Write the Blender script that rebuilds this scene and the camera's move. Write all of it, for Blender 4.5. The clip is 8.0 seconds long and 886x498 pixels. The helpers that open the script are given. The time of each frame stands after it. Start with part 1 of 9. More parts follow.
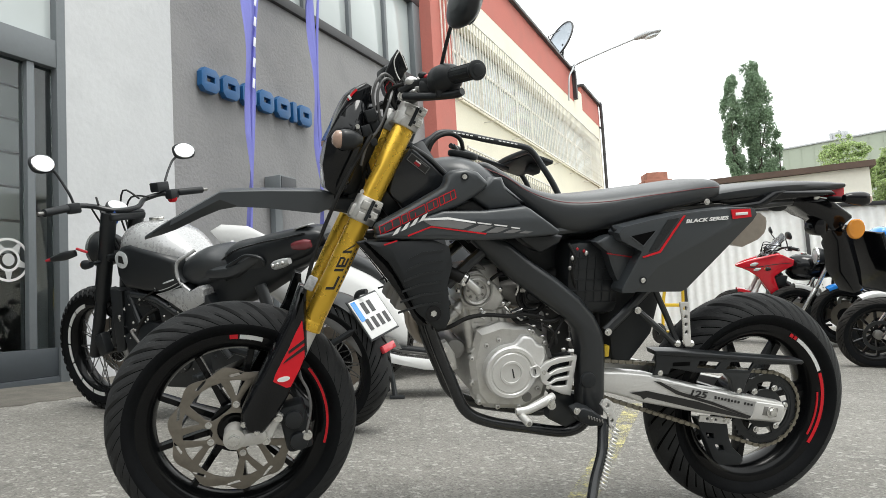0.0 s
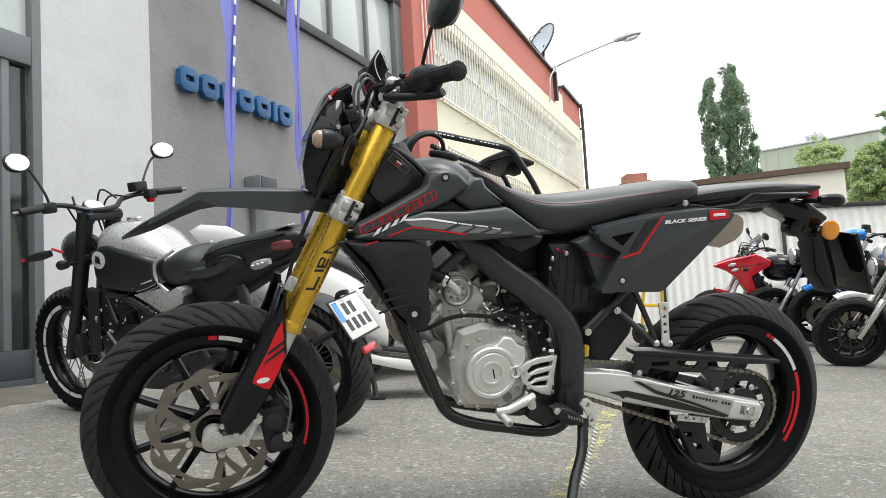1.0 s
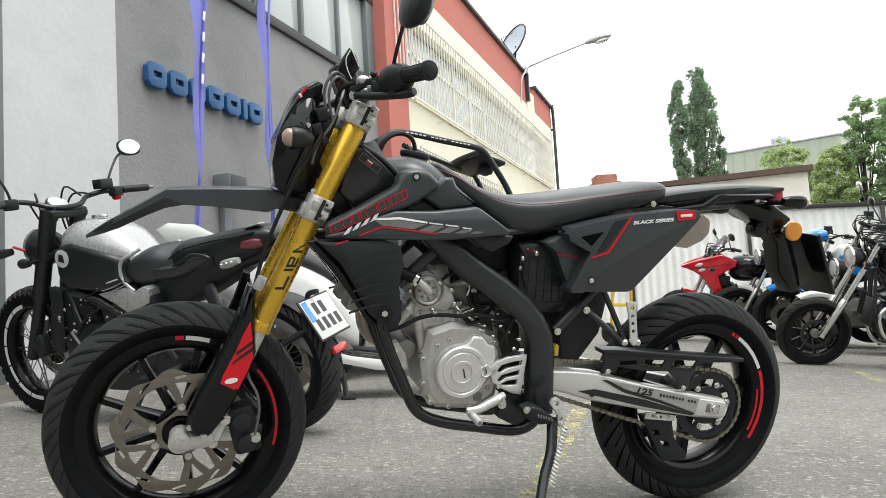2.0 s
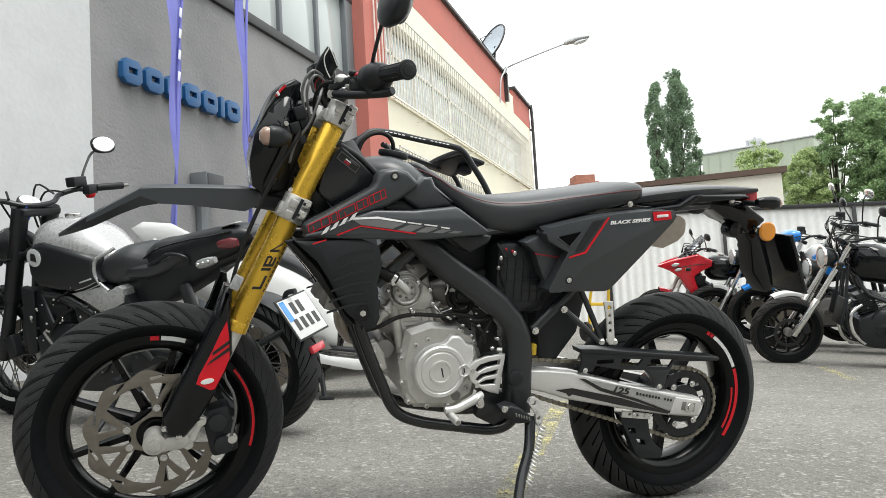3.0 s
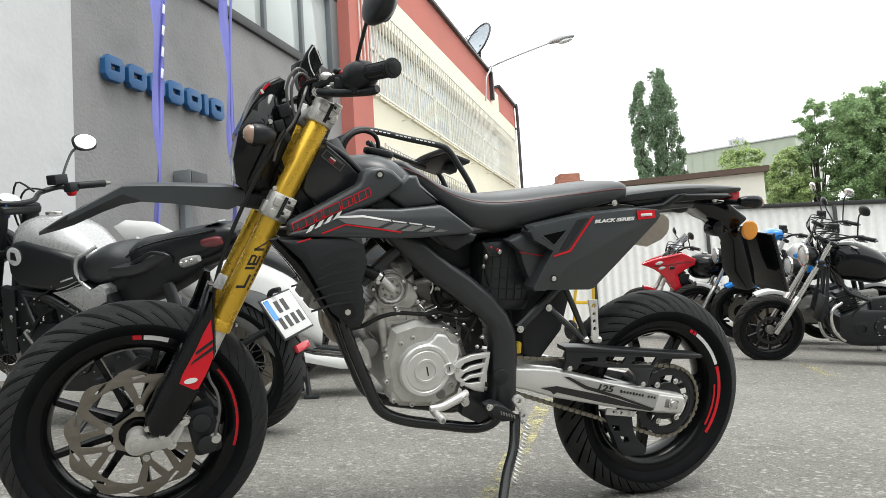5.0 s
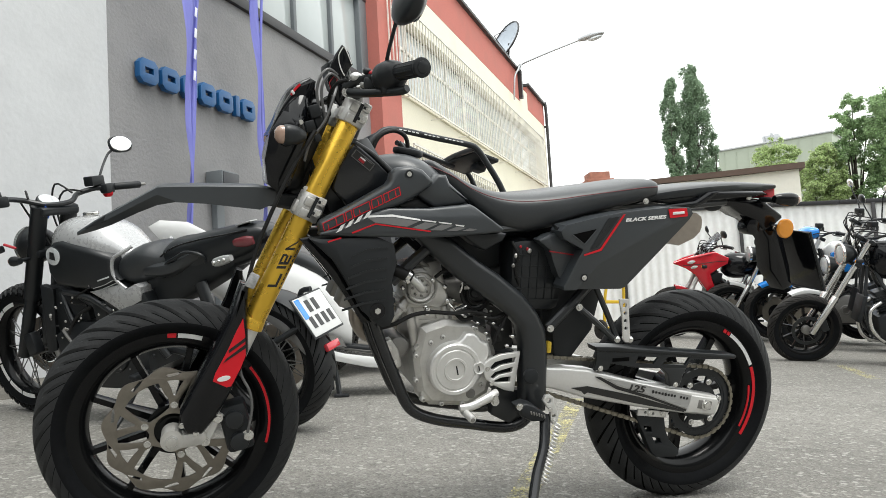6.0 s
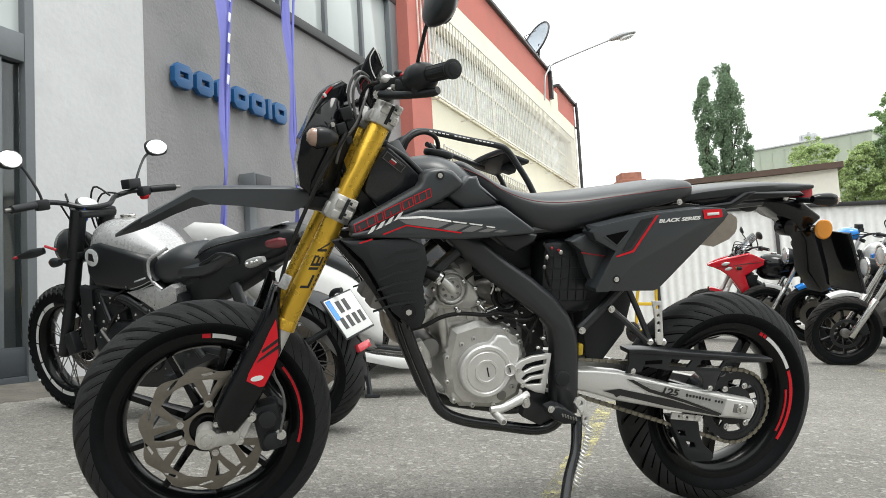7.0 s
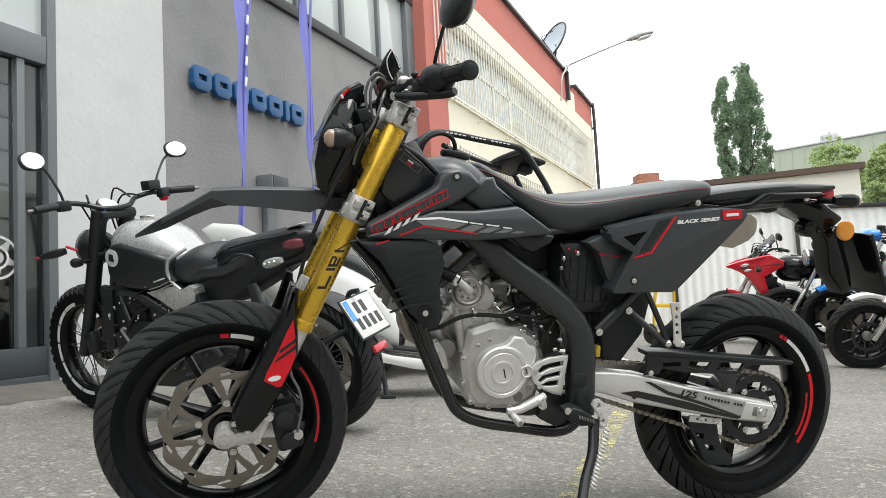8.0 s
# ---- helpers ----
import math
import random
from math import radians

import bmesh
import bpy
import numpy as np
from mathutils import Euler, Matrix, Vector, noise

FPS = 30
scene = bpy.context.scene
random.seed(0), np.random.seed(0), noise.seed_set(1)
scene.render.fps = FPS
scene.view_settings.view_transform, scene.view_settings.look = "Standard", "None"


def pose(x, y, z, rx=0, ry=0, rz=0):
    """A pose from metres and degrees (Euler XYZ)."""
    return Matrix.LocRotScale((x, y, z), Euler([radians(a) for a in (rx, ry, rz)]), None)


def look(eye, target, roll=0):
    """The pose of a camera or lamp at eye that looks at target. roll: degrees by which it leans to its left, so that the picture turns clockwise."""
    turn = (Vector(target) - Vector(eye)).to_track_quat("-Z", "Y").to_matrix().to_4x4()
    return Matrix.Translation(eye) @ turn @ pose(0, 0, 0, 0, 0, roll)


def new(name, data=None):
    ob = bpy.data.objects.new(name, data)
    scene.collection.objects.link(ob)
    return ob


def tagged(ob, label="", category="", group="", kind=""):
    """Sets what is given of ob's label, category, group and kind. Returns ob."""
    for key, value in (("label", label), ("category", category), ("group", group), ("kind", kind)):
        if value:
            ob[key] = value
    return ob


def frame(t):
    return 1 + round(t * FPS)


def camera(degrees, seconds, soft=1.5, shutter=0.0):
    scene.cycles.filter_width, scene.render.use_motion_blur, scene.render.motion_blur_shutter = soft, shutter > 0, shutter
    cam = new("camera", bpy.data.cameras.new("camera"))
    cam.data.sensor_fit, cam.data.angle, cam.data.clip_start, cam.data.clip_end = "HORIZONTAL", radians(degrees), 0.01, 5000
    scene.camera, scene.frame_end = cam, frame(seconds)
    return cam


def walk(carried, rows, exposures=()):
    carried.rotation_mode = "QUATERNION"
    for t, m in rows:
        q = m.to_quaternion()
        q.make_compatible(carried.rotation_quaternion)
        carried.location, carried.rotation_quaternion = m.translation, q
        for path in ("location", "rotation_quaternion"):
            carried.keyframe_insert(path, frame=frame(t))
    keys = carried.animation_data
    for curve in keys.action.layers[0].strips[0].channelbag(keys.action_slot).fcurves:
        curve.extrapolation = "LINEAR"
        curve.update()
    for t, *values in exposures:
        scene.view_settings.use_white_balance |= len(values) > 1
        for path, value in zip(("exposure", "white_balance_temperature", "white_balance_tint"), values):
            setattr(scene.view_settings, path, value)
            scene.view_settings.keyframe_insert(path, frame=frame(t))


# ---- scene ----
cam = camera(64.82, 8.0, soft=0.85)
EYE = 0.571      # the lens over the yard under it
ARM = 0.05       # the lens ahead of the head that it turns on
TURNS = [
    (0.0, 0.0, 4.5, 3.3), (0.5, -0.944, 4.467, 3.347), (1.0, -1.529, 4.45, 3.381), (1.5, -2.728, 4.368, 3.367),
    (3.0, -5.592, 4.135, 3.4), (3.5, -6.364, 4.092, 3.422), (4.0, -7.009, 4.048, 3.464), (4.5, -7.202, 3.972, 3.496),
    (6.0, -4.425, 4.021, 3.429), (6.5, -3.118, 4.141, 3.328), (7.0, -1.977, 4.282, 3.266), (7.5, -1.266, 4.342, 3.211),
    (8.0, -0.658, 4.442, 3.093),
]
walk(cam, [(t, pose(-ARM * math.sin(radians(yaw)), ARM * (math.cos(radians(yaw)) - 1), EYE, 90 + pitch, roll, yaw)) for t, yaw, pitch, roll in TURNS],
     exposures=[(0.0, 0.55), (8.0, 0.55)])

# ---- light: a bright overcast sky ----
world = bpy.data.worlds.new("overcast_sky")
scene.world = world
world.use_nodes = True
wn, wl = world.node_tree.nodes, world.node_tree.links
sky = wn.new("ShaderNodeTexSky")
sky.sky_type, sky.sun_disc, sky.sun_elevation, sky.sun_rotation = "NISHITA", False, radians(68), radians(146)
cloud = wn.new("ShaderNodeMixRGB")
cloud.inputs[0].default_value = 0.9
cloud.inputs[2].default_value = (9.40, 9.60, 9.35, 1)
wl.new(sky.outputs[0], cloud.inputs[1])
wl.new(cloud.outputs[0], wn["Background"].inputs[0])
wn["Background"].inputs[1].default_value = 0.15
sun = new("sun", bpy.data.lights.new("sun", "SUN"))
sun.data.energy, sun.data.angle, sun.data.color = 1.5, radians(25), (1.0, 0.985, 0.935)
sun.matrix_world = look((2.0, -3.0, 9.0), (0.0, 0.0, 0.0))

# ---- materials ----
def mat(name, col, rough=0.5, metal=0.0, var=0.12, fine=60.0, big=4.0, bump=0.05, coat=0.0, alpha=1.0, dirt=None, dirt_amount=0.0, bumpscale=None, spec=0.5):
    m = bpy.data.materials.new(name)
    m.use_nodes = True
    n, l = m.node_tree.nodes, m.node_tree.links
    b = n["Principled BSDF"]
    b.inputs["Roughness"].default_value, b.inputs["Metallic"].default_value = rough, metal
    b.inputs["Coat Weight"].default_value, b.inputs["Specular IOR Level"].default_value = coat, spec
    tc = n.new("ShaderNodeTexCoord")
    n1, n2 = n.new("ShaderNodeTexNoise"), n.new("ShaderNodeTexNoise")
    n1.inputs["Scale"].default_value, n2.inputs["Scale"].default_value = fine, big
    n1.inputs["Detail"].default_value, n2.inputs["Detail"].default_value = 4, 5
    for x in (n1, n2):
        l.new(tc.outputs["Object"], x.inputs["Vector"])
    add = n.new("ShaderNodeMath")
    add.operation = "ADD"
    l.new(n1.outputs["Fac"], add.inputs[0])
    l.new(n2.outputs["Fac"], add.inputs[1])
    ramp = n.new("ShaderNodeMapRange")
    ramp.inputs["From Min"].default_value, ramp.inputs["From Max"].default_value = 0.6, 1.4
    ramp.inputs["To Min"].default_value, ramp.inputs["To Max"].default_value = 1 - var, 1 + var
    l.new(add.outputs[0], ramp.inputs["Value"])
    mul = n.new("ShaderNodeVectorMath")
    mul.operation = "SCALE"
    mul.inputs[0].default_value = col
    l.new(ramp.outputs[0], mul.inputs["Scale"])
    out = mul.outputs[0]
    if dirt:
        n3 = n.new("ShaderNodeTexNoise")
        n3.inputs["Scale"].default_value, n3.inputs["Detail"].default_value = big * 2.3, 8
        l.new(tc.outputs["Object"], n3.inputs["Vector"])
        cut = n.new("ShaderNodeMapRange")
        cut.inputs["From Min"].default_value, cut.inputs["From Max"].default_value = 0.5, 0.72
        cut.inputs["To Max"].default_value = dirt_amount
        l.new(n3.outputs["Fac"], cut.inputs["Value"])
        mix = n.new("ShaderNodeMixRGB")
        mix.inputs[2].default_value = (*dirt, 1)
        l.new(cut.outputs[0], mix.inputs[0])
        l.new(out, mix.inputs[1])
        out = mix.outputs[0]
    l.new(out, b.inputs["Base Color"])
    rr = n.new("ShaderNodeMapRange")
    rr.inputs["From Min"].default_value, rr.inputs["From Max"].default_value = 0.6, 1.4
    rr.inputs["To Min"].default_value, rr.inputs["To Max"].default_value = max(rough - 0.08, 0.02), min(rough + 0.08, 1)
    l.new(add.outputs[0], rr.inputs["Value"])
    l.new(rr.outputs[0], b.inputs["Roughness"])
    if bump:
        bp = n.new("ShaderNodeBump")
        bp.inputs["Strength"].default_value, bp.inputs["Distance"].default_value = bump, 0.01
        src = n1
        if bumpscale:
            src = n.new("ShaderNodeTexNoise")
            src.inputs["Scale"].default_value, src.inputs["Detail"].default_value = bumpscale, 6
            l.new(tc.outputs["Object"], src.inputs["Vector"])
        l.new(src.outputs["Fac"], bp.inputs["Height"])
        l.new(bp.outputs[0], b.inputs["Normal"])
    return m


def glassy(name, col, rough=0.03, transmission=1.0):
    m = bpy.data.materials.new(name)
    m.use_nodes = True
    b = m.node_tree.nodes["Principled BSDF"]
    b.inputs["Base Color"].default_value = (*col, 1)
    b.inputs["Roughness"].default_value = rough
    b.inputs["Transmission Weight"].default_value = transmission
    b.inputs["IOR"].default_value = 1.45
    return m


def asphalt_material():
    m = bpy.data.materials.new("worn_asphalt")
    m.use_nodes = True
    n, l = m.node_tree.nodes, m.node_tree.links
    b = n["Principled BSDF"]
    tc = n.new("ShaderNodeTexCoord")
    def tex(kind, scale, detail=4):
        x = n.new(kind)
        x.inputs["Scale"].default_value = scale
        if kind == "ShaderNodeTexNoise":
            x.inputs["Detail"].default_value = detail
        l.new(tc.outputs["Object"], x.inputs["Vector"])
        return x
    def rng(src, a, bb, c, d):
        x = n.new("ShaderNodeMapRange")
        for k, v in zip(("From Min", "From Max", "To Min", "To Max"), (a, bb, c, d)):
            x.inputs[k].default_value = v
        l.new(src, x.inputs["Value"])
        return x.outputs[0]
    def mixc(fac, c1, c2):
        x = n.new("ShaderNodeMixRGB")
        l.new(fac, x.inputs[0])
        for k, c in ((1, c1), (2, c2)):
            if isinstance(c, tuple):
                x.inputs[k].default_value = (*c, 1)
            else:
                l.new(c, x.inputs[k])
        return x.outputs[0]
    stones = tex("ShaderNodeTexVoronoi", 150)
    fine = tex("ShaderNodeTexNoise", 260, 3)
    mid = tex("ShaderNodeTexNoise", 9, 6)
    big = tex("ShaderNodeTexNoise", 0.7, 6)
    base = mixc(rng(big.outputs["Fac"], 0.35, 0.65, 0, 1), (0.176, 0.170, 0.154), (0.246, 0.238, 0.217))
    sv = n.new("ShaderNodeSeparateColor")
    l.new(stones.outputs["Color"], sv.inputs[0])
    base = mixc(rng(sv.outputs[0], 0.70, 0.84, 0, 0.42), base, (0.38, 0.37, 0.34))
    base = mixc(rng(sv.outputs[1], 0.62, 0.80, 0, 0.42), base, (0.075, 0.073, 0.070))
    base = mixc(rng(mid.outputs["Fac"], 0.56, 0.70, 0, 0.35), base, (0.10, 0.095, 0.09))
    chips = tex("ShaderNodeTexVoronoi", 66)
    cv = n.new("ShaderNodeSeparateColor")
    l.new(chips.outputs["Color"], cv.inputs[0])
    base = mixc(rng(cv.outputs[0], 0.925, 0.95, 0, 0.70), base, (0.40, 0.39, 0.36))
    base = mixc(rng(cv.outputs[1], 0.93, 0.95, 0, 0.4), base, (0.085, 0.08, 0.072))
    crack = n.new("ShaderNodeTexVoronoi")
    crack.feature = "DISTANCE_TO_EDGE"
    crack.inputs["Scale"].default_value = 0.55
    warp = n.new("ShaderNodeVectorMath")
    warp.operation = "ADD"
    wob = n.new("ShaderNodeVectorMath")
    wob.operation = "SCALE"
    wob.inputs["Scale"].default_value = 0.25
    l.new(tex("ShaderNodeTexNoise", 3, 8).outputs["Color"], wob.inputs[0])
    l.new(tc.outputs["Object"], warp.inputs[0])
    l.new(wob.outputs[0], warp.inputs[1])
    l.new(warp.outputs[0], crack.inputs["Vector"])
    cfac = rng(crack.outputs["Distance"], 0.0, 0.005, 0.25, 0.0)
    base = mixc(cfac, base, (0.035, 0.034, 0.033))
    l.new(base, b.inputs["Base Color"])
    b.inputs["Roughness"].default_value = 0.88
    add = n.new("ShaderNodeMath")
    l.new(stones.outputs["Distance"], add.inputs[0])
    l.new(fine.outputs["Fac"], add.inputs[1])
    bp = n.new("ShaderNodeBump")
    bp.inputs["Strength"].default_value, bp.inputs["Distance"].default_value = 0.7, 0.006
    l.new(add.outputs[0], bp.inputs["Height"])
    l.new(bp.outputs[0], b.inputs["Normal"])
    return m


def worn_paint(name, col, cover):
    """Road paint that has worn through to whatever lies under it."""
    m = mat(name, col, 0.8, var=0.2, fine=90, bump=0.2)
    n, l = m.node_tree.nodes, m.node_tree.links
    tc = n.new("ShaderNodeTexCoord")
    x, y = n.new("ShaderNodeTexNoise"), n.new("ShaderNodeTexNoise")
    x.inputs["Scale"].default_value, x.inputs["Detail"].default_value = 75, 6
    y.inputs["Scale"].default_value, y.inputs["Detail"].default_value = 9, 6
    add = n.new("ShaderNodeMath")
    for k, t in enumerate((x, y)):
        l.new(tc.outputs["Object"], t.inputs["Vector"])
        l.new(t.outputs["Fac"], add.inputs[k])
    r = n.new("ShaderNodeMapRange")
    r.inputs["From Min"].default_value, r.inputs["From Max"].default_value = 1.0 - cover, 1.12 - cover + 0.32
    l.new(add.outputs[0], r.inputs["Value"])
    l.new(r.outputs[0], n["Principled BSDF"].inputs["Alpha"])
    return m


def leafy(name, col, var=0.35):
    m = bpy.data.materials.new(name)
    m.use_nodes = True
    n, l = m.node_tree.nodes, m.node_tree.links
    b = n["Principled BSDF"]
    g = n.new("ShaderNodeNewGeometry")
    r = n.new("ShaderNodeMapRange")
    r.inputs["To Min"].default_value, r.inputs["To Max"].default_value = 1 - var, 1 + var
    l.new(g.outputs["Random Per Island"], r.inputs["Value"])
    s = n.new("ShaderNodeVectorMath")
    s.operation = "SCALE"
    s.inputs[0].default_value = col
    l.new(r.outputs[0], s.inputs["Scale"])
    l.new(s.outputs[0], b.inputs["Base Color"])
    b.inputs["Roughness"].default_value = 0.55
    tr = n.new("ShaderNodeBsdfTranslucent")
    mx = n.new("ShaderNodeMixShader")
    mx.inputs[0].default_value = 0.45
    l.new(s.outputs[0], tr.inputs["Color"])
    l.new(b.outputs[0], mx.inputs[1])
    l.new(tr.outputs[0], mx.inputs[2])
    l.new(mx.outputs[0], n["Material Output"].inputs[0])
    return m


ASPHALT = asphalt_material()
CONCRETE = mat("apron_concrete", (0.105, 0.098, 0.084), 0.92, var=0.5, fine=120, big=6, bump=0.5, dirt=(0.07, 0.064, 0.055), dirt_amount=0.6)
YELLOW_LINE = worn_paint("worn_yellow_line", (0.56, 0.51, 0.24), 0.09)
PLASTER_GREY = mat("rough_grey_plaster", (0.252, 0.250, 0.253), 0.92, var=0.10, fine=45, big=1.2, bump=0.75, bumpscale=28, dirt=(0.19, 0.19, 0.195), dirt_amount=0.5)
PLASTER_WHITE = mat("white_painted_plaster", (0.545, 0.555, 0.565), 0.85, var=0.05, fine=30, big=1.5, bump=0.3, bumpscale=22, dirt=(0.475, 0.485, 0.495), dirt_amount=0.5)
CREAM = mat("cream_render", (0.80, 0.765, 0.63), 0.9, var=0.06, fine=25, big=0.5, bump=0.3, dirt=(0.64, 0.60, 0.50), dirt_amount=0.3)
BRICK_RED = mat("salmon_red_render", (0.48, 0.155, 0.125), 0.88, var=0.08, fine=30, big=0.6, bump=0.25, dirt=(0.38, 0.15, 0.12), dirt_amount=0.5)
FRAME_GREY = mat("grey_window_frame", (0.135, 0.150, 0.160), 0.5, var=0.08, fine=40)
SLAT = mat("grey_shutter_slat", (0.34, 0.35, 0.35), 0.7, var=0.15, fine=3, big=1.2)
FRAME_LOW = mat("slate_grey_kick_panel", (0.042, 0.050, 0.058), 0.5, var=0.12, fine=30)
FRAME_DARK = mat("dark_window_frame", (0.045, 0.047, 0.052), 0.5, var=0.1)
FRAME_BLACKLINE = mat("black_window_ledge", (0.02, 0.02, 0.022), 0.5)
# opaque pale colour in place of clear glass
PANE = mat("pale_window_pane", (0.46, 0.50, 0.50), 0.08, var=0.06, fine=2, big=0.7, bump=0.0, dirt=(0.48, 0.52, 0.52), dirt_amount=0.5)
INTERIOR_DIM = mat("dimmed_shop_interior", (0.11, 0.115, 0.115), 0.8, var=0.25, fine=6, big=2)
SCREEN = glassy("clear_screen_plastic", (0.55, 0.57, 0.60), 0.12)
SHOP_GLASS = glassy("shop_glass", (0.75, 0.8, 0.8), 0.02)
GRILLE = mat("white_grille_bars", (0.74, 0.72, 0.66), 0.6, var=0.12, fine=30, dirt=(0.48, 0.42, 0.34), dirt_amount=0.4)
GUTTER = mat("dark_gutter_metal", (0.05, 0.048, 0.05), 0.5, 0.4, var=0.2)
STEEL = mat("galvanised_steel", (0.42, 0.43, 0.44), 0.42, 0.85, var=0.15)
SIGN_BLUE = mat("sign_blue_plastic", (0.007, 0.085, 0.235), 0.4, var=0.08)
FLAG_BLUE = mat("violet_blue_flag_cloth", (0.19, 0.20, 0.55), 0.8, var=0.1, fine=400, big=3)
FLAG_WHITE = mat("white_flag_print", (0.75, 0.76, 0.82), 0.8, var=0.05)
SHEET = mat("off_white_fence_sheet", (0.84, 0.85, 0.84), 0.55, 0.0, var=0.08, fine=14, big=1.5, dirt=(0.75, 0.75, 0.72), dirt_amount=0.4)
ROOF_BROWN = mat("brown_roof_edge", (0.10, 0.065, 0.05), 0.7, var=0.2)
GARAGE_WALL = mat("garage_pale_wall", (0.80, 0.78, 0.70), 0.9, var=0.05, fine=12, big=0.6, dirt=(0.66, 0.63, 0.56), dirt_amount=0.35)
HALL_GREEN = mat("grey_green_cladding", (0.37, 0.41, 0.335), 0.75, var=0.05, fine=5, big=0.3)
BRICK_CHIMNEY = mat("chimney_brick", (0.30, 0.13, 0.09), 0.9, var=0.3, fine=20, big=6, bump=0.4)
LEAF_POPLAR = leafy("poplar_leaf", (0.215, 0.305, 0.195), 0.5)
LEAF_TREE = leafy("broad_leaf", (0.285, 0.405, 0.205), 0.45)
LEAF_BUSH = leafy("light_green_leaf", (0.42, 0.52, 0.25), 0.45)
BARK = mat("bark", (0.060, 0.053, 0.042), 0.95, var=0.3, fine=30, bump=0.5)
DISH = mat("dish_grey", (0.45, 0.50, 0.56), 0.45, 0.2, var=0.06)

RUBBER = mat("tyre_rubber", (0.0078, 0.0085, 0.0096), 0.6, var=0.25, fine=120, big=9, bump=0.10, dirt=(0.012, 0.0125, 0.013), dirt_amount=0.4, spec=0.07)
TREAD = mat("dusty_tread_rubber", (0.0220, 0.0232, 0.0245), 0.64, var=0.25, fine=150, big=12, bump=0.15, dirt=(0.036, 0.0365, 0.037), dirt_amount=0.4, spec=0.30)
# near-black for recesses: their shade is put into the colour
GROOVE_SHADE = mat("groove_shade_black", (0.0035, 0.0035, 0.0036), 0.9, var=0.1, spec=0.05)
PIPING = mat("dark_red_piping", (0.12, 0.012, 0.016), 0.5, var=0.1)
WIRE = mat("spoke_wire_steel", (0.22, 0.22, 0.22), 0.3, 0.8, var=0.1)
RUBBER_DUSTY = mat("dusty_tyre_rubber", (0.022, 0.021, 0.020), 0.8, var=0.3, fine=90, big=9, bump=0.15, dirt=(0.06, 0.056, 0.05), dirt_amount=0.6, spec=0.25)
BLACK_SATIN = mat("satin_black_plastic", (0.0135, 0.0155, 0.0175), 0.34, var=0.1, fine=500, big=6, bump=0.02, spec=0.42)
BLACK_MATT = mat("matt_black_plastic", (0.0130, 0.0150, 0.0170), 0.48, var=0.12, fine=300, big=8, bump=0.03, spec=0.34)
BLACK_GLOSS = mat("gloss_black_plastic", (0.0045, 0.005, 0.0062), 0.12, var=0.08, bump=0.0, spec=0.38)
BLACK_FRAME = mat("black_frame_paint", (0.0150, 0.0175, 0.0200), 0.34, var=0.08, fine=400, bump=0.012, spec=0.60)
# the frame's paint again, with the tubes' deeper shade put into the colour
BLACK_FRAME_SHADED = mat("shaded_gloss_black_paint", (0.0110, 0.0125, 0.0145), 0.20, var=0.08, fine=200, bump=0.01, spec=0.60)
GREY_PANEL = mat("anthracite_panel_plastic", (0.0350, 0.0400, 0.0445), 0.36, var=0.06, fine=600, big=6, bump=0.025, spec=0.60)
SEAT_BLACK = mat("black_seat_vinyl", (0.0240, 0.0270, 0.0300), 0.38, var=0.10, fine=500, big=10, bump=0.08, bumpscale=700, spec=0.62)
RIM_BLACK = mat("black_rim_enamel", (0.0050, 0.0054, 0.0060), 0.18, var=0.1, bump=0.0, spec=0.22)
GOLD = mat("gold_anodised", (0.80, 0.50, 0.06), 0.28, 0.72, var=0.02, fine=30, big=3, bump=0.0)
ALU = mat("cast_aluminium", (0.60, 0.592, 0.570), 0.38, 0.72, var=0.12, fine=900, big=22, bump=0.06, dirt=(0.40, 0.385, 0.36), dirt_amount=0.35)
ALU_DARK = mat("dark_cast_aluminium", (0.25, 0.245, 0.235), 0.5, 0.7, var=0.18, fine=800, big=20, bump=0.06)
ALU_SMOOTH = mat("brushed_aluminium", (0.70, 0.695, 0.68), 0.36, 0.6, var=0.05, fine=160, big=5, bump=0.02)
CHROME = mat("bright_zinc", (0.72, 0.72, 0.70), 0.18, 0.95, var=0.1, fine=80)
DISC_STEEL = mat("brake_disc_steel", (0.235, 0.215, 0.185), 0.34, 0.85, var=0.14, fine=90, big=12)
BRONZE_STEEL = mat("heat_tinted_steel", (0.36, 0.32, 0.28), 0.34, 0.85, var=0.15, fine=60, big=12)
CHAIN = mat("oily_chain", (0.26, 0.24, 0.195), 0.36, 0.8, var=0.3, fine=200)
RED = mat("red_decal", (0.60, 0.012, 0.022), 0.35, var=0.05, spec=0.3)
RED_DIM = mat("thin_dark_red_line", (0.36, 0.018, 0.026), 0.35, var=0.05, spec=0.3)
RED_GLOSS = mat("red_gloss_paint", (0.56, 0.012, 0.025), 0.18, var=0.05, coat=0.5, bump=0.0)
WHITE_DECAL = mat("white_decal", (0.75, 0.75, 0.74), 0.45, var=0.04)
GREY_DECAL = mat("grey_decal", (0.16, 0.16, 0.16), 0.45, var=0.05)
ARM_GREY = mat("grey_arm_decal", (0.36, 0.36, 0.355), 0.4, 0.3, var=0.05)
DARK_DECAL = mat("black_decal", (0.012, 0.012, 0.012), 0.35, var=0.05)
AMBER = mat("amber_lens", (0.72, 0.27, 0.02), 0.15, var=0.06, fine=90, coat=0.5)
AMBER_PALE = mat("pale_amber_lens", (0.40, 0.27, 0.21), 0.10, var=0.15, fine=120, coat=0.5)
DULL_RED_LENS = mat("dull_red_tail_lens", (0.17, 0.035, 0.042), 0.14, var=0.15, coat=0.4)
RED_LENS = mat("red_lens", (0.52, 0.030, 0.045), 0.12, var=0.1, coat=0.5)
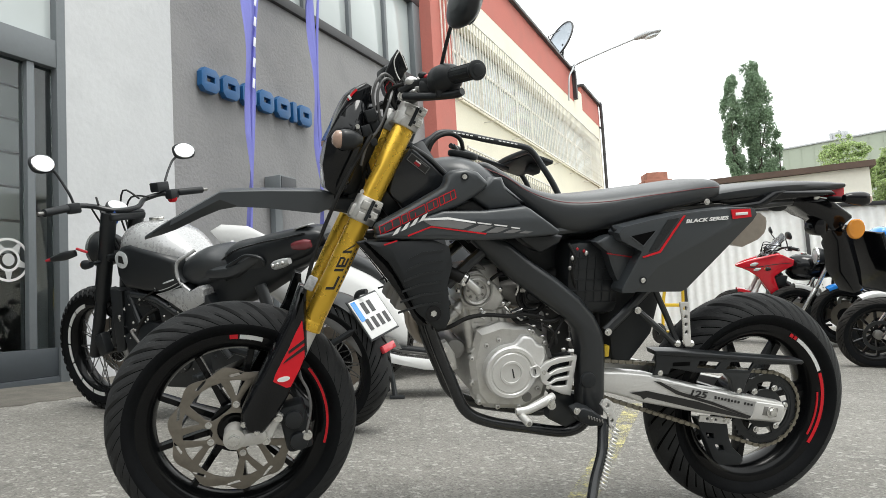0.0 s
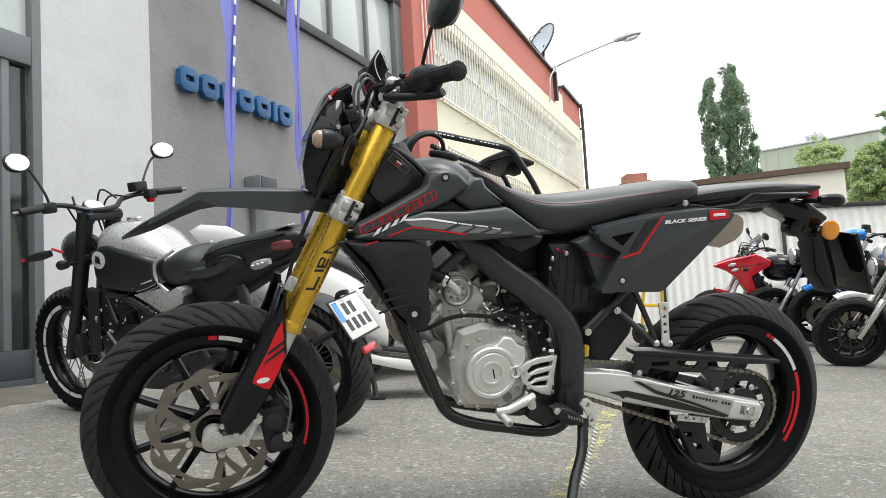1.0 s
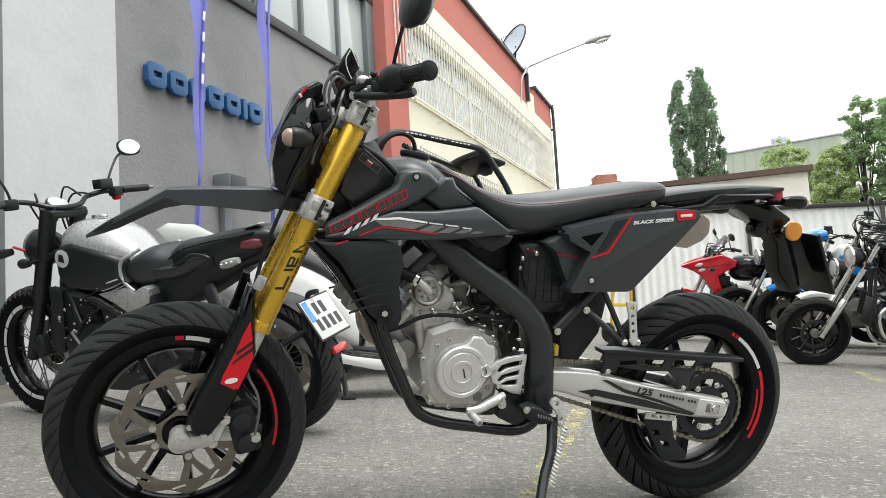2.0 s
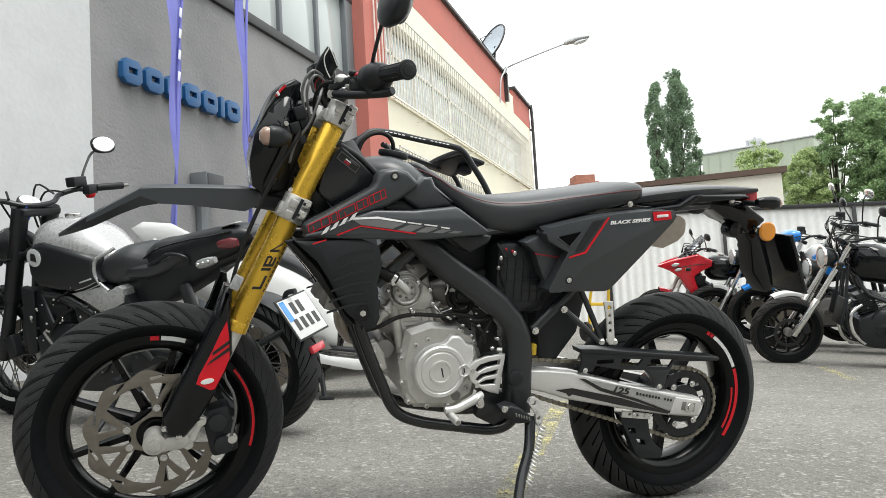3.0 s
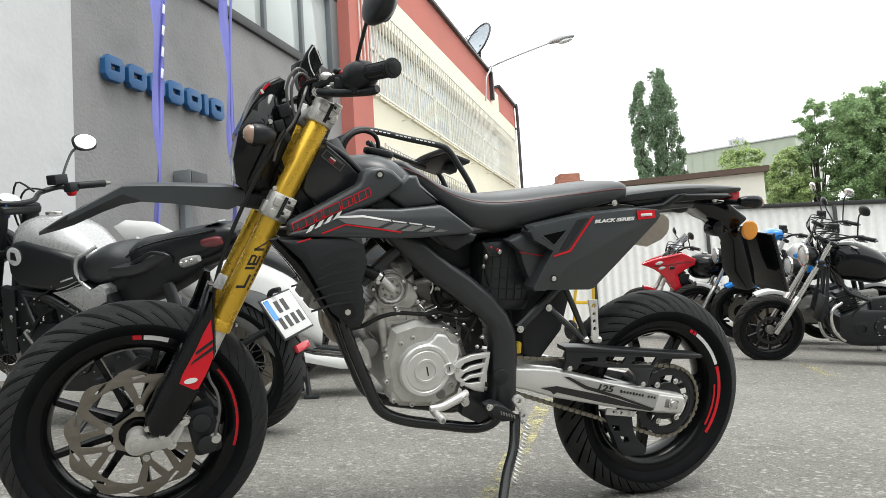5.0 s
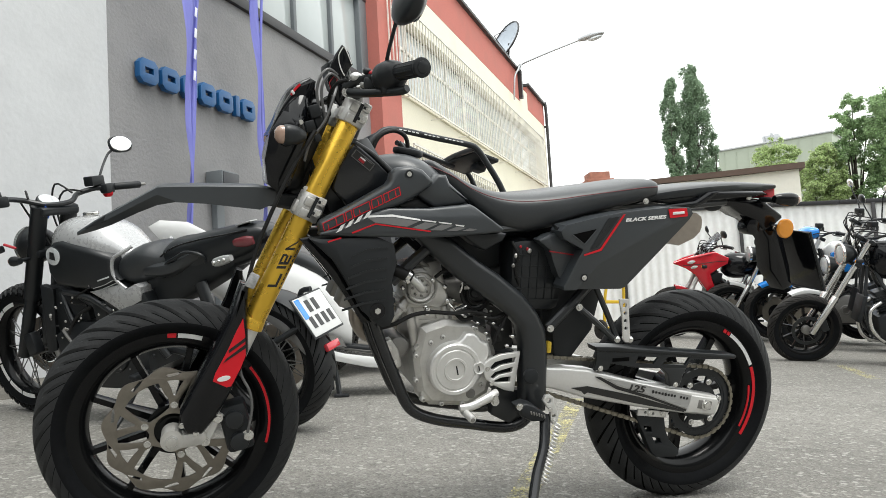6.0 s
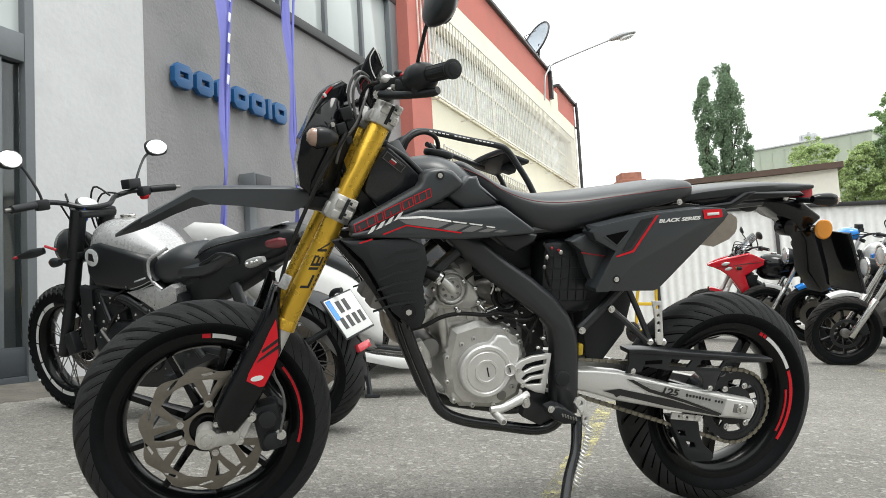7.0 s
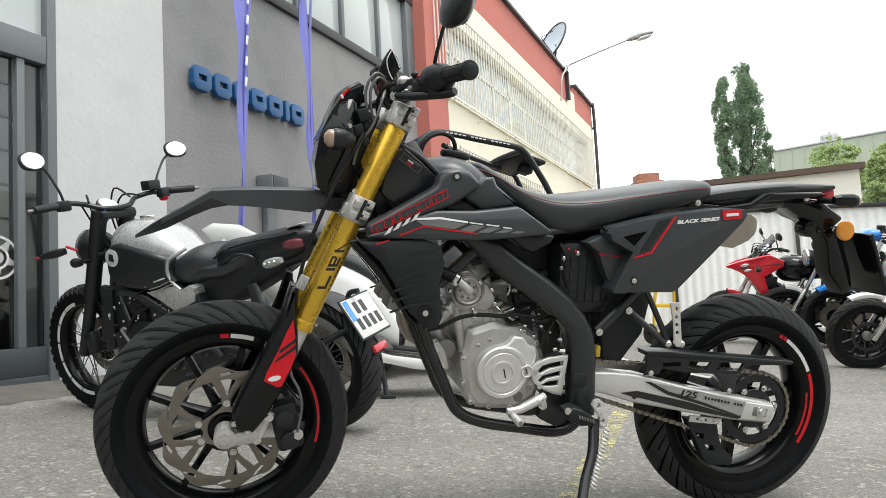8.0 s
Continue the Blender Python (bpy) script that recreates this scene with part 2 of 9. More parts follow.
LENS_GREY = mat("clear_plastic_marker", (0.34, 0.345, 0.35), 0.06, 0.0, var=0.5, fine=120, coat=0.8)
CLEAR_LENS = mat("clear_lens", (0.62, 0.65, 0.66), 0.08, 0.2, var=0.25, fine=60, coat=0.6)
MIRROR = mat("mirror_glass", (0.92, 0.93, 0.94), 0.02, 1.0, var=0.0, bump=0.0)
SILVER_PAINT = mat("silver_tank_paint", (0.42, 0.425, 0.43), 0.28, 0.30, var=0.01, coat=0.5, bump=0.0)
WHITE_PAINT = mat("white_body_paint", (0.66, 0.665, 0.66), 0.22, var=0.03, coat=0.5, bump=0.0)
BLUE_PAINT = mat("bright_blue_paint", (0.02, 0.22, 0.68), 0.2, var=0.05, coat=0.5, bump=0.0)
HOSE = mat("rubber_hose", (0.009, 0.009, 0.009), 0.5, var=0.15, spec=0.3)
HOSE_GREY = mat("grey_brake_hose", (0.13, 0.13, 0.13), 0.4, 0.3)
PLATE_WHITE = mat("number_plate_white", (0.58, 0.585, 0.58), 0.35, var=0.04)
YELLOW = mat("yellow_paint", (0.62, 0.42, 0.03), 0.45, var=0.12)
LCD_BLUE = mat("blue_dash_tag", (0.05, 0.14, 0.55), 0.3, var=0.1)
SILVER_MATT = mat("matt_silver_plastic", (0.45, 0.46, 0.46), 0.38, 0.5, var=0.06)

# ---- mesh helpers ----
def link(name, bm, material, angle=35, doubles=True):
    if doubles:
        bmesh.ops.remove_doubles(bm, verts=bm.verts, dist=0.00002)
    bmesh.ops.recalc_face_normals(bm, faces=bm.faces)
    me = bpy.data.meshes.new(name)
    bm.to_mesh(me)
    bm.free()
    me.materials.append(material)
    me.shade_smooth()
    me.set_sharp_from_angle(angle=radians(angle))
    return new(name, me)


def part(name, bm, material, parent, label="", angle=35):
    ob = link(name, bm, material, angle)
    ob.parent = parent
    if label:
        ob["label"] = label
    return ob


def thing(name, m, label, category, group="", kind=""):
    ob = new(name)
    ob.empty_display_size = 0.2
    ob.matrix_basis = m
    return tagged(ob, label, category, group, kind)


def raw(name, verts, faces, material, parent=None, smooth=False):
    me = bpy.data.meshes.new(name)
    me.from_pydata(verts, [], faces)
    me.materials.append(material)
    if smooth:
        me.shade_smooth()
    ob = new(name, me)
    ob.parent = parent
    return ob


def B():
    return bmesh.new()


def box(bm, c, s, rot=(0, 0, 0), bev=0.0, seg=2):
    r = bmesh.ops.create_cube(bm, size=1.0, matrix=pose(*c, *rot) @ Matrix.Diagonal((*s, 1)))
    if bev:
        vs = set(r["verts"])
        es = [e for e in bm.edges if e.verts[0] in vs and e.verts[1] in vs]
        bmesh.ops.bevel(bm, geom=es, offset=bev, segments=seg, affect="EDGES", profile=0.5)
    return bm


def axis_matrix(a, b):
    a, b = Vector(a), Vector(b)
    return Matrix.Translation((a + b) / 2) @ (b - a).to_track_quat("Z", "Y").to_matrix().to_4x4(), (b - a).length


def cyl(bm, a, b, r, r2=None, n=16, bev=0.0):
    m, h = axis_matrix(a, b)
    res = bmesh.ops.create_cone(bm, cap_ends=True, segments=n, radius1=r, radius2=r if r2 is None else r2, depth=h, matrix=m)
    if bev:
        vs = set(res["verts"])
        es = [e for f in {f for v in vs for f in v.link_faces} if len(f.verts) == n for e in f.edges]
        bmesh.ops.bevel(bm, geom=list(set(es)), offset=bev, segments=2, affect="EDGES", profile=0.5)
    return bm


def ball(bm, c, r, s=(1, 1, 1), n=14):
    bmesh.ops.create_uvsphere(bm, u_segments=n, v_segments=n // 2 + 1, radius=r, matrix=Matrix.Translation(c) @ Matrix.Diagonal((*s, 1)))
    return bm


def curve(pts, per=6, closed=False):
    """A smooth run of points through pts (Catmull-Rom)."""
    pts = [Vector(p) for p in pts]
    n, out = len(pts), []
    for i in range(n if closed else n - 1):
        if closed:
            p0, p1, p2, p3 = pts[i - 1], pts[i], pts[(i + 1) % n], pts[(i + 2) % n]
        else:
            p0, p1, p2, p3 = pts[max(i - 1, 0)], pts[i], pts[i + 1], pts[min(i + 2, n - 1)]
        for k in range(per):
            t = k / per
            out.append(0.5 * (2 * p1 + (p2 - p0) * t + (2 * p0 - 5 * p1 + 4 * p2 - p3) * t * t + (3 * p1 - p0 - 3 * p2 + p3) * t ** 3))
    if not closed:
        out.append(pts[-1])
    return out


def tube(bm, pts, r, n=10, per=6, flat=1.0, up=None):
    """A round (or, with flat, oval) tube swept along a smooth run through pts. r: one radius or one a point."""
    rs = [r] * len(pts) if not isinstance(r, (list, tuple)) else list(r)
    path = curve(pts, per) if per > 1 else [Vector(p) for p in pts]
    m = len(path)
    rad = [float(np.interp(i / (m - 1) * (len(rs) - 1), range(len(rs)), rs)) for i in range(m)]
    side = None
    rings = []
    for i, p in enumerate(path):
        d = (path[min(i + 1, m - 1)] - path[max(i - 1, 0)]).normalized()
        if side is None:
            ref = Vector(up) if up else (Vector((0, 1, 0)) if abs(d.y) < 0.9 else Vector((1, 0, 0)))
            side = (ref - d * ref.dot(d)).normalized()
        else:
            side = (side - d * side.dot(d)).normalized()
        o = d.cross(side)
        rings.append([bm.verts.new(p + (side * math.cos(a) * flat + o * math.sin(a)) * rad[i]) for a in (2 * math.pi * k / n for k in range(n))])
    for a, b in zip(rings, rings[1:]):
        for k in range(n):
            bm.faces.new((a[k], a[(k + 1) % n], b[(k + 1) % n], b[k]))
    bm.faces.new(rings[0][::-1])
    bm.faces.new(rings[-1])
    return bm


def lathe(bm, prof, c=(0, 0, 0), n=48, closed=True, warp=None, a0=0.0, a1=2 * math.pi):
    """Turns the profile [(radius, y)] about the y axis through c."""
    full = abs(a1 - a0 - 2 * math.pi) < 1e-6
    rings = []
    for k in range(n if full else n + 1):
        a = a0 + (a1 - a0) * k / n
        ring = []
        for r, y in prof:
            if warp:
                r, y = warp(r, y, a)
            ring.append(bm.verts.new((c[0] + r * math.cos(a), c[1] + y, c[2] + r * math.sin(a))))
        rings.append(ring)
    m = len(prof)
    for k in range(n):
        a, b = rings[k], rings[(k + 1) % len(rings)]
        for j in range(m if closed else m - 1):
            bm.faces.new((a[j], a[(j + 1) % m], b[(j + 1) % m], b[j]))
    if not full and closed:
        bm.faces.new(rings[0])
        bm.faces.new(rings[-1][::-1])
    return bm


def plate(bm, outline, y0, y1, inset=0.006, bulge=0.004, per=1, both=False, closed=True):
    """A plate with an outline in x and z from y0 to y1, its face at y1 raised towards the middle."""
    pts = [(p.x, p.z) for p in curve([(x, 0, z) for x, z in outline], per, True)] if per > 1 else outline
    lo = [bm.verts.new((x, y0, z)) for x, z in pts]
    hi = [bm.verts.new((x, y1, z)) for x, z in pts]
    n = len(pts)
    for k in range(n):
        bm.faces.new((lo[k], lo[(k + 1) % n], hi[(k + 1) % n], hi[k]))
    f1, f0 = bm.faces.new(hi), bm.faces.new(lo[::-1])
    bm.normal_update()
    if inset:
        s = 1 if y1 > y0 else -1
        fs = [f1] + ([f0] if both else [])
        for f in fs:
            r = bmesh.ops.inset_region(bm, faces=[f], thickness=inset, depth=0, use_even_offset=True)
            for v in f.verts:
                v.co.y += bulge * s * (1 if f is f1 else -1)
    return bm


def panel(outline, y0, y1, edge=0.008, drop=0.006, per=1, bend=None):
    """A moulded cover: an outline in x and z from y0 to y1, its edge rounded over in steps; bend(x, z) sets its face back."""
    pts = [(p.x, p.z) for p in curve([(x, 0, z) for x, z in outline], per, True)] if per > 1 else outline
    s = 1 if y1 > y0 else -1
    bm = B()
    lo = [bm.verts.new((x, y0, z)) for x, z in pts]
    hi = [bm.verts.new((x, y1 - drop * s, z)) for x, z in pts]
    n = len(pts)
    for k in range(n):
        bm.faces.new((lo[k], lo[(k + 1) % n], hi[(k + 1) % n], hi[k]))
    bm.faces.new(lo[::-1])
    f = bm.faces.new(hi)
    bm.normal_update()
    for share, lift in ((0.30, 0.55), (0.34, 0.30), (0.36, 0.15)):
        bmesh.ops.inset_region(bm, faces=[f], thickness=edge * share, depth=0, use_even_offset=True)
        for v in f.verts:
            v.co.y += drop * lift * s
    if bend:
        bmesh.ops.triangulate(bm, faces=[f])
        for _ in range(3):
            long = [e for e in bm.edges if e.calc_length() > 0.022 and all(abs(v.co.y - y1) < drop * 0.2 for v in e.verts)]
            bmesh.ops.subdivide_edges(bm, edges=long, cuts=1, use_grid_fill=True)
        for v in bm.verts:
            v.co.y -= s * bend(v.co.x, v.co.z) * (v.co.y - y0) / (y1 - y0)
    return bm


def soften(outline, cut=0.25):
    """The outline with each corner cut off twice."""
    for _ in range(2):
        out = []
        for a, b in zip(outline, outline[1:] + outline[:1]):
            out += [(a[0] + (b[0] - a[0]) * cut, a[1] + (b[1] - a[1]) * cut), (b[0] - (b[0] - a[0]) * cut, b[1] - (b[1] - a[1]) * cut)]
        outline = out
    return outline


def pierced(loops, y0, y1, bev=0.0):
    """A flat plate from y0 to y1: the first loop in x and z is its outline, the others are holes right through it."""
    cu = bpy.data.curves.new("cut", "CURVE")
    cu.dimensions, cu.fill_mode = "2D", "BOTH"
    for loop in loops:
        sp = cu.splines.new("POLY")
        sp.points.add(len(loop) - 1)
        for p, (x, z) in zip(sp.points, loop):
            p.co = (x, z, 0, 1)
        sp.use_cyclic_u = True
    cu.extrude, cu.bevel_depth, cu.offset = abs(y1 - y0) / 2 - bev, bev, -bev
    cu.bevel_resolution = 1
    tmp = new("cut_curve", cu)
    me = bpy.data.meshes.new_from_object(tmp)
    bpy.data.objects.remove(tmp)
    bpy.data.curves.remove(cu)
    bm = B()
    bm.from_mesh(me)
    bpy.data.meshes.remove(me)
    for v in bm.verts:
        v.co = Vector((v.co.x, (y0 + y1) / 2 + v.co.z, v.co.y))
    return bm


def ring_points(c, r, n=24, wave=0.0, lobes=0, a0=0.0):
    out = []
    for k in range(n):
        a = 2 * math.pi * k / n + a0
        q = r + wave * math.sin(lobes * a)
        out.append((c[0] + q * math.cos(a), c[1] + q * math.sin(a)))
    return out


def slot_points(c, r0, r1, a0, a1, n=6):
    """A curved slot between two radii and two angles (degrees) round c."""
    up = [(c[0] + r1 * math.cos(radians(a0 + (a1 - a0) * k / n)), c[1] + r1 * math.sin(radians(a0 + (a1 - a0) * k / n))) for k in range(n + 1)]
    lo = [(c[0] + r0 * math.cos(radians(a0 + (a1 - a0) * k / n)), c[1] + r0 * math.sin(radians(a0 + (a1 - a0) * k / n))) for k in range(n + 1)]
    return up + lo[::-1]


def loft(bm, rings, cap=True):
    vs = [[bm.verts.new(p) for p in ring] for ring in rings]
    n = len(vs[0])
    for a, b in zip(vs, vs[1:]):
        for k in range(n):
            bm.faces.new((a[k], a[(k + 1) % n], b[(k + 1) % n], b[k]))
    if cap:
        bm.faces.new(vs[0][::-1])
        bm.faces.new(vs[-1])
    return bm


def oval(x, z0, z1, hw, n=20, p=2.6, y=0.0, lean=0.0):
    """A rounded cross-section at x between the heights z0 and z1."""
    c, h = (z0 + z1) / 2, (z1 - z0) / 2
    out = []
    for k in range(n):
        a = 2 * math.pi * k / n
        ca, sa = math.cos(a), math.sin(a)
        out.append((x + lean * h * sa, y + hw * math.copysign(abs(ca) ** (2 / p), ca), c + h * math.copysign(abs(sa) ** (2 / p), sa)))
    return out


def body(bm, stations, n=20, p=2.6, per=4, y=0.0):
    """A smooth body along x. stations: (x, low z, high z, half width)."""
    st = [Vector(s).to_4d() if len(s) == 3 else Vector(s) for s in stations]
    rows = []
    m = len(st)
    for i in range(m - 1):
        p0, p1, p2, p3 = st[max(i - 1, 0)], st[i], st[i + 1], st[min(i + 2, m - 1)]
        for k in range(per):
            t = k / per
            rows.append(0.5 * (2 * p1 + (p2 - p0) * t + (2 * p0 - 5 * p1 + 4 * p2 - p3) * t * t + (3 * p1 - p0 - 3 * p2 + p3) * t ** 3))
    rows.append(st[-1])
    return loft(bm, [oval(r[0], r[1], r[2], max(r[3], 0.002), n, p, y) for r in rows])


def warp(bm, f):
    for v in bm.verts:
        v.co = Vector(f(v.co))
    return bm


def turned(bm, m):
    bm.transform(m)
    return bm


def lettering(name, text, size, m, material, parent, depth=0.001, shear=0.0, label="", bold=0.0):
    cu = bpy.data.curves.new(name, "FONT")
    cu.body, cu.size, cu.extrude, cu.shear = text, size, depth, shear
    cu.align_x, cu.align_y, cu.resolution_u = "LEFT", "BOTTOM", 3
    cu.offset = bold
    tmp = new(name + "_curve", cu)
    me = bpy.data.meshes.new_from_object(tmp)
    bpy.data.objects.remove(tmp)
    bpy.data.curves.remove(cu)
    me.name = name
    me.materials.clear()
    me.materials.append(material)
    me.transform(m)
    ob = new(name, me)
    ob.parent = parent
    if label:
        ob["label"] = label
    return ob


# ---- the yard: the ground falls to one side ----
FALL = 3.433
YARD = Matrix.Translation((0, 0, EYE)) @ Matrix.Rotation(radians(FALL), 4, "Y") @ Matrix.Translation((0, 0, -0.57))


def rise(x, y):
    """The yard lifts a little towards the fence."""
    a, b = max(0, min(1, (y - 6.5) / 1.2)), max(0, min(1, (x - 1.6) / 1.6))
    return 0.14 * a * a * (3 - 2 * a) * b * b * (3 - 2 * b)


def yard_height(x, y):
    return -math.tan(radians(FALL)) * max(-14, min(26, x)) + rise(x, y)


def build_ground():
    bm = B()
    bmesh.ops.create_grid(bm, x_segments=150, y_segments=150, size=1.0)
    for v in bm.verts:
        x, y = v.co.x, v.co.y
        sx, sy = math.copysign(abs(x) ** 2.2, x) * 400, math.copysign(abs(y) ** 2.2, y) * 400
        d = math.hypot(sx, sy)
        v.co = Vector((sx, sy, yard_height(sx, sy)))
    g = link("ground", bm, ASPHALT)
    g["kind"], g["label"], g["category"] = "structure", "worn grey asphalt yard with pale stone chips", "ground"
    return g


build_ground()


def strip(name, a, b, width, lift, material, label, category):
    """A thin flat strip on the yard from a to b."""
    a, b = Vector((*a, 0)), Vector((*b, 0))
    d = (b - a).normalized()
    s = Vector((-d.y, d.x, 0)) * width / 2
    bm = B()
    n = 12
    rows = []
    for k in range(n + 1):
        p = a.lerp(b, k / n)
        j = 0.004 * math.sin(k * 2.3)
        rows.append([bm.verts.new(p + s * (1 + j * 8) + Vector((0, 0, lift))), bm.verts.new(p - s * (1 - j * 8) + Vector((0, 0, lift)))])
    for r0, r1 in zip(rows, rows[1:]):
        bm.faces.new((r0[0], r0[1], r1[1], r1[0]))
    ob = link(name, bm, material)
    ob.matrix_basis = YARD
    return tagged(ob, label, category, kind="structure")


strip("bay_line", (0.10, 1.22), (1.10, 4.05), 0.085, 0.004, YELLOW_LINE, "worn yellow parking bay line on the asphalt", "road marking")
strip("bay_line", (3.55, 4.9), (4.45, 7.0), 0.085, 0.004, YELLOW_LINE, "worn yellow parking bay line on the asphalt", "road marking")

# ---- the showroom building: s runs along the facade, y into the wall ----
WALL = pose(-4.171, 1.881, 0, 0, 0, 65.73)


def wall_box(name, s0, s1, y0, y1, z0, z1, material, label="", category="", bev=0.0, parent=None):
    bm = box(B(), ((s0 + s1) / 2, (y0 + y1) / 2, (z0 + z1) / 2), (s1 - s0, y1 - y0, z1 - z0), bev=bev)
    ob = link(name, bm, material)
    if parent:
        ob.parent = parent
    else:
        ob.matrix_basis = WALL
        tagged(ob, label, category, kind="structure")
    return ob


LOW = -2.2
wall_box("wall_grey", 4.57, 9.83, 0.0, 0.35, LOW, 3.98, PLASTER_GREY, "rough grey plastered showroom wall", "wall")
wall_box("wall_white", 3.52, 4.57, -0.012, 0.35, LOW, 6.8, PLASTER_WHITE, "pale painted wall pier beside the shop window", "wall")
wall_box("wall_fascia", 4.57, 9.83, 0.0, 0.35, 5.42, 6.8, PLASTER_GREY, "grey plastered fascia above the upper windows", "wall")
wall_box("wall_pier_red", 9.83, 10.64, -0.215, 0.35, LOW, 7.35, BRICK_RED, "salmon red rendered pier between two buildings", "wall pier")
wall_box("wall_shop_left", -9.0, -3.0, 0.0, 0.35, LOW, 6.8, PLASTER_GREY, "rough grey plastered showroom wall", "wall")
wall_box("wall_shop_top", -3.0, 3.52, 0.0, 0.35, 4.3, 6.8, PLASTER_GREY, "grey plastered wall above the shop window", "wall")


def apron():
    """A concrete strip along the foot of the wall, following the yard's fall."""
    bm = B()
    inv = WALL.inverted()
    rows = []
    for k in range(240):
        s = -6 + 17 * k / 239
        row = []
        edge = 0.018 * math.sin(k * 1.7) + 0.012 * math.sin(k * 4.3)
        for y, lift in ((-0.78 + edge, -0.004), (-0.770 + edge, 0.006), (0.0, 0.010)):
            w = WALL @ Vector((s, y, 0))
            row.append(bm.verts.new((s, y, -math.tan(radians(FALL)) * max(w.x, -14) + lift)))
        rows.append(row)
    for a, b in zip(rows, rows[1:]):
        for j in range(2):
            bm.faces.new((a[j], a[j + 1], b[j + 1], b[j]))
    ob = link("pavement", bm, CONCRETE, 20)
    ob.matrix_basis = WALL
    tagged(ob, "stained concrete strip along the foot of the wall", "pavement", kind="structure")


apron()


def shop_window():
    w = thing("window_1", WALL, "tall grey-framed shop window with dark glass", "window", kind="structure")
    base = 0.14
    for s0, s1, z0, z1, y0, y1, nm in ((3.445, 3.52, base, 4.3, -0.02, 0.12, "window_frame"), (3.225, 3.285, 0.42, 2.46, 0.0, 0.1, "mullion"), (1.7, 1.82, 0.42, 4.3, 0.0, 0.1, "mullion"),
                                       (0.1, 0.18, 0.42, 4.3, 0.0, 0.1, "mullion"), (-3.0, 3.445, 2.46, 2.67, -0.015, 0.11, "transom"), (-3.0, 3.445, base - 0.1, 0.22, -0.015, 0.12, "window_sill"),
                                       (-3.0, 3.445, 0.22, 0.42, 0.0, 0.1, "kick_panel"), (-3.0, -2.9, base, 4.3, 0.0, 0.1, "window_frame"), (-3.0, 3.445, 4.2, 4.3, 0.0, 0.1, "window_frame")):
        part(nm, box(B(), ((s0 + s1) / 2, (y0 + y1) / 2, (z0 + z1) / 2), (s1 - s0, y1 - y0, z1 - z0), bev=0.006), FRAME_LOW if nm in ("kick_panel", "window_sill") else FRAME_GREY, w)
    for s0, s1, z0, z1 in ((1.82, 3.225, 0.42, 2.46), (3.285, 3.445, 0.42, 2.46), (0.18, 1.7, 0.42, 2.46), (-2.9, 0.1, 0.42, 2.46), (1.82, 3.445, 2.67, 4.2), (0.18, 1.7, 2.67, 4.2), (-2.9, 0.1, 2.67, 4.2)):
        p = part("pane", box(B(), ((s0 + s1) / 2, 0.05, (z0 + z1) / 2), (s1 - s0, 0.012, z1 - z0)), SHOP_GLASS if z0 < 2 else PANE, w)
    # the room behind, its dimness put into dark wall and floor colours
    wall_box("wall_shop_back", -3.2, 4.2, 3.2, 3.4, -0.6, 4.4, INTERIOR_DIM, "showroom back wall coloured dark to look dim", "wall")
    wall_box("wall_shop_end", 3.9, 4.1, 0.36, 3.2, -0.6, 4.4, INTERIOR_DIM, "showroom side wall coloured dark to look dim", "wall")
    wall_box("wall_shop_end", -3.3, -3.1, 0.36, 3.2, -0.6, 4.4, INTERIOR_DIM, "showroom side wall coloured dark to look dim", "wall")
    wall_box("shop_floor", -3.1, 3.9, 0.13, 3.2, -0.1, 0.14, INTERIOR_DIM, "showroom floor coloured dark to look dim", "floor")
    wall_box("shop_ceiling", -3.1, 3.9, 0.36, 3.2, 3.0, 3.1, FRAME_GREY, "grey showroom ceiling", "ceiling")


shop_window()


def upper_windows():
    w = thing("window_2", WALL, "row of pale upper windows in a dark frame", "window", kind="structure")
    z0, z1 = 3.98, 5.42
    def bar(nm, s0, s1, a, b, y0, y1, m):
        part(nm, box(B(), ((s0 + s1) / 2, (y0 + y1) / 2, (a + b) / 2), (s1 - s0, y1 - y0, b - a), bev=0.006), m, w)
    bar("window_sill", 4.57, 9.83, z0 - 0.02, z0 + 0.10, -0.05, 0.2, FRAME_BLACKLINE)
    bar("head_frame", 4.57, 9.83, z1 - 0.10, z1 + 0.02, -0.03, 0.2, FRAME_DARK)
    edges = [4.6, 5.7, 6.72, 7.74, 8.74, 9.62]
    for s in edges:
        bar("mullion", s - 0.035, s + 0.035, z0 + 0.03, z1 - 0.1, 0.02, 0.14, FRAME_GREY)
    for a, b in zip(edges, edges[1:]):
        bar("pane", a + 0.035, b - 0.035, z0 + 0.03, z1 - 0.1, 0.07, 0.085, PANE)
    bar("side_panel", 9.655, 10.05, z0 + 0.03, z1 - 0.1, 0.02, 0.12, FRAME_DARK)
    bar("side_frame", 9.58, 9.83, z0 + 0.03, z1 - 0.1, -0.02, 0.14, FRAME_GREY)


upper_windows()


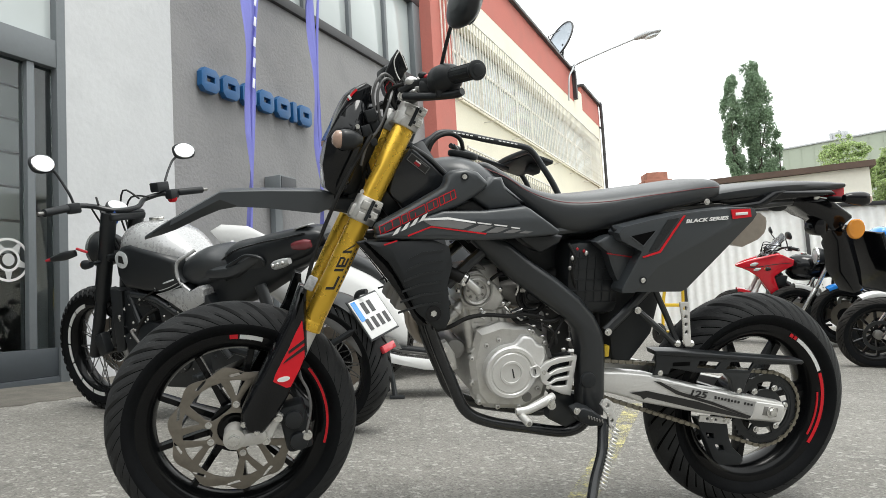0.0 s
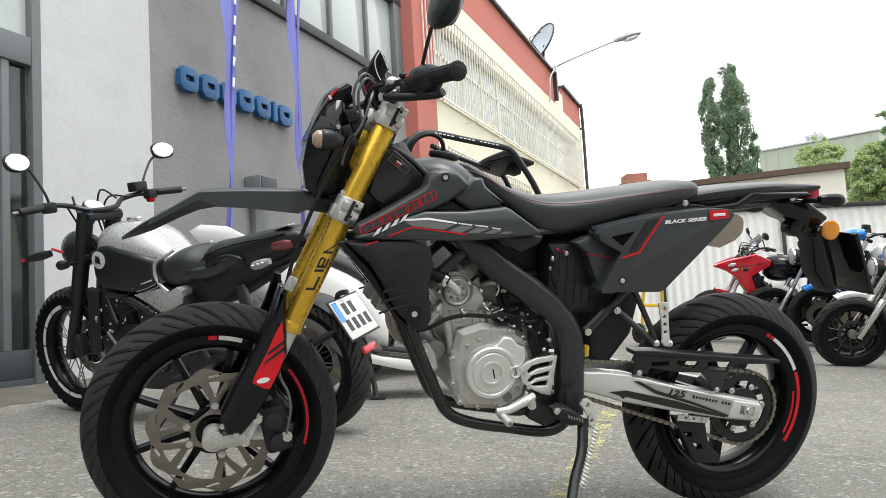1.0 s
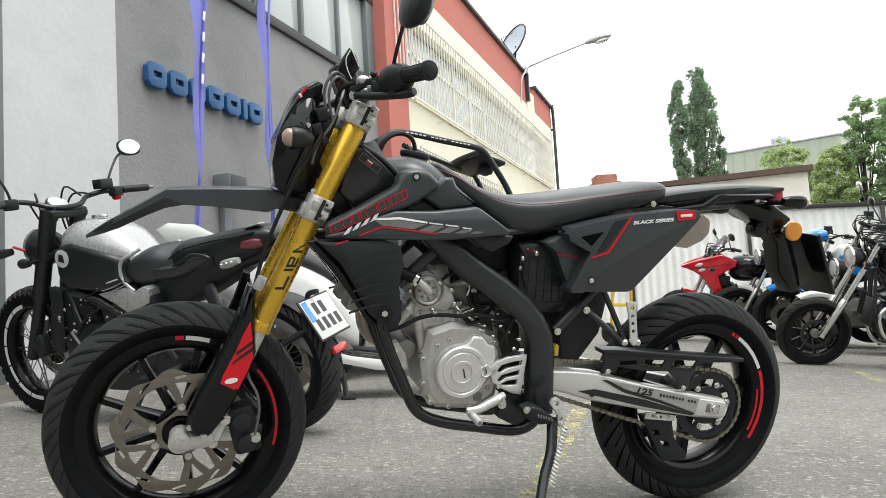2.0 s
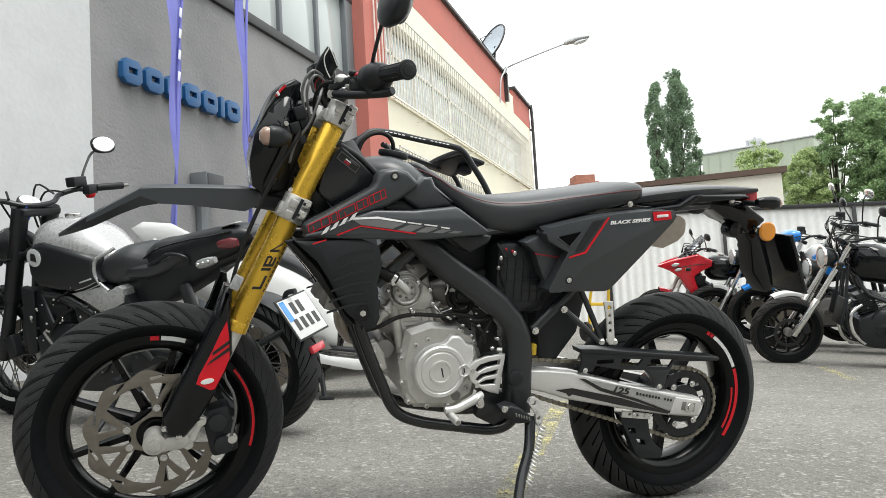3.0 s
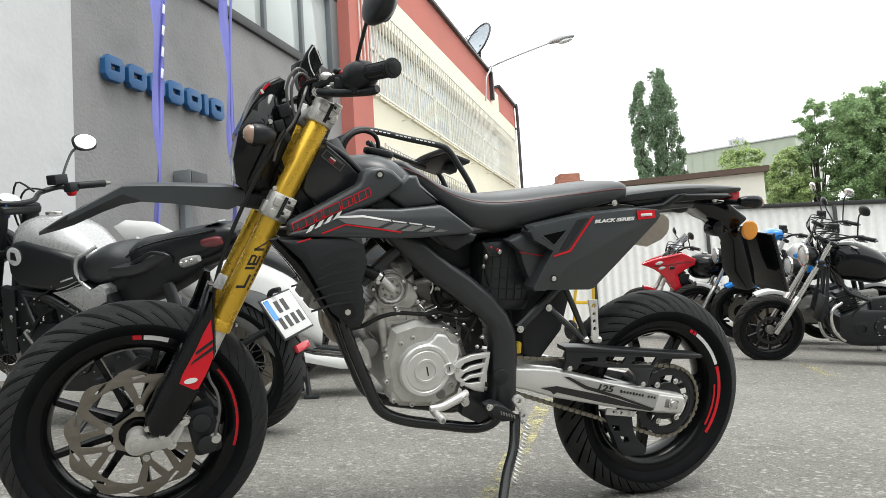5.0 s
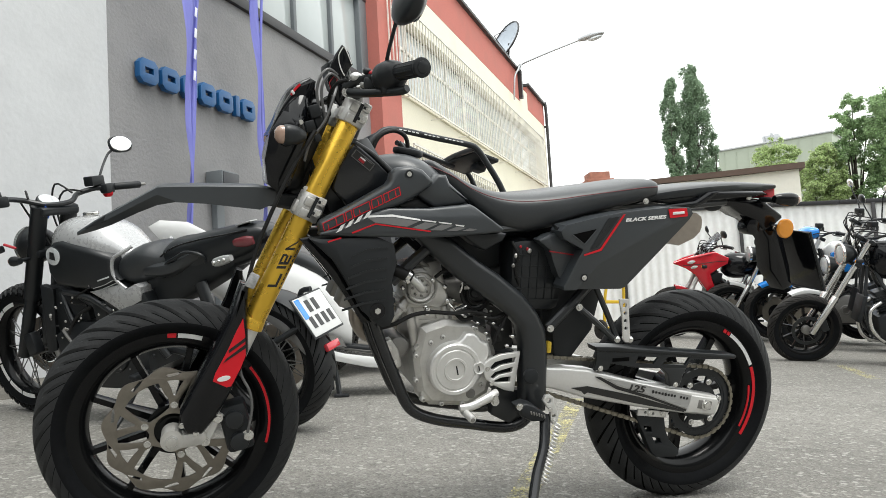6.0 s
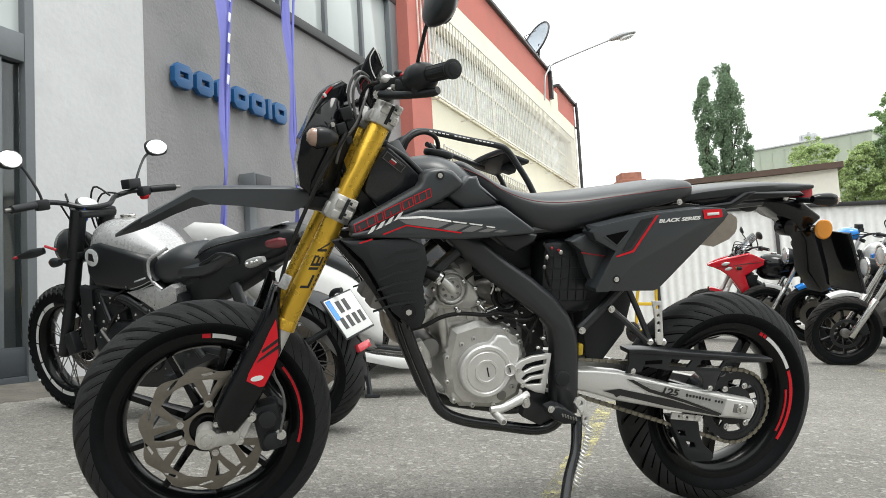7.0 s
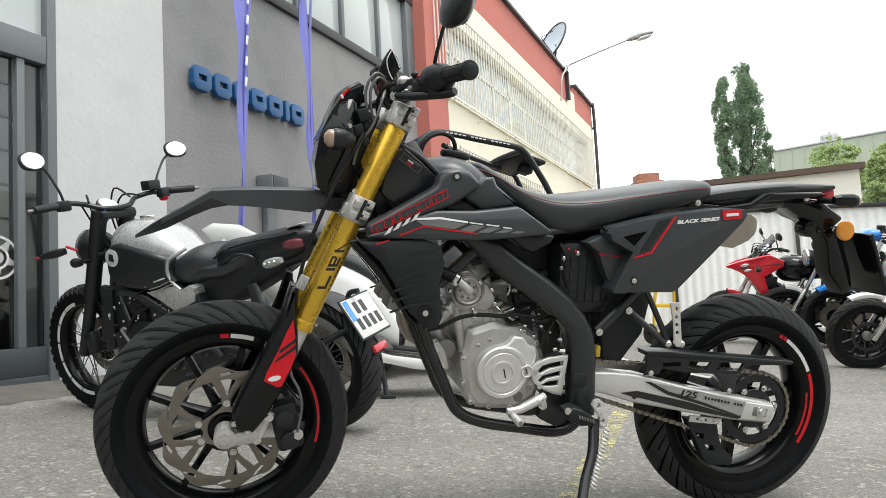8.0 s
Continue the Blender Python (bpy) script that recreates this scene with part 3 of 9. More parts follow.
def cream_building():
    # two rows of openings, cut right through the wall
    wall = thing("wall_cream", WALL, "cream rendered wall with two rows of barred windows", "wall", kind="structure")
    def blk(nm, s0, s1, a, b, y0=0.0, y1=0.4, m=CREAM, bev=0.0):
        return part(nm, box(B(), ((s0 + s1) / 2, (y0 + y1) / 2, (a + b) / 2), (s1 - s0, y1 - y0, b - a), bev=bev), m, wall)
    blk("wall_panel", 10.64, 24.4, LOW, 1.6)
    blk("wall_panel", 17.2, 24.4, 1.6, 3.25)
    blk("wall_panel", 10.64, 11.3, 1.6, 3.25)
    blk("wall_panel", 10.64, 24.4, 3.25, 4.23)
    blk("wall_panel", 10.64, 10.75, 4.23, 5.72)
    blk("wall_panel", 23.42, 24.4, 4.23, 5.72)
    blk("wall_panel", 10.64, 24.4, 5.72, 6.42)
    blk("red_band", 10.64, 20.62, 6.42, 7.30, -0.004, 0.4, BRICK_RED)
    blk("red_band", 21.75, 24.4, 6.42, 7.18, -0.004, 0.4, BRICK_RED)
    blk("wall_panel", 20.62, 21.75, 6.42, 6.95)
    blk("parapet_cap", 10.64, 20.70, 7.30, 7.38, -0.10, 0.5, GUTTER, 0.01)
    blk("parapet_cap", 21.7, 24.45, 7.18, 7.27, -0.10, 0.5, GUTTER, 0.01)
    blk("roof_end", 20.55, 20.70, 6.5, 7.36, -0.12, -0.008, GUTTER)
    blk("window_sill", 10.70, 23.5, 4.17, 4.23, -0.05, -0.002, CREAM)
    blk("window_sill", 11.2, 17.3, 1.54, 1.6, -0.05, -0.002, CREAM)
    for row, (z0, z1, s0, s1) in enumerate(((4.23, 5.72, 10.75, 23.42), (1.6, 3.25, 11.3, 17.2))):
        s, k = s0, 0
        while s < s1 - 0.05:
            e = min(s + 1.16, s1)
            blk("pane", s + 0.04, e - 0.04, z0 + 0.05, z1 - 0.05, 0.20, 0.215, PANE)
            blk("mullion", e - 0.04, min(e + 0.04, s1), z0, z1, 0.17, 0.24, GRILLE)
            s, k = e, k + 1
        blk("window_rail", s0, s1, (z0 + z1) / 2 + 0.22, (z0 + z1) / 2 + 0.28, 0.17, 0.24, GRILLE)
        # a grille of upright bars stands before each row
        g = thing("window_grille", WALL, "row of pale upright steel window bars", "window grille", kind="structure")
        s0, s1, z0, z1 = ((10.15, 22.72, 4.125, 5.57), (10.97, 16.7, 1.57, 3.17))[row]
        n = int((s1 - s0) / 0.145)
        bar_mesh = None
        for i in range(n + 1):
            x = s0 + 0.02 + i * (s1 - s0 - 0.04) / n
            if bar_mesh is None:
                ob = part("bar", box(B(), (0, 0, 0), (0.018, 0.018, z1 - z0 + 0.16)), GRILLE, g)
                bar_mesh = ob.data
            else:
                ob = new("bar", bar_mesh)
                ob.parent = g
            ob.matrix_basis = Matrix.Translation((x, -0.25, (z0 + z1) / 2))
        for z in (z0 - 0.06, z1 + 0.06):
            part("rail", box(B(), ((s0 + s1) / 2, -0.268, z), (s1 - s0, 0.02, 0.035)), GRILLE, g)
        s = s0 + 0.75
        while s < s1:
            part("bracket", box(B(), (s, -0.128, z0 - 0.085), (0.02, 0.252, 0.02)), GRILLE, g)
            s += 1.7
    wall_box("wall_end", 24.0, 24.4, 0.4, 9.0, LOW, 7.18, CREAM, "cream rendered end wall", "wall")
    wall_box("roof_flat", -9.0, 24.4, 0.4, 9.0, 6.6, 6.9, GUTTER, "flat dark roof", "roof")
    wall_box("wall_rear", -9.0, 24.4, 9.0, 9.3, LOW, 6.9, CREAM, "cream rendered rear wall", "wall")
    # rainwater pipe at the far corner
    d = thing("downpipe", WALL, "dark metal downpipe at the building corner", "downpipe")
    part("pipe", tube(B(), [(24.34, -0.03, 7.2), (24.34, -0.10, 7.0), (24.34, -0.10, 4.0), (24.34, -0.10, -1.0)], 0.055, 10), GUTTER, d)
    for z in (6.4, 4.2, 2.0):
        part("clip", box(B(), (24.34, -0.06, z), (0.16, 0.11, 0.05)), GUTTER, d)


cream_building()


def roof_dish():
    d = thing("satellite_dish", WALL @ pose(20.1, 0.24, 7.38), "grey satellite dish standing on the parapet", "satellite dish")
    m = Matrix.Translation((0.25, -0.1, 0.78)) @ Euler((radians(24), 0, radians(50))).to_matrix().to_4x4() @ Matrix.Scale(0.86, 4)
    prof = [(0.0, 0.0), (0.3, 0.03), (0.55, 0.10), (0.72, 0.19), (0.74, 0.19), (0.56, 0.075), (0.3, 0.01), (0.0, -0.02)]
    bm = lathe(B(), prof, n=40, closed=False)
    part("bowl", turned(bm, m), DISH, d, angle=50)
    part("rim", turned(lathe(B(), [(0.72, 0.17), (0.77, 0.17), (0.77, 0.22), (0.72, 0.22)], n=40), m), GUTTER, d)
    part("mast", cyl(B(), (0.25, 0.0, -0.05), (0.25, -0.10, 0.78), 0.035), GUTTER, d)
    part("feed_arm", tube(B(), [(0.25, -0.1, 0.36), (0.12, 0.12, 0.70), (0.04, 0.30, 1.02)], 0.016, 8), GUTTER, d)
    part("stay", cyl(B(), (0.04, 0.30, 1.02), (0.30, -0.02, 1.24), 0.012), GUTTER, d)


roof_dish()


def wall_lamp():
    d = thing("street_lamp", WALL @ pose(20.62, -0.10, 6.9), "grey street lamp on a long arm from the wall top", "street lamp")
    part("arm", tube(B(), [(-1.2, -0.02, -0.75), (-1.15, -0.06, -0.1), (-0.7, -0.08, 0.28), (0.0, 0.0, 0.62), (0.0, -0.30, 0.72), (0.0, -0.9, 0.87), (0.0, -1.80, 1.07)], 0.026, 10), STEEL, d)
    bm = body(B(), [(-0.36, -0.05, 0.05, 0.05), (-0.2, -0.07, 0.08, 0.11), (0.1, -0.09, 0.10, 0.16), (0.38, -0.07, 0.07, 0.13), (0.5, -0.02, 0.03, 0.04)], 18)
    m = pose(0.0, -2.12, 1.12, 0, -7, -90) @ Matrix.Scale(0.9, 4)
    part("lamp_head", turned(bm, m), STEEL, d)
    part("lamp_glass", turned(body(B(), [(-0.05, -0.14, -0.05, 0.03), (0.1, -0.16, -0.05, 0.12), (0.3, -0.14, -0.05, 0.11), (0.42, -0.1, -0.05, 0.03)], 16), m), CLEAR_LENS, d)
    for z in (0.30, 0.58):
        part("bracket", box(B(), (0.0, 0.06, z), (0.12, 0.14, 0.06)), GUTTER, d)
    part("post", cyl(B(), (0.0, 0.02, -0.4), (0.0, 0.02, 0.66), 0.035), STEEL, d)


wall_lamp()


def wall_sign():
    """Raised blue blocks where the shop's name stands."""
    d = thing("wall_sign", WALL @ pose(4.86, -0.055, 2.665), "raised blue lettering blocks on the grey wall", "sign")
    w, h, gap = 0.235, 0.225, 0.049
    x = 0.0
    for f in (1.0, 1.0, 0.88, 1.0, 1.0, 0.3, 1.0):
        c = 0.045 if f > 0.5 else 0.012
        o = [(x + c, 0), (x + f * w - c, 0), (x + f * w, c), (x + f * w, h - c), (x + f * w - c, h), (x + c, h), (x, h - c), (x, c)]
        holes = [[(x + f * w * a, h * b) for a, b in ((0.30, 0.42), (0.74, 0.42), (0.74, 0.66), (0.30, 0.66))]] if f > 0.5 else []
        part("sign_block", pierced([o] + holes, 0.03, -0.03, 0.003), SIGN_BLUE, d)
        x += f * w + gap
    for xx in (0.1, 0.9, 1.6):
        part("spacer", box(B(), (xx, 0.045, 0.1), (0.03, 0.03, 0.03)), GUTTER, d)


wall_sign()


def wall_cabinet():
    d = thing("junction_box", WALL @ pose(5.94, 0, 1.80), "dark grey junction box on the wall with a conduit", "junction box")
    part("case", box(B(), (0, -0.11, 0.07), (0.28, 0.20, 0.24), bev=0.008), FRAME_GREY, d)
    part("lid", box(B(), (0, -0.214, 0.07), (0.25, 0.012, 0.21), bev=0.003), FRAME_DARK, d)
    part("conduit", box(B(), (0.0, -0.04, -1.1), (0.12, 0.07, 2.1), bev=0.006), FRAME_GREY, d)


wall_cabinet()


def feather_flag(x, y, height, width, lean, group, bars=9):
    """A tall narrow banner on a thin pole in a cross foot."""
    z0 = -math.tan(radians(FALL)) * x
    d = thing("feather_flag", pose(x, y, z0, 0, lean, 65.73), "violet-blue feather flag on a thin pole", "flag", group)
    part("pole", tube(B(), [(0, 0, 0.02), (0, 0, 1.6), (0.01, 0, 3.2), (0.16, 0, height)], 0.014, 8), FLAG_BLUE, d)
    bm = B()
    rows = []
    for k in range(29):
        f = k / 28
        z = 0.72 + f * (height - 0.8)
        ww = width * (0.20 + 0.35 * f if f < 0.45 else 0.3575 + (f - 0.45) * 2.0)
        ww = min(ww, width)
        row = []
        for j in range(6):
            u = j / 5
            row.append(bm.verts.new((0.012 - ww * u, 0.03 * math.sin(5 * z + 3 * u) * u + 0.02 * math.sin(9 * u + z * 2), z + 0.02 * u)))
        rows.append(row)
    for a, b in zip(rows, rows[1:]):
        for j in range(5):
            bm.faces.new((a[j], a[j + 1], b[j + 1], b[j]))
    ob = part("banner", bm, FLAG_BLUE, d, angle=80)
    for k in range(bars):
        z = height * 0.60 + k * 0.2
        part("print_bar", box(B(), (-0.035, -0.035, z), (0.03, 0.004, 0.09), (0, 4, 0), bev=0.001), FLAG_WHITE, d)
    for r in (0, 90):
        part("foot", turned(box(B(), (0, 0, 0.02), (0.7, 0.04, 0.03), bev=0.005), pose(0, 0, 0, 0, 0, r)), GUTTER, d)
    return d


# ---- the fence, the garage and the distance ----
def fence():
    a, b, top = Vector((2.2, 14.2)), Vector((10.4, 10.25)), 2.16
    d = (b - a)
    length, ang = d.length, math.degrees(math.atan2(d.y, d.x))
    f = thing("fence", pose(a.x, a.y, 0, 0, 0, ang), "off-white corrugated sheet fence with dark posts", "fence", kind="structure")
    sheet_w, n = 1.05, int(length / 1.05) + 1
    rnd = random.Random(4)
    def gz(u):
        return yard_height(a.x + d.x / length * u, 12.0)
    for i in range(n):
        bm = B()
        cols = []
        m = 56
        off = rnd.uniform(-0.006, 0.006)
        for k in range(m + 1):
            u = k / m * sheet_w
            y = 0.008 * max(-1, min(1, 1.5 * math.sin(u / 0.15 * 2 * math.pi))) + off
            uu = i * sheet_w + u
            cols.append([bm.verts.new((uu, y, gz(uu) + 0.06)), bm.verts.new((uu, y, gz(uu) + top - 0.05)), bm.verts.new((uu, y + 0.004, gz(uu) + top - 0.05)), bm.verts.new((uu, y + 0.004, gz(uu) + 0.06))])
        for p, q in zip(cols, cols[1:]):
            for j in range(4):
                bm.faces.new((p[j], p[(j + 1) % 4], q[(j + 1) % 4], q[j]))
        part("sheet", bm, SHEET, f, angle=50)
    for i in range(0, n + 1, 2):
        u = min(i * sheet_w, length) + 0.5
        part("post", box(B(), (u, -0.045, gz(u) + 1.05), (0.06, 0.05, 2.14), bev=0.004), GUTTER, f)
    for i in range(n):
        u = i * sheet_w + sheet_w / 2
        part("top_cap", box(B(), (u, 0, gz(u) + top - 0.01), (sheet_w, 0.11, 0.07), (0, FALL * d.x / length, 0), bev=0.004), FRAME_BLACKLINE, f)


fence()


def garage():
    # the long wall runs away to the far left from its near corner
    a, b = Vector((10.17, 16.17)), Vector((3.2, 22.0))
    d = (b - a)
    L, ang = d.length, math.degrees(math.atan2(d.y, d.x))
    g = thing("garage_building", pose(a.x, a.y, 0, 0, 0, ang), "low pale garage building with a brown roof edge", "building")
    # plan: the long near wall, and an end that runs straight away from the yard
    ux, uy = (b - a).normalized()
    def plan(off, back):
        base = [a + Vector((-ux, -uy)) * off - Vector((0.64, 0.77)) * off, b - Vector((0.64, 0.77)) * off, b + Vector((0.40, 0.90)) * back, a + Vector((0.36, 0.93)) * back + Vector((-ux, -uy)) * off]
        inv = pose(a.x, a.y, 0, 0, 0, ang).inverted()
        return [inv @ Vector((p.x, p.y, 0)) for p in base]
    def prism(pts, z0, z1, tilt=0.0):
        bm = B()
        lo = [bm.verts.new((p.x, p.y, z0 + tilt * p.x)) for p in pts]
        hi = [bm.verts.new((p.x, p.y, z1 + tilt * p.x)) for p in pts]
        for k in range(4):
            bm.faces.new((lo[k], lo[(k + 1) % 4], hi[(k + 1) % 4], hi[k]))
        bm.faces.new(lo[::-1])
        bm.faces.new(hi)
        return bm
    part("wall", prism(plan(0.0, 5.0), -1.4, 3.2, 0.030), GARAGE_WALL, g)
    part("roof", prism(plan(0.16, 5.2), 3.2, 3.34, 0.034), ROOF_BROWN, g)
    for s in (1.2, 4.2):
        w = part("window", box(B(), (s, 0.02, 2.35), (0.7, 0.03, 0.5), bev=0.004), PANE, g)
        part("window_frame", box(B(), (s, 0.012, 2.35), (0.8, 0.03, 0.6), bev=0.004), GRILLE, w)


garage()


def chimney():
    c = thing("chimney", pose(7.9, 25.0, 3.12), "short red brick chimney with a stepped top", "chimney")
    part("stack", box(B(), (0, 0, 0.2), (0.75, 0.75, 3.0), bev=0.02), BRICK_CHIMNEY, c)
    part("crown", box(B(), (0, 0, 1.32), (1.0, 0.9, 0.22), bev=0.02), BRICK_CHIMNEY, c)
    for x in (-0.2, 0.2):
        part("pot", cyl(B(), (x, 0, 1.42), (x, 0, 1.66), 0.1), ROOF_BROWN, c)
    box_ob = part("base", box(B(), (0.1, 0.2, -3.3), (4.0, 3.0, 5.4)), GARAGE_WALL, c)


chimney()


def hall():
    h = thing("industrial_hall", pose(22.69, 45.0, 0, 0, 0, -44.4), "tall grey-green clad industrial hall", "building")
    part("wall", box(B(), (3.43, 5, 3.4), (6.86, 10, 11.8)), HALL_GREEN, h)
    part("roof", box(B(), (3.43, 5, 9.34), (7.0, 10.2, 0.12), bev=0.02), STEEL, h)
    for i in range(9):
        part("cladding_rib", box(B(), (0.4 + 0.76 * i, -0.03, 3.3), (0.03, 0.012, 11.7)), HALL_GREEN, h)
    for x, z in ((2.7, 9.9), (3.2, 10.1), (3.6, 9.8)):
        part("roof_pipe", cyl(B(), (x, 1.0, 9.3), (x, 1.0, z), 0.09), STEEL, h)
    part("roof_box", box(B(), (3.1, 1.4, 9.7), (1.0, 0.8, 0.6), bev=0.02), STEEL, h)


hall()


def leaves(name, centres, radii, count, size, material, parent, seed, squash=1.0):
    """A crown of many small leaf blades round clump centres, thinned unevenly."""
    r = np.random.RandomState(seed)
    c = np.array(centres)
    rad = np.array(radii)
    pick = r.choice(len(c), count, p=rad ** 2 / (rad ** 2).sum())
    d = r.normal(size=(count, 3))
    d /= np.linalg.norm(d, axis=1)[:, None]
    p = c[pick] + d * (rad[pick] * 1.15 * r.uniform(0, 1, count) ** 0.5)[:, None] * np.array((1, 1, squash))
    # a share of the leaves hangs between neighbouring clumps
    loose = r.uniform(0, 1, count) < 0.4
    near = np.argsort(((c[:, None, :] - c[None, :, :]) ** 2).sum(2), axis=1)[:, 1:5]
    mate = c[near[pick, r.randint(0, near.shape[1], count)]]
    p = np.where(loose[:, None], p + (mate - c[pick]) * r.uniform(0.1, 0.9, count)[:, None] + r.normal(size=(count, 3)) * rad.mean() * 0.22, p)
    u = r.normal(size=(count, 3))
    u /= np.linalg.norm(u, axis=1)[:, None]
    v = np.cross(u, r.normal(size=(count, 3)))
    v /= np.linalg.norm(v, axis=1)[:, None]
    s = size * r.uniform(0.6, 1.3, count)[:, None]
    quad = np.stack([p - u * s, p + v * s * 0.55, p + u * s, p - v * s * 0.55], 1).reshape(-1, 3)
    faces = np.arange(count * 4).reshape(-1, 4)
    ob = raw(name, quad.tolist(), faces.tolist(), material, parent)
    ob["kind"] = "stuff"
    return ob


def tree(name, x, y, z, trunk_h, trunk_r, clumps, radii, count, size, material, label, seed, squash=1.0):
    t = thing(name, pose(x, y, z), label, "tree")
    bm = B()
    tube(bm, [(0, 0, 0), (0.05, 0, trunk_h * 0.5), (0, 0.05, trunk_h)], [trunk_r, trunk_r * 0.8, trunk_r * 0.4], 12)
    part("trunk", bm, BARK, t)
    r = random.Random(seed)
    for i, c in enumerate(clumps):
        if i % max(1, len(clumps) // 12) == 0:
            s = trunk_h * r.uniform(0.35, 0.95)
            part("limb", tube(B(), [(0, 0, s), (c[0] * 0.5, c[1] * 0.5, (s + c[2]) / 2 + 0.2), c], [trunk_r * 0.35, trunk_r * 0.22, trunk_r * 0.08], 6), BARK, t)
    leaves("crown", clumps, radii, count, size, material, t, seed, squash)
    return t


def poplar(x, y, z, h, w, seed, label, clumps=150, count=56000):
    """A steep column of small leafy clumps with slits of sky between them."""
    r = random.Random(seed)
    cl, rd = [], []
    for i in range(clumps):
        f = i / (clumps - 1)
        prof = w * (1.0 if f < 0.3 else 0.95 + 0.10 * math.sin(f * 21 + seed) if f < 0.80 else max(0.20, math.sqrt(max(0.0, 1 - ((f - 0.80) / 0.205) ** 2))))
        a = r.uniform(0, 2 * math.pi)
        q = prof * r.uniform(0.30, 0.88)
        cl.append((q * math.cos(a), q * math.sin(a), h * (0.10 + 0.88 * f) + r.uniform(-0.2, 0.2)))
        rd.append(max(0.11, prof * r.uniform(0.15, 0.34)))
    return tree("poplar_tree", x, y, z, h * 0.75, 0.14, cl, rd, count, 0.048, LEAF_POPLAR, label, seed, 1.6)


poplar(14.02, 32.0, 0.0, 10.6, 0.60, 11, "slender dark green poplar behind the garage", 130, 40000)
poplar(15.22, 32.3, 0.0, 11.4, 0.80, 12, "tall dark green poplar behind the garage", 170, 62000)
poplar(16.02, 32.1, 0.0, 7.9, 0.30, 13, "low slim poplar beside the tall ones", 60, 9000)


def broad(name, x, y, z, h, w, depth, low, boughs, sprays, count, size, material, seed, label, spread=1.0):
    """A broad crown: boughs set about the trunk, each a cluster of small leafy sprays with gaps between."""
    r = random.Random(seed)
    cl, rd = [], []
    for i in range(boughs):
        f = (i + r.random()) / boughs
        zz = low + (h - low) * f
        k = math.sqrt(max(0.06, 1 - ((f - 0.40) / 0.66) ** 2))
        a = i * 2.4 + r.uniform(-0.5, 0.5)
        q = r.uniform(0.45, 0.98)
        c = Vector((w * k * q * math.cos(a), depth * k * q * math.sin(a), zz))
        rb = r.uniform(0.28, 0.50) * w * (0.75 + 0.4 * k) * spread
        for _ in range(sprays):
            d = Vector((r.gauss(0, 1), r.gauss(0, 1), r.gauss(0, 0.75)))
            d *= rb * r.random() ** 0.4 / max(d.length, 0.01)
            cl.append(tuple(c + d + Vector((0, 0, -0.25 * d.xy.length))))
            rd.append(r.uniform(0.07, 0.24) * max(0.6, w / 2.2))
    return tree(name, x, y, z, h * 0.42, 0.14, cl, rd, count, size, material, label, seed, 0.7)


broad("broadleaf_tree", 16.75, 20.3, -0.9, 7.15, 1.85, 1.7, 0.9, 66, 26, 230000, 0.040, LEAF_TREE, 21, "full dark green broadleaf tree behind the fence")
broad("broadleaf_tree", 15.25, 21.3, -0.9, 7.1, 0.50, 0.5, 3.9, 20, 8, 22000, 0.034, LEAF_TREE, 27, "thin feathery green tree beside a fuller one", 1.3)
broad("shrub", 14.30, 21.4, -0.8, 5.5, 0.75, 0.7, 0.8, 46, 18, 90000, 0.036, LEAF_BUSH, 23, "light green shrub behind the garage")
broad("shrub", 15.2, 25.8, -0.8, 6.55, 1.15, 0.9, 2.5, 30, 14, 50000, 0.036, LEAF_BUSH, 29, "light green shrub behind the garage roof")
broad("broadleaf_tree", 19.5, 21.6, -1.0, 5.3, 2.0, 1.9, 0.9, 52, 24, 170000, 0.042, LEAF_TREE, 25, "full dark green broadleaf tree behind the fence")

# ---- unseen plain walls, added to close the yard and cut the sky light ----
for nm, x, y, w, h, rz in (("unseen_wall_behind", 4.0, -11.0, 44.0, 7.0, 0), ("unseen_wall_side", 24.0, 2.0, 30.0, 6.0, 90)):
    ob = link(nm, box(B(), (0, 0, h / 2 - 2), (w, 0.4, h + 4)), GARAGE_WALL if nm == "unseen_wall_side" else PLASTER_GREY)
    ob.matrix_basis = pose(x, y, 0, 0, 0, rz)
    tagged(ob, "unseen plain wall added to close the yard and block sky light", "wall", kind="structure")
feather_flag(-1.71, 6.1, 4.3, 0.2, 4.5, "feather flags")
feather_flag(-1.21, 7.25, 4.6, 0.16, 0.5, "feather flags", 0)


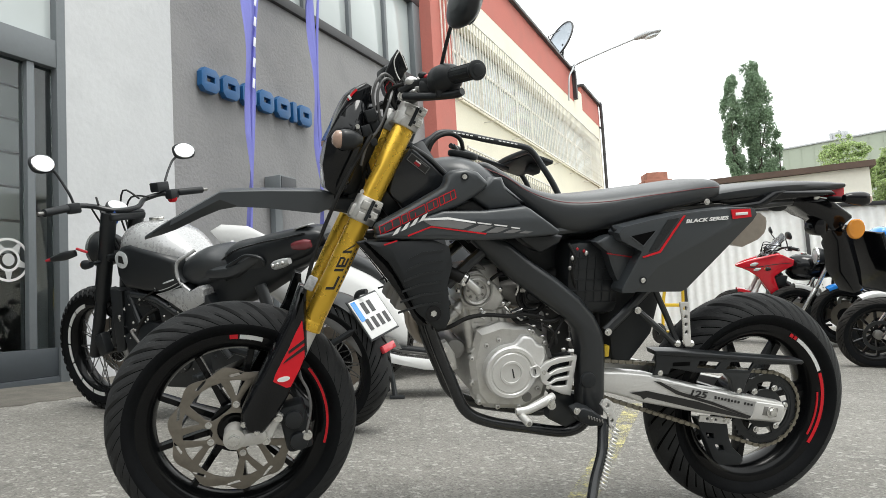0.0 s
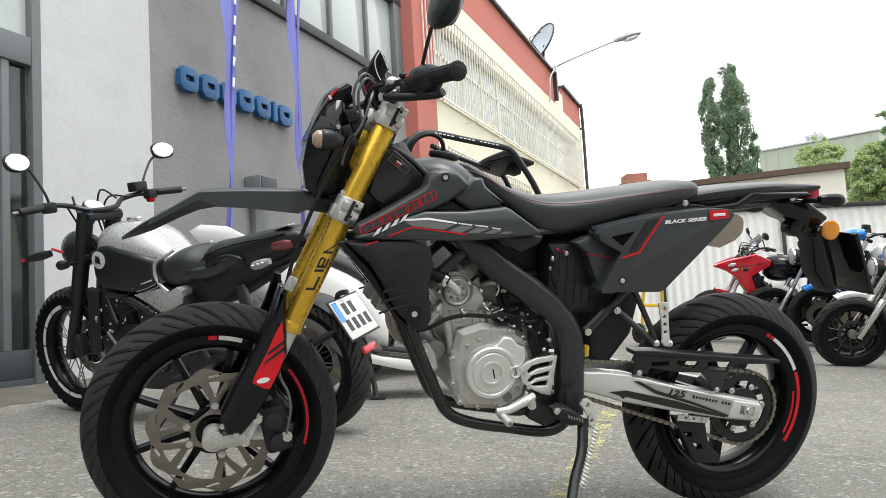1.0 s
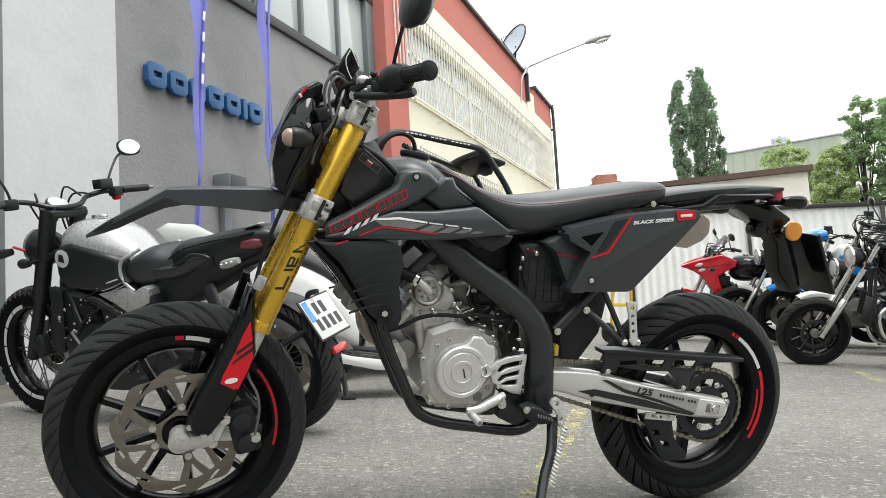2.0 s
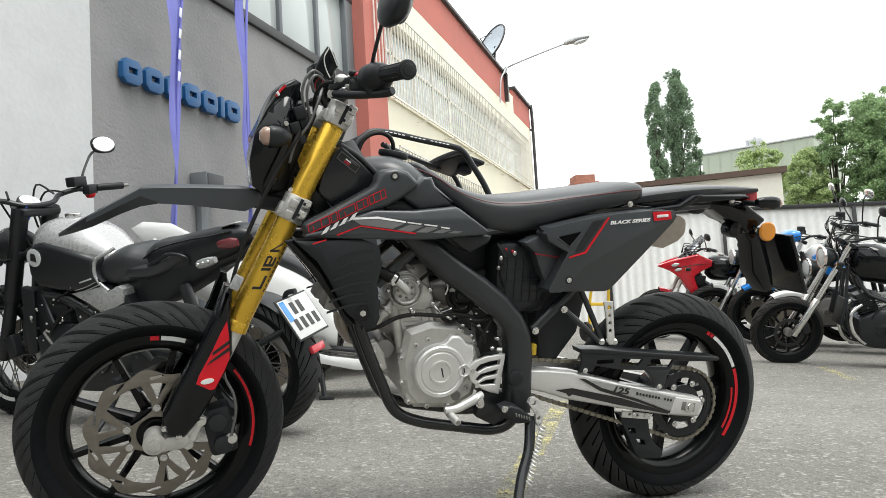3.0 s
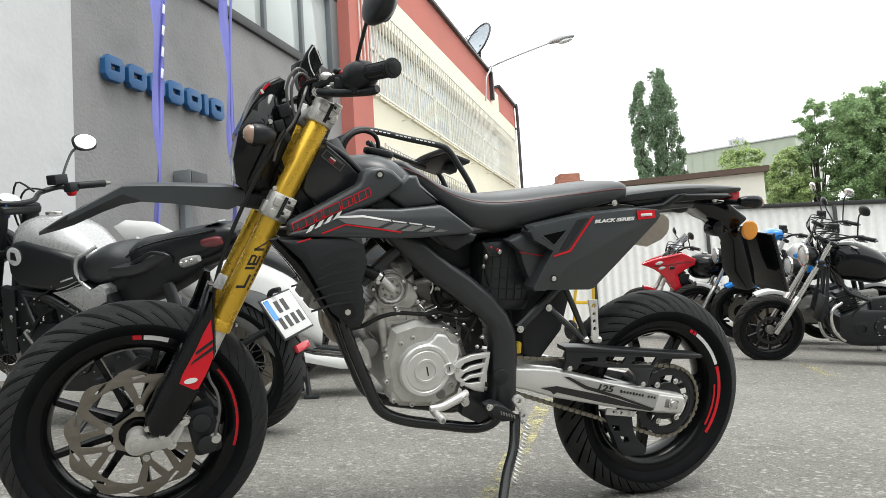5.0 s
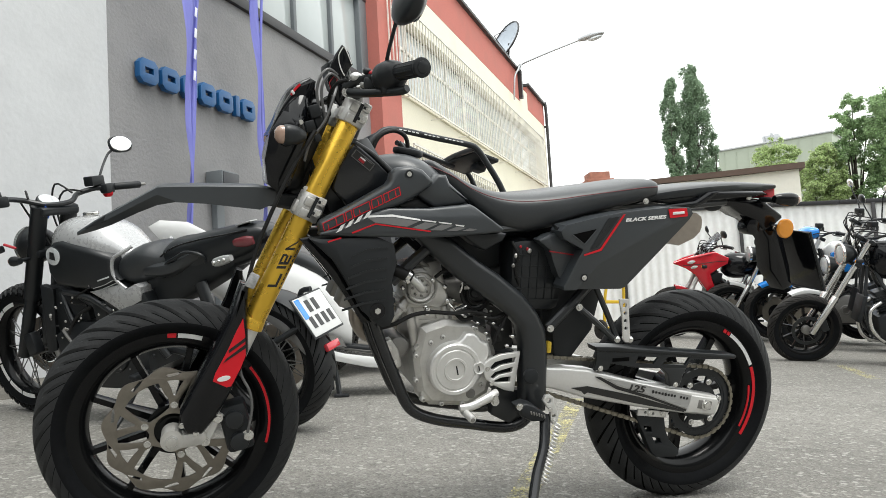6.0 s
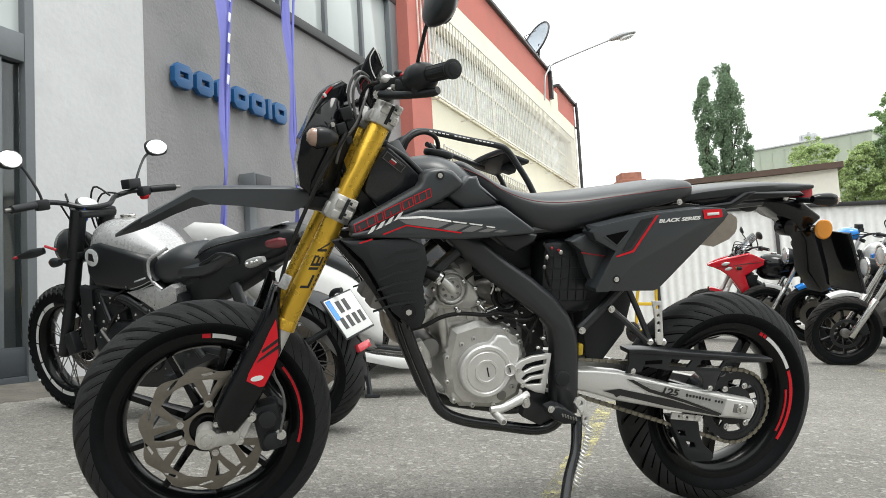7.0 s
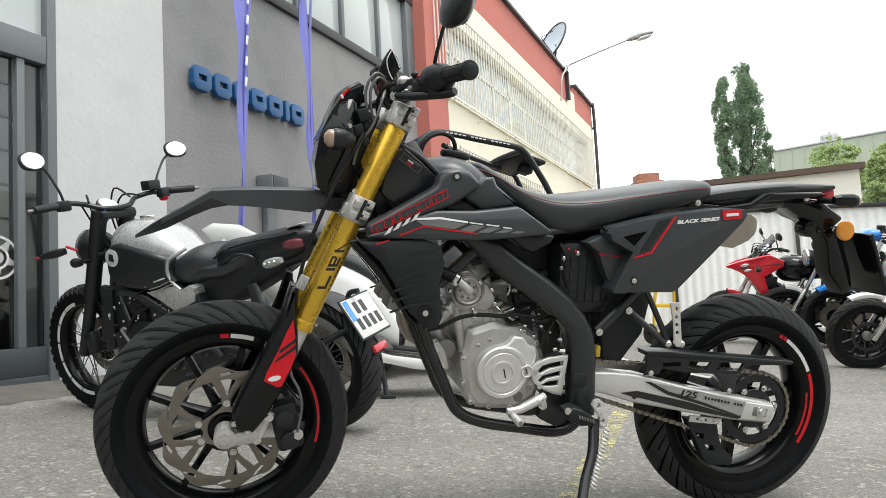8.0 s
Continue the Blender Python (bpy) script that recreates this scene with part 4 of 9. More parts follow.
# ---- the supermoto: x forwards, y to its left, z up, rear wheel over the origin ----
def tyre_mesh(R, hw, seat, n=528, grooves=24, knob=False, slant=1.25, wrap=0.86):
    """A tyre turned about y, its tread cut by slanting grooves."""
    prof = []
    m = 34
    for j in range(m + 1):
        u = -1 + 2 * j / m
        a = u * 1.45
        y = hw * math.sin(a) / math.sin(1.45) * (1.0 if abs(u) < 0.8 else 1.0)
        drop = hw * wrap * (1 - math.cos(a)) / (1 - math.cos(1.45))
        prof.append((R - drop, y, u))
    for u, f in ((1.12, 0.96), (1.25, 0.86)):
        prof.append((R - hw * wrap - (R - hw * wrap - seat) * (u - 1) * 2.6, hw * f, u))
    prof.append((seat, hw * 0.72, 1.4))
    prof.append((seat, -hw * 0.72, -1.4))
    for u, f in ((1.25, 0.86), (1.12, 0.96)):
        prof.append((R - hw * wrap - (R - hw * wrap - seat) * (u - 1) * 2.6, -hw * f, -u))
    bm = B()
    rings, deep = [], []
    per = n // grooves
    n = per * grooves
    step = 2 * math.pi / n
    for k in range(n):
        ring, cut = [], []
        for r, y, u in prof:
            d = 0.0
            v = min(abs(u), 1.0)
            # the mesh runs along the grooves, so that their edges stay clean
            a = k * step + (0 if knob else slant * (v + 0.25 * v * v) * 2 * math.pi / grooves)
            if abs(u) <= 1:
                if knob:
                    lane = int((u + 1) * 2.5)
                    gg = (k / per + 0.5 * (lane % 2)) % 1.0
                    side = ((u + 1) * 2.5) % 1.0
                    if not (gg < 0.62 and 0.12 < side < 0.88):
                        d = 0.015
                elif 0.08 < v < 0.90 and (k + (per // 2 if u < 0 else 0)) % per < 4:
                    d = 0.006
                elif 0.50 < v < 0.92 and (k + (per // 2 if u > 0 else 0)) % per < 3:
                    d = 0.004
            cut.append(d > 0)
            ring.append(bm.verts.new(((r - d) * math.cos(a), y, (r - d) * math.sin(a))))
        rings.append(ring)
        deep.append(cut)
    p = len(prof)
    for k in range(n):
        k2 = (k + 1) % n
        a, b = rings[k], rings[k2]
        for j in range(p):
            j2 = (j + 1) % p
            f = bm.faces.new((a[j], a[j2], b[j2], b[j]))
            c = deep[k][j] + deep[k][j2] + deep[k2][j] + deep[k2][j2]
            # faces down in a groove take the shade colour
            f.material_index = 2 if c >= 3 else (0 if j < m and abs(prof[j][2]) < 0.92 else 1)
    return bm


def tyre_materials(ob, tread=None):
    """Tread, sidewall, and a near-black that puts shade into the grooves."""
    me = ob.data
    me.materials[0] = tread or TREAD
    me.materials.append(RUBBER)
    me.materials.append(GROOVE_SHADE)
    return ob


def rim_mesh(rs, w, lip=0.010):
    """A cast rim: flanges at both sides, a dropped well and an inner band."""
    prof = [(rs + lip, w), (rs + lip, w - 0.007), (rs, w - 0.012), (rs - 0.006, w * 0.5), (rs - 0.02, w * 0.25), (rs - 0.02, -w * 0.25), (rs - 0.006, -w * 0.5), (rs, -w + 0.012), (rs + lip, -w + 0.007),
            (rs + lip, -w), (rs - 0.004, -w - 0.001), (rs - 0.022, -w * 0.82), (rs - 0.034, -w * 0.35), (rs - 0.036, 0), (rs - 0.034, w * 0.35), (rs - 0.022, w * 0.82), (rs - 0.004, w + 0.001)]
    return lathe(B(), prof, n=96)


def spoke_mesh(r0, r1, w0, w1, d0, d1):
    bm = B()
    loft(bm, [[(x, -d, -w), (x, -d, w), (x, -d * 0.3, w * 1.25), (x, d * 0.3, w * 1.25), (x, d, w), (x, d, -w), (x, d * 0.3, -w * 1.25), (x, -d * 0.3, -w * 1.25)]
              for x, w, d in ((r0, w0, d0), (r0 * 0.6 + r1 * 0.4, (w0 + w1) * 0.42, (d0 + d1) * 0.45), (r1, w1, d1))])
    return bm


def arc(bm, r0, r1, y, a0, a1, n=24, t=0.0015):
    prof = [(r0, y), (r1, y), (r1, y + t), (r0, y + t)]
    return lathe(bm, prof, n=n, a0=a0, a1=a1)


def bolt(bm, c, r=0.007, h=0.008):
    x, y, z = c
    cyl(bm, (x, y, z), (x, y + h, z), r, r * 0.92, n=6)
    cyl(bm, (x, y, z), (x, y + h * 0.4, z), r * 1.35, n=14)
    return bm


LEAN, HEAD = 10.117, 192.756
BIKE = YARD @ pose(0.851, 2.083, 0, -LEAN, 0, HEAD)
WB, RAKE, STEER = 1.40, 24.0, 2.5
FORK_FOOT = Vector((1.362, 0, 0.293))
axis = Vector((-math.sin(radians(RAKE)), 0, math.cos(radians(RAKE))))
ST = Matrix.Translation(FORK_FOOT) @ Matrix.Rotation(radians(STEER), 4, axis) @ Matrix.Translation(-FORK_FOOT)


def supermoto():
    bike = thing("motorcycle", BIKE, "black supermoto motorcycle with gold fork, leaning on its side stand", "motorcycle")

    def P(name, bm, material, parent=None, label="", angle=35, steer=False):
        if steer:
            turned(bm, ST)
        return part(name, bm, material, parent or bike, label, angle)

    def along(z, y=0.0, off=0.0):
        """A point of the fork leg at the height z."""
        t = (z - 1.026) / (0.547 - 1.026)
        return Vector((1.026 + 0.208 * t + off, y, z))

    # wheels
    front = P("front_wheel", turned(rim_mesh(0.216, 0.040), Matrix.Translation((WB, 0, 0.293))), RIM_BLACK, label="black cast rim with red and white stripes", steer=True)
    tyre_materials(P("tyre", turned(tyre_mesh(0.293, 0.056, 0.222), Matrix.Translation((WB, 0, 0.293))), RUBBER, front, "black road tyre with slanting grooves", 28, True))
    rear = P("rear_wheel", turned(rim_mesh(0.216, 0.052), Matrix.Translation((0, 0, 0.307))), RIM_BLACK, label="black cast rim with red and white stripes")
    tyre_materials(P("tyre", turned(tyre_mesh(0.307, 0.066, 0.222), Matrix.Translation((0, 0, 0.307))), RUBBER, rear, "black road tyre with slanting grooves", 28))
    for k in range(9):
        m = Matrix.Translation((WB, 0, 0.293)) @ Matrix.Rotation(radians(40 * k - 21), 4, "Y")
        P("spoke", turned(spoke_mesh(0.035, 0.190, 0.0085, 0.0065, 0.024, 0.012), m), RIM_BLACK, front, steer=True)
    for k in range(7):
        m = Matrix.Translation((0, 0, 0.307)) @ Matrix.Rotation(radians(360 / 7 * k - 67), 4, "Y")
        P("spoke", turned(spoke_mesh(0.045, 0.186, 0.0115, 0.0095, 0.028, 0.016), m), RIM_BLACK, rear)
    P("hub", cyl(B(), (WB, -0.055, 0.293), (WB, 0.05, 0.293), 0.042, n=28, bev=0.004), RIM_BLACK, front, steer=True)
    P("hub", cyl(B(), (0, -0.07, 0.307), (0, 0.06, 0.307), 0.055, n=28, bev=0.004), RIM_BLACK, rear)
    cf, cr = (WB, 0, 0.293), (0, 0, 0.307)
    for c, w, own, st, arcs in ((cf, 0.0415, front, True, ((86, 91.0, RED), (92.0, 106, WHITE_DECAL))),
                                (cr, 0.0535, rear, False, ((115, 118, RED), (119, 121.5, RED), (122.5, 155, WHITE_DECAL), (157, 213, RED)))):
        for a0, a1, m in arcs:
            P("rim_stripe", turned(arc(B(), 0.2115, 0.2215, w, radians(a0), radians(a1)), Matrix.Translation(c)), m, own, steer=st)
    P("rim_stripe", turned(arc(B(), 0.2135, 0.2195, 0.0415, radians(141), radians(194)), Matrix.Translation(cf)), RED, front, steer=True)
    P("rim_stripe", turned(arc(B(), 0.1985, 0.2035, 0.0505, radians(172), radians(208), 24, 0.003), Matrix.Translation(cr)), RED, rear)

    # front brake: a wavy, pierced disc on six bolts in three pairs
    yd = 0.058
    cd = (WB, 0.293)
    outline = ring_points(cd, 0.1440, 160, 0.0058, 10, 0.12)
    def fan(a, q):
        return [(cd[0] + r * math.cos(radians(a + d)), cd[1] + r * math.sin(radians(a + d))) for r, d in q]
    holes = [fan(36 * k + 20, ((0.1255, -7), (0.1315, -9), (0.1375, 3), (0.1365, 6), (0.1300, 1))) for k in range(10)]
    pairs = [a + e for a in (-8, 112, 232) for e in (-20, 20)]
    for a in pairs:
        holes.append(fan(a, ((0.082, -1.5), (0.100, -5), (0.1175, -8.5), (0.1185, 0), (0.1175, 8.5), (0.100, 5), (0.082, 1.5))))
    for a in (-8, 112, 232):
        holes.append(fan(a, ((0.070, -12), (0.090, -7.5), (0.1165, -3), (0.1165, 3), (0.090, 7.5), (0.070, 12), (0.054, 10), (0.050, 0), (0.054, -10))))
        holes.append(fan(a + 60, ((0.1165, -22), (0.1180, -12), (0.1185, 0), (0.1180, 12), (0.1165, 22), (0.090, 26), (0.072, 31), (0.054, 29), (0.047, 12), (0.047, -12), (0.054, -29), (0.072, -31), (0.090, -26))))
    holes.append(ring_points(cd, 0.040, 28))
    disc = P("brake_disc", pierced([outline] + holes, yd, yd + 0.004, 0.0006), DISC_STEEL, front, "wavy pierced steel brake disc", steer=True)
    for a in pairs:
        a = radians(a)
        P("disc_bolt", turned(bolt(B(), (0.0605 * math.cos(a), yd + 0.004, 0.0605 * math.sin(a)), 0.0060, 0.006), Matrix.Translation(cf)), CHROME, disc, steer=True)
    P("disc_carrier", turned(lathe(B(), [(0.030, 0.03), (0.058, 0.042), (0.058, 0.052), (0.030, 0.05)], n=48), Matrix.Translation(cf)), RIM_BLACK, disc, steer=True)
    # caliper behind the leg
    cal = P("brake_caliper", turned(box(B(), (0, 0, 0), (0.062, 0.062, 0.115), bev=0.012), pose(1.262, 0.078, 0.305, 0, 14, 0)), BLACK_MATT, label="black front brake caliper", steer=True)
    for dz in (-0.028, 0.024):
        P("caliper_piston", cyl(B(), (1.262 + dz * 0.25, 0.10, 0.305 + dz), (1.262 + dz * 0.25, 0.122, 0.305 + dz), 0.021, n=22, bev=0.004), BLACK_SATIN, cal, steer=True)
    P("caliper_bracket", tube(B(), [(1.350, 0.105, 0.285), (1.325, 0.110, 0.290), (1.312, 0.112, 0.318), (1.298, 0.112, 0.345)], 0.0085, 8, flat=0.6), ALU_SMOOTH, cal, steer=True)
    for c in ((1.304, 0.116, 0.336), (1.330, 0.114, 0.283)):
        P("bolt", bolt(B(), c, 0.008, 0.01), CHROME, cal, steer=True)
    P("brake_hose", tube(B(), [(1.235, 0.118, 0.290), (1.238, 0.12, 0.301), (1.231, 0.12, 0.351), (1.237, 0.12, 0.396), (1.256, 0.115, 0.435), (1.262, 0.10, 0.50), (1.266, 0.10, 0.57)], 0.0030, 8, 5), HOSE_GREY, cal, steer=True)
    P("banjo_bolt", turned(bolt(B(), (1.238, 0.11, 0.290), 0.010, 0.014), Matrix()), CHROME, cal, steer=True)

    # fork legs
    for s in (1, -1):
        y = 0.098 * s
        leg = P("fork_leg", cyl(B(), along(0.555, y), along(1.045, y), 0.0250, n=32, bev=0.003), GOLD, label="gold anodised upper fork tube", steer=True)
        P("dust_seal", cyl(B(), along(0.538, y), along(0.562, y), 0.0275, 0.0255, n=28, bev=0.003), GOLD, leg, steer=True)
        P("slider", cyl(B(), along(0.30, y), along(0.545, y), 0.0205, n=24), ALU_SMOOTH, leg, steer=True)
        # guard in front of the slider
        def on(z, off):
            p = along(z)
            return (p.x + off, p.z)
        g = [(1.262, 0.645), (1.286, 0.569), (1.315, 0.505), (1.340, 0.451), (1.364, 0.404), (1.384, 0.356), (1.387, 0.325), (1.370, 0.304), (1.337, 0.302), (1.310, 0.338), (1.282, 0.389), (1.255, 0.449), (1.242, 0.492), (1.246, 0.573), (1.247, 0.640)]
        guard = P("fork_guard", panel(g, 0.075 * s, 0.134 * s, 0.014, 0.014), BLACK_GLOSS, leg, angle=60, steer=True)
        if s > 0:
            d = [(1.256, 0.567), (1.2505, 0.527), (1.2485, 0.483), (1.259, 0.454), (1.278, 0.414), (1.288, 0.412), (1.317, 0.427), (1.312, 0.445), (1.285, 0.501), (1.270, 0.538)]
            P("guard_decal", plate(B(), d, 0.130, 0.1355, inset=0), RED, guard, "red decal with black bars", steer=True)
            for q in ([(1.2505, 0.524), (1.285, 0.497), (1.2845, 0.490), (1.2495, 0.516)], [(1.2495, 0.509), (1.289, 0.478), (1.297, 0.467), (1.2492, 0.500)]):
                P("decal_bar", plate(B(), q, 0.1355, 0.1366, inset=0), DARK_DECAL, guard, steer=True)
            c = along(0.437)
            P("decal_badge", turned(cyl(B(), (0, 0, 0), (0, 0.002, 0), 0.013, n=24), Matrix.Translation((1.294, 0.1357, 0.4325)) @ Matrix.Rotation(radians(12), 4, "Y") @ Matrix.Diagonal((1.1, 0.6, 0.45, 1))), WHITE_DECAL, guard, steer=True)
            # clear marker at the head of the guard
            P("fork_marker", turned(box(B(), (0, 0, 0), (0.022, 0.018, 0.034), bev=0.004), pose(*along(0.652, 0.132, 0.050), 0, -24, 0)), LENS_GREY, leg, "clear plastic fork reflector", steer=True)
            # printing on the tube: dark slanting shapes, and a row of small grey ones beside them
            def tube_shape(q, m, off=0.0):
                # q runs along the tube and across it
                c, d = along(0.632, 0.098), (along(0.76) - along(0.632)).normalized()
                side = Vector((d.z, 0, -d.x))
                out = []
                for u, w in q:
                    p = c + d * u - side * (w + off)
                    out.append((p.x, p.z))
                hw = max(abs(w + off) for _, w in q)
                yf = 0.098 + math.sqrt(max(0.0, 0.0250 ** 2 - hw ** 2))
                P("tube_mark", plate(B(), out, yf - 0.002, yf + 0.0022, inset=0), m, leg, steer=True)
            for u in (0.0, 0.046, 0.056):
                tube_shape([(u, -0.009), (u + 0.0065, -0.009), (u + 0.0145, 0.010), (u + 0.008, 0.010)], DARK_DECAL)
            tube_shape([(0.008, 0.010), (0.013, 0.0050), (0.040, 0.0050), (0.040, 0.010)], DARK_DECAL)
            for w in (-0.009, 0.0, 0.0075):
                tube_shape([(0.058 + 0.4 * (w + 0.009), w), (0.080 + 0.4 * (w + 0.009), w), (0.080 + 0.4 * (w + 0.009), w + 0.004), (0.058 + 0.4 * (w + 0.009), w + 0.004)], DARK_DECAL)
            tube_shape([(0.077, -0.009), (0.082, -0.009), (0.086, 0.0), (0.081, 0.0)], DARK_DECAL)
            tube_shape([(0.092, -0.009), (0.096, -0.009), (0.124, 0.010), (0.118, 0.010)], DARK_DECAL)
            tube_shape([(0.092, -0.009), (0.098, -0.009), (0.106, 0.010), (0.100, 0.010)], DARK_DECAL)
            for j in range(10):
                tube_shape([(0.004 + 0.0115 * j, 0.0), (0.011 + 0.0115 * j, 0.0), (0.012 + 0.0115 * j, 0.0045), (0.005 + 0.0115 * j, 0.0045)], DARK_DECAL, 0.0145)
        # axle lug
        P("axle_lug", tube(B(), [(1.40, y - 0.022 * s, 0.293), (1.40, y + 0.03 * s, 0.293)], 0.024, 20, 1), ALU, leg, "cast aluminium axle lug", steer=True)
        P("axle_clamp", turned(box(B(), (0, 0, 0), (0.080, 0.046, 0.036), bev=0.012), pose(1.366, y + 0.006 * s, 0.290, 0, 8, 0)), ALU, leg, steer=True)
        P("axle_nut", cyl(B(), (1.40, y + 0.02 * s, 0.293), (1.40, y + 0.042 * s, 0.293), 0.014, n=6, bev=0.001), CHROME, leg, steer=True)
        for c in ((1.380, 0.328), (1.350, 0.308)):
            P("bolt", bolt(B(), (c[0], y + 0.031 * s, c[1]), 0.0048, 0.006 * s), CHROME, leg, steer=True)
    # yokes
    for z, h, nm in ((0.818, 0.055, "lower_yoke"), (1.035, 0.05, "upper_yoke")):
        bm = B()
        for s in (1, -1):
            a, b = along(z - h / 2, 0.098 * s), along(z + h / 2, 0.098 * s)
            cyl(bm, a, b, 0.0315, n=30, bev=0.003)
            for off in (-0.020, 0.009):
                for dz in (-0.0125, 0.0125):
                    box(bm, along(z + dz, 0.124 * s, off), (0.019, 0.018, 0.020), (0, -24, 0), 0.003)
            c = along(z, 0.098 * s, 0.026)
            box(bm, c, (0.020, 0.034, h * 0.55), (0, -24, 0), 0.004)
        box(bm, along(z, 0, -0.012), (0.062, 0.15, h * 0.72), (0, -24, 0), 0.012)
        yoke = P(nm, bm, ALU, label="machined aluminium fork clamp", steer=True)
        for s in (1, -1):
            # black blocks put the shade of the clamp's gaps and holes into colour
            P("clamp_gap_shade", box(B(), along(z, 0.130 * s, -0.0055), (0.007, 0.004, h * 0.92), (0, -24, 0)), BLACK_MATT, yoke, steer=True)
            for dz in (-0.0125, 0.0125):
                P("clamp_hole_shade", box(B(), along(z + dz, 0.1325 * s, -0.013 - dz * 0.1), (0.006, 0.003, 0.007), (0, -24, 0), 0.001), BLACK_MATT, yoke, steer=True)
                P("bolt", bolt(B(), along(z + dz, 0.1325 * s, -0.023), 0.0042, 0.003 * s), CHROME, yoke, steer=True)
    P("steering_stem", cyl(B(), (1.082, 0, 0.80), (0.998, 0, 1.03), 0.024, n=20), BLACK_FRAME, steer=True)

    # handlebar with its controls
    bar_pts = [(0.945, 0.374, 1.115), (0.968, 0.27, 1.113), (0.985, 0.19, 1.105), (1.005, 0.09, 1.085), (1.008, 0.04, 1.08), (1.008, -0.04, 1.08), (1.005, -0.09, 1.085), (0.985, -0.19, 1.105), (0.968, -0.27, 1.113), (0.945, -0.374, 1.115)]
    bar = P("handlebar", tube(B(), bar_pts, 0.0115, 12), BLACK_SATIN, steer=True)
    for s in (1, -1):
        P("bar_clamp", box(B(), (1.008, 0.045 * s, 1.075), (0.036, 0.026, 0.045), bev=0.006), ALU_DARK, bar, steer=True)
        grip = P("grip", cyl(B(), (0.968, 0.275 * s, 1.113), (0.947, 0.368 * s, 1.115), 0.0165, n=24, bev=0.002), BLACK_MATT, bar, "ribbed black rubber grip", steer=True)
        P("grip_end", cyl(B(), (0.9475, 0.364 * s, 1.115), (0.945, 0.374 * s, 1.115), 0.0200, n=26, bev=0.003), BLACK_MATT, grip, steer=True)
        P("grip_plug", cyl(B(), (0.945, 0.373 * s, 1.115), (0.9445, 0.376 * s, 1.115), 0.0125, n=22, bev=0.001), BLACK_SATIN, grip, steer=True)
        for k in range(10):
            a = 2 * math.pi * k / 10
            o = Vector((math.sin(a) * 0.0163, 0, math.cos(a) * 0.0163))
            P("grip_rib", cyl(B(), Vector((0.966, 0.285 * s, 1.113)) + o, Vector((0.949, 0.360 * s, 1.115)) + o, 0.0016, n=6), BLACK_MATT, grip, steer=True)
        sw = P("switch_housing", tube(B(), [(0.982, 0.196 * s, 1.108), (0.979, 0.215 * s, 1.108), (0.974, 0.245 * s, 1.109), (0.969, 0.270 * s, 1.112), (0.966, 0.284 * s, 1.113)], [0.022, 0.033, 0.034, 0.027, 0.018], 28, 4), BLACK_MATT, bar, "round black rubber switch boot", 60, True)
        P("switch_box", turned(box(B(), (0, 0, 0), (0.042, 0.045, 0.044), bev=0.01), pose(0.975, 0.238 * s, 1.092, 0, 10, -14 * s)), BLACK_MATT, sw, steer=True)
        perch = P("lever_perch", box(B(), (0.998, 0.165 * s, 1.098), (0.034, 0.034, 0.028), (0, 0, -12 * s), 0.006), BLACK_SATIN, bar, steer=True)
        P("lever", tube(B(), [(1.047, 0.120 * s, 1.080), (1.018, 0.18 * s, 1.075), (0.985, 0.245 * s, 1.074), (0.962, 0.290 * s, 1.076), (0.955, 0.304 * s, 1.080)], [0.0095, 0.0085, 0.0078, 0.0085, 0.0075], 12, flat=1.1, up=(0, 0, 1)), BLACK_SATIN, bar, "black clutch lever" if s > 0 else "black brake lever", steer=True)
        P("lever_pivot", bolt(B(), (1.045, 0.128 * s, 1.079), 0.0085, 0.010 * s), CHROME, bar, steer=True)
        if s < 0:
            continue
        mir = P("mirror", tube(B(), [(0.985, 0.228 * s, 1.115), (0.985, 0.255 * s, 1.158), (0.984, 0.31 * s, 1.217), (0.980, 0.33 * s, 1.232)], 0.0042, 8), BLACK_SATIN, bar, "black round mirror on a thin stem", steer=True)
        bm = turned(body(B(), [(-0.014, -0.036, 0.036, 0.042), (0.0, -0.05, 0.05, 0.060), (0.016, -0.046, 0.046, 0.056), (0.026, -0.02, 0.02, 0.024)], 22), pose(0.972, 0.362 * s, 1.243, 0, -8, 8 * s))
        P("mirror_shell", bm, BLACK_SATIN, mir, steer=True)
        P("mirror_glass", turned(cyl(B(), (-0.0165, 0, 0), (-0.0145, 0, 0), 0.040, n=26), pose(0.972, 0.362 * s, 1.243, 0, -8, 8 * s)), MIRROR, mir, steer=True)
    for c, r, m in (((1.028, 0.142, 1.112), 0.0125, ALU_SMOOTH), ((1.012, 0.152, 1.098), 0.0095, ALU_SMOOTH), ((1.022, 0.150, 1.090), 0.007, CHROME), ((1.000, 0.172, 1.120), 0.007, RED_DIM), ((1.008, 0.165, 1.124), 0.009, BLACK_MATT)):
        P("control_fitting", ball(B(), c, r, (1.2, 1.3, 0.9), 16), m, bar, steer=True)
    P("perch_arm", tube(B(), [(1.05, 0.125, 1.088), (1.02, 0.155, 1.106), (0.995, 0.185, 1.110)], 0.009, 10, 3, flat=0.7), BLACK_SATIN, bar, steer=True)
    P("clutch_cable", tube(B(), [(1.045, 0.135, 1.105), (1.065, 0.11, 1.098), (1.075, 0.08, 1.07), (1.07, 0.06, 1.03)], 0.0042, 8), HOSE, bar, steer=True)
    P("clamp_joint", box(B(), (0.992, 0.135, 1.105), (0.028, 0.02, 0.03), bev=0.004), CHROME, bar, steer=True)
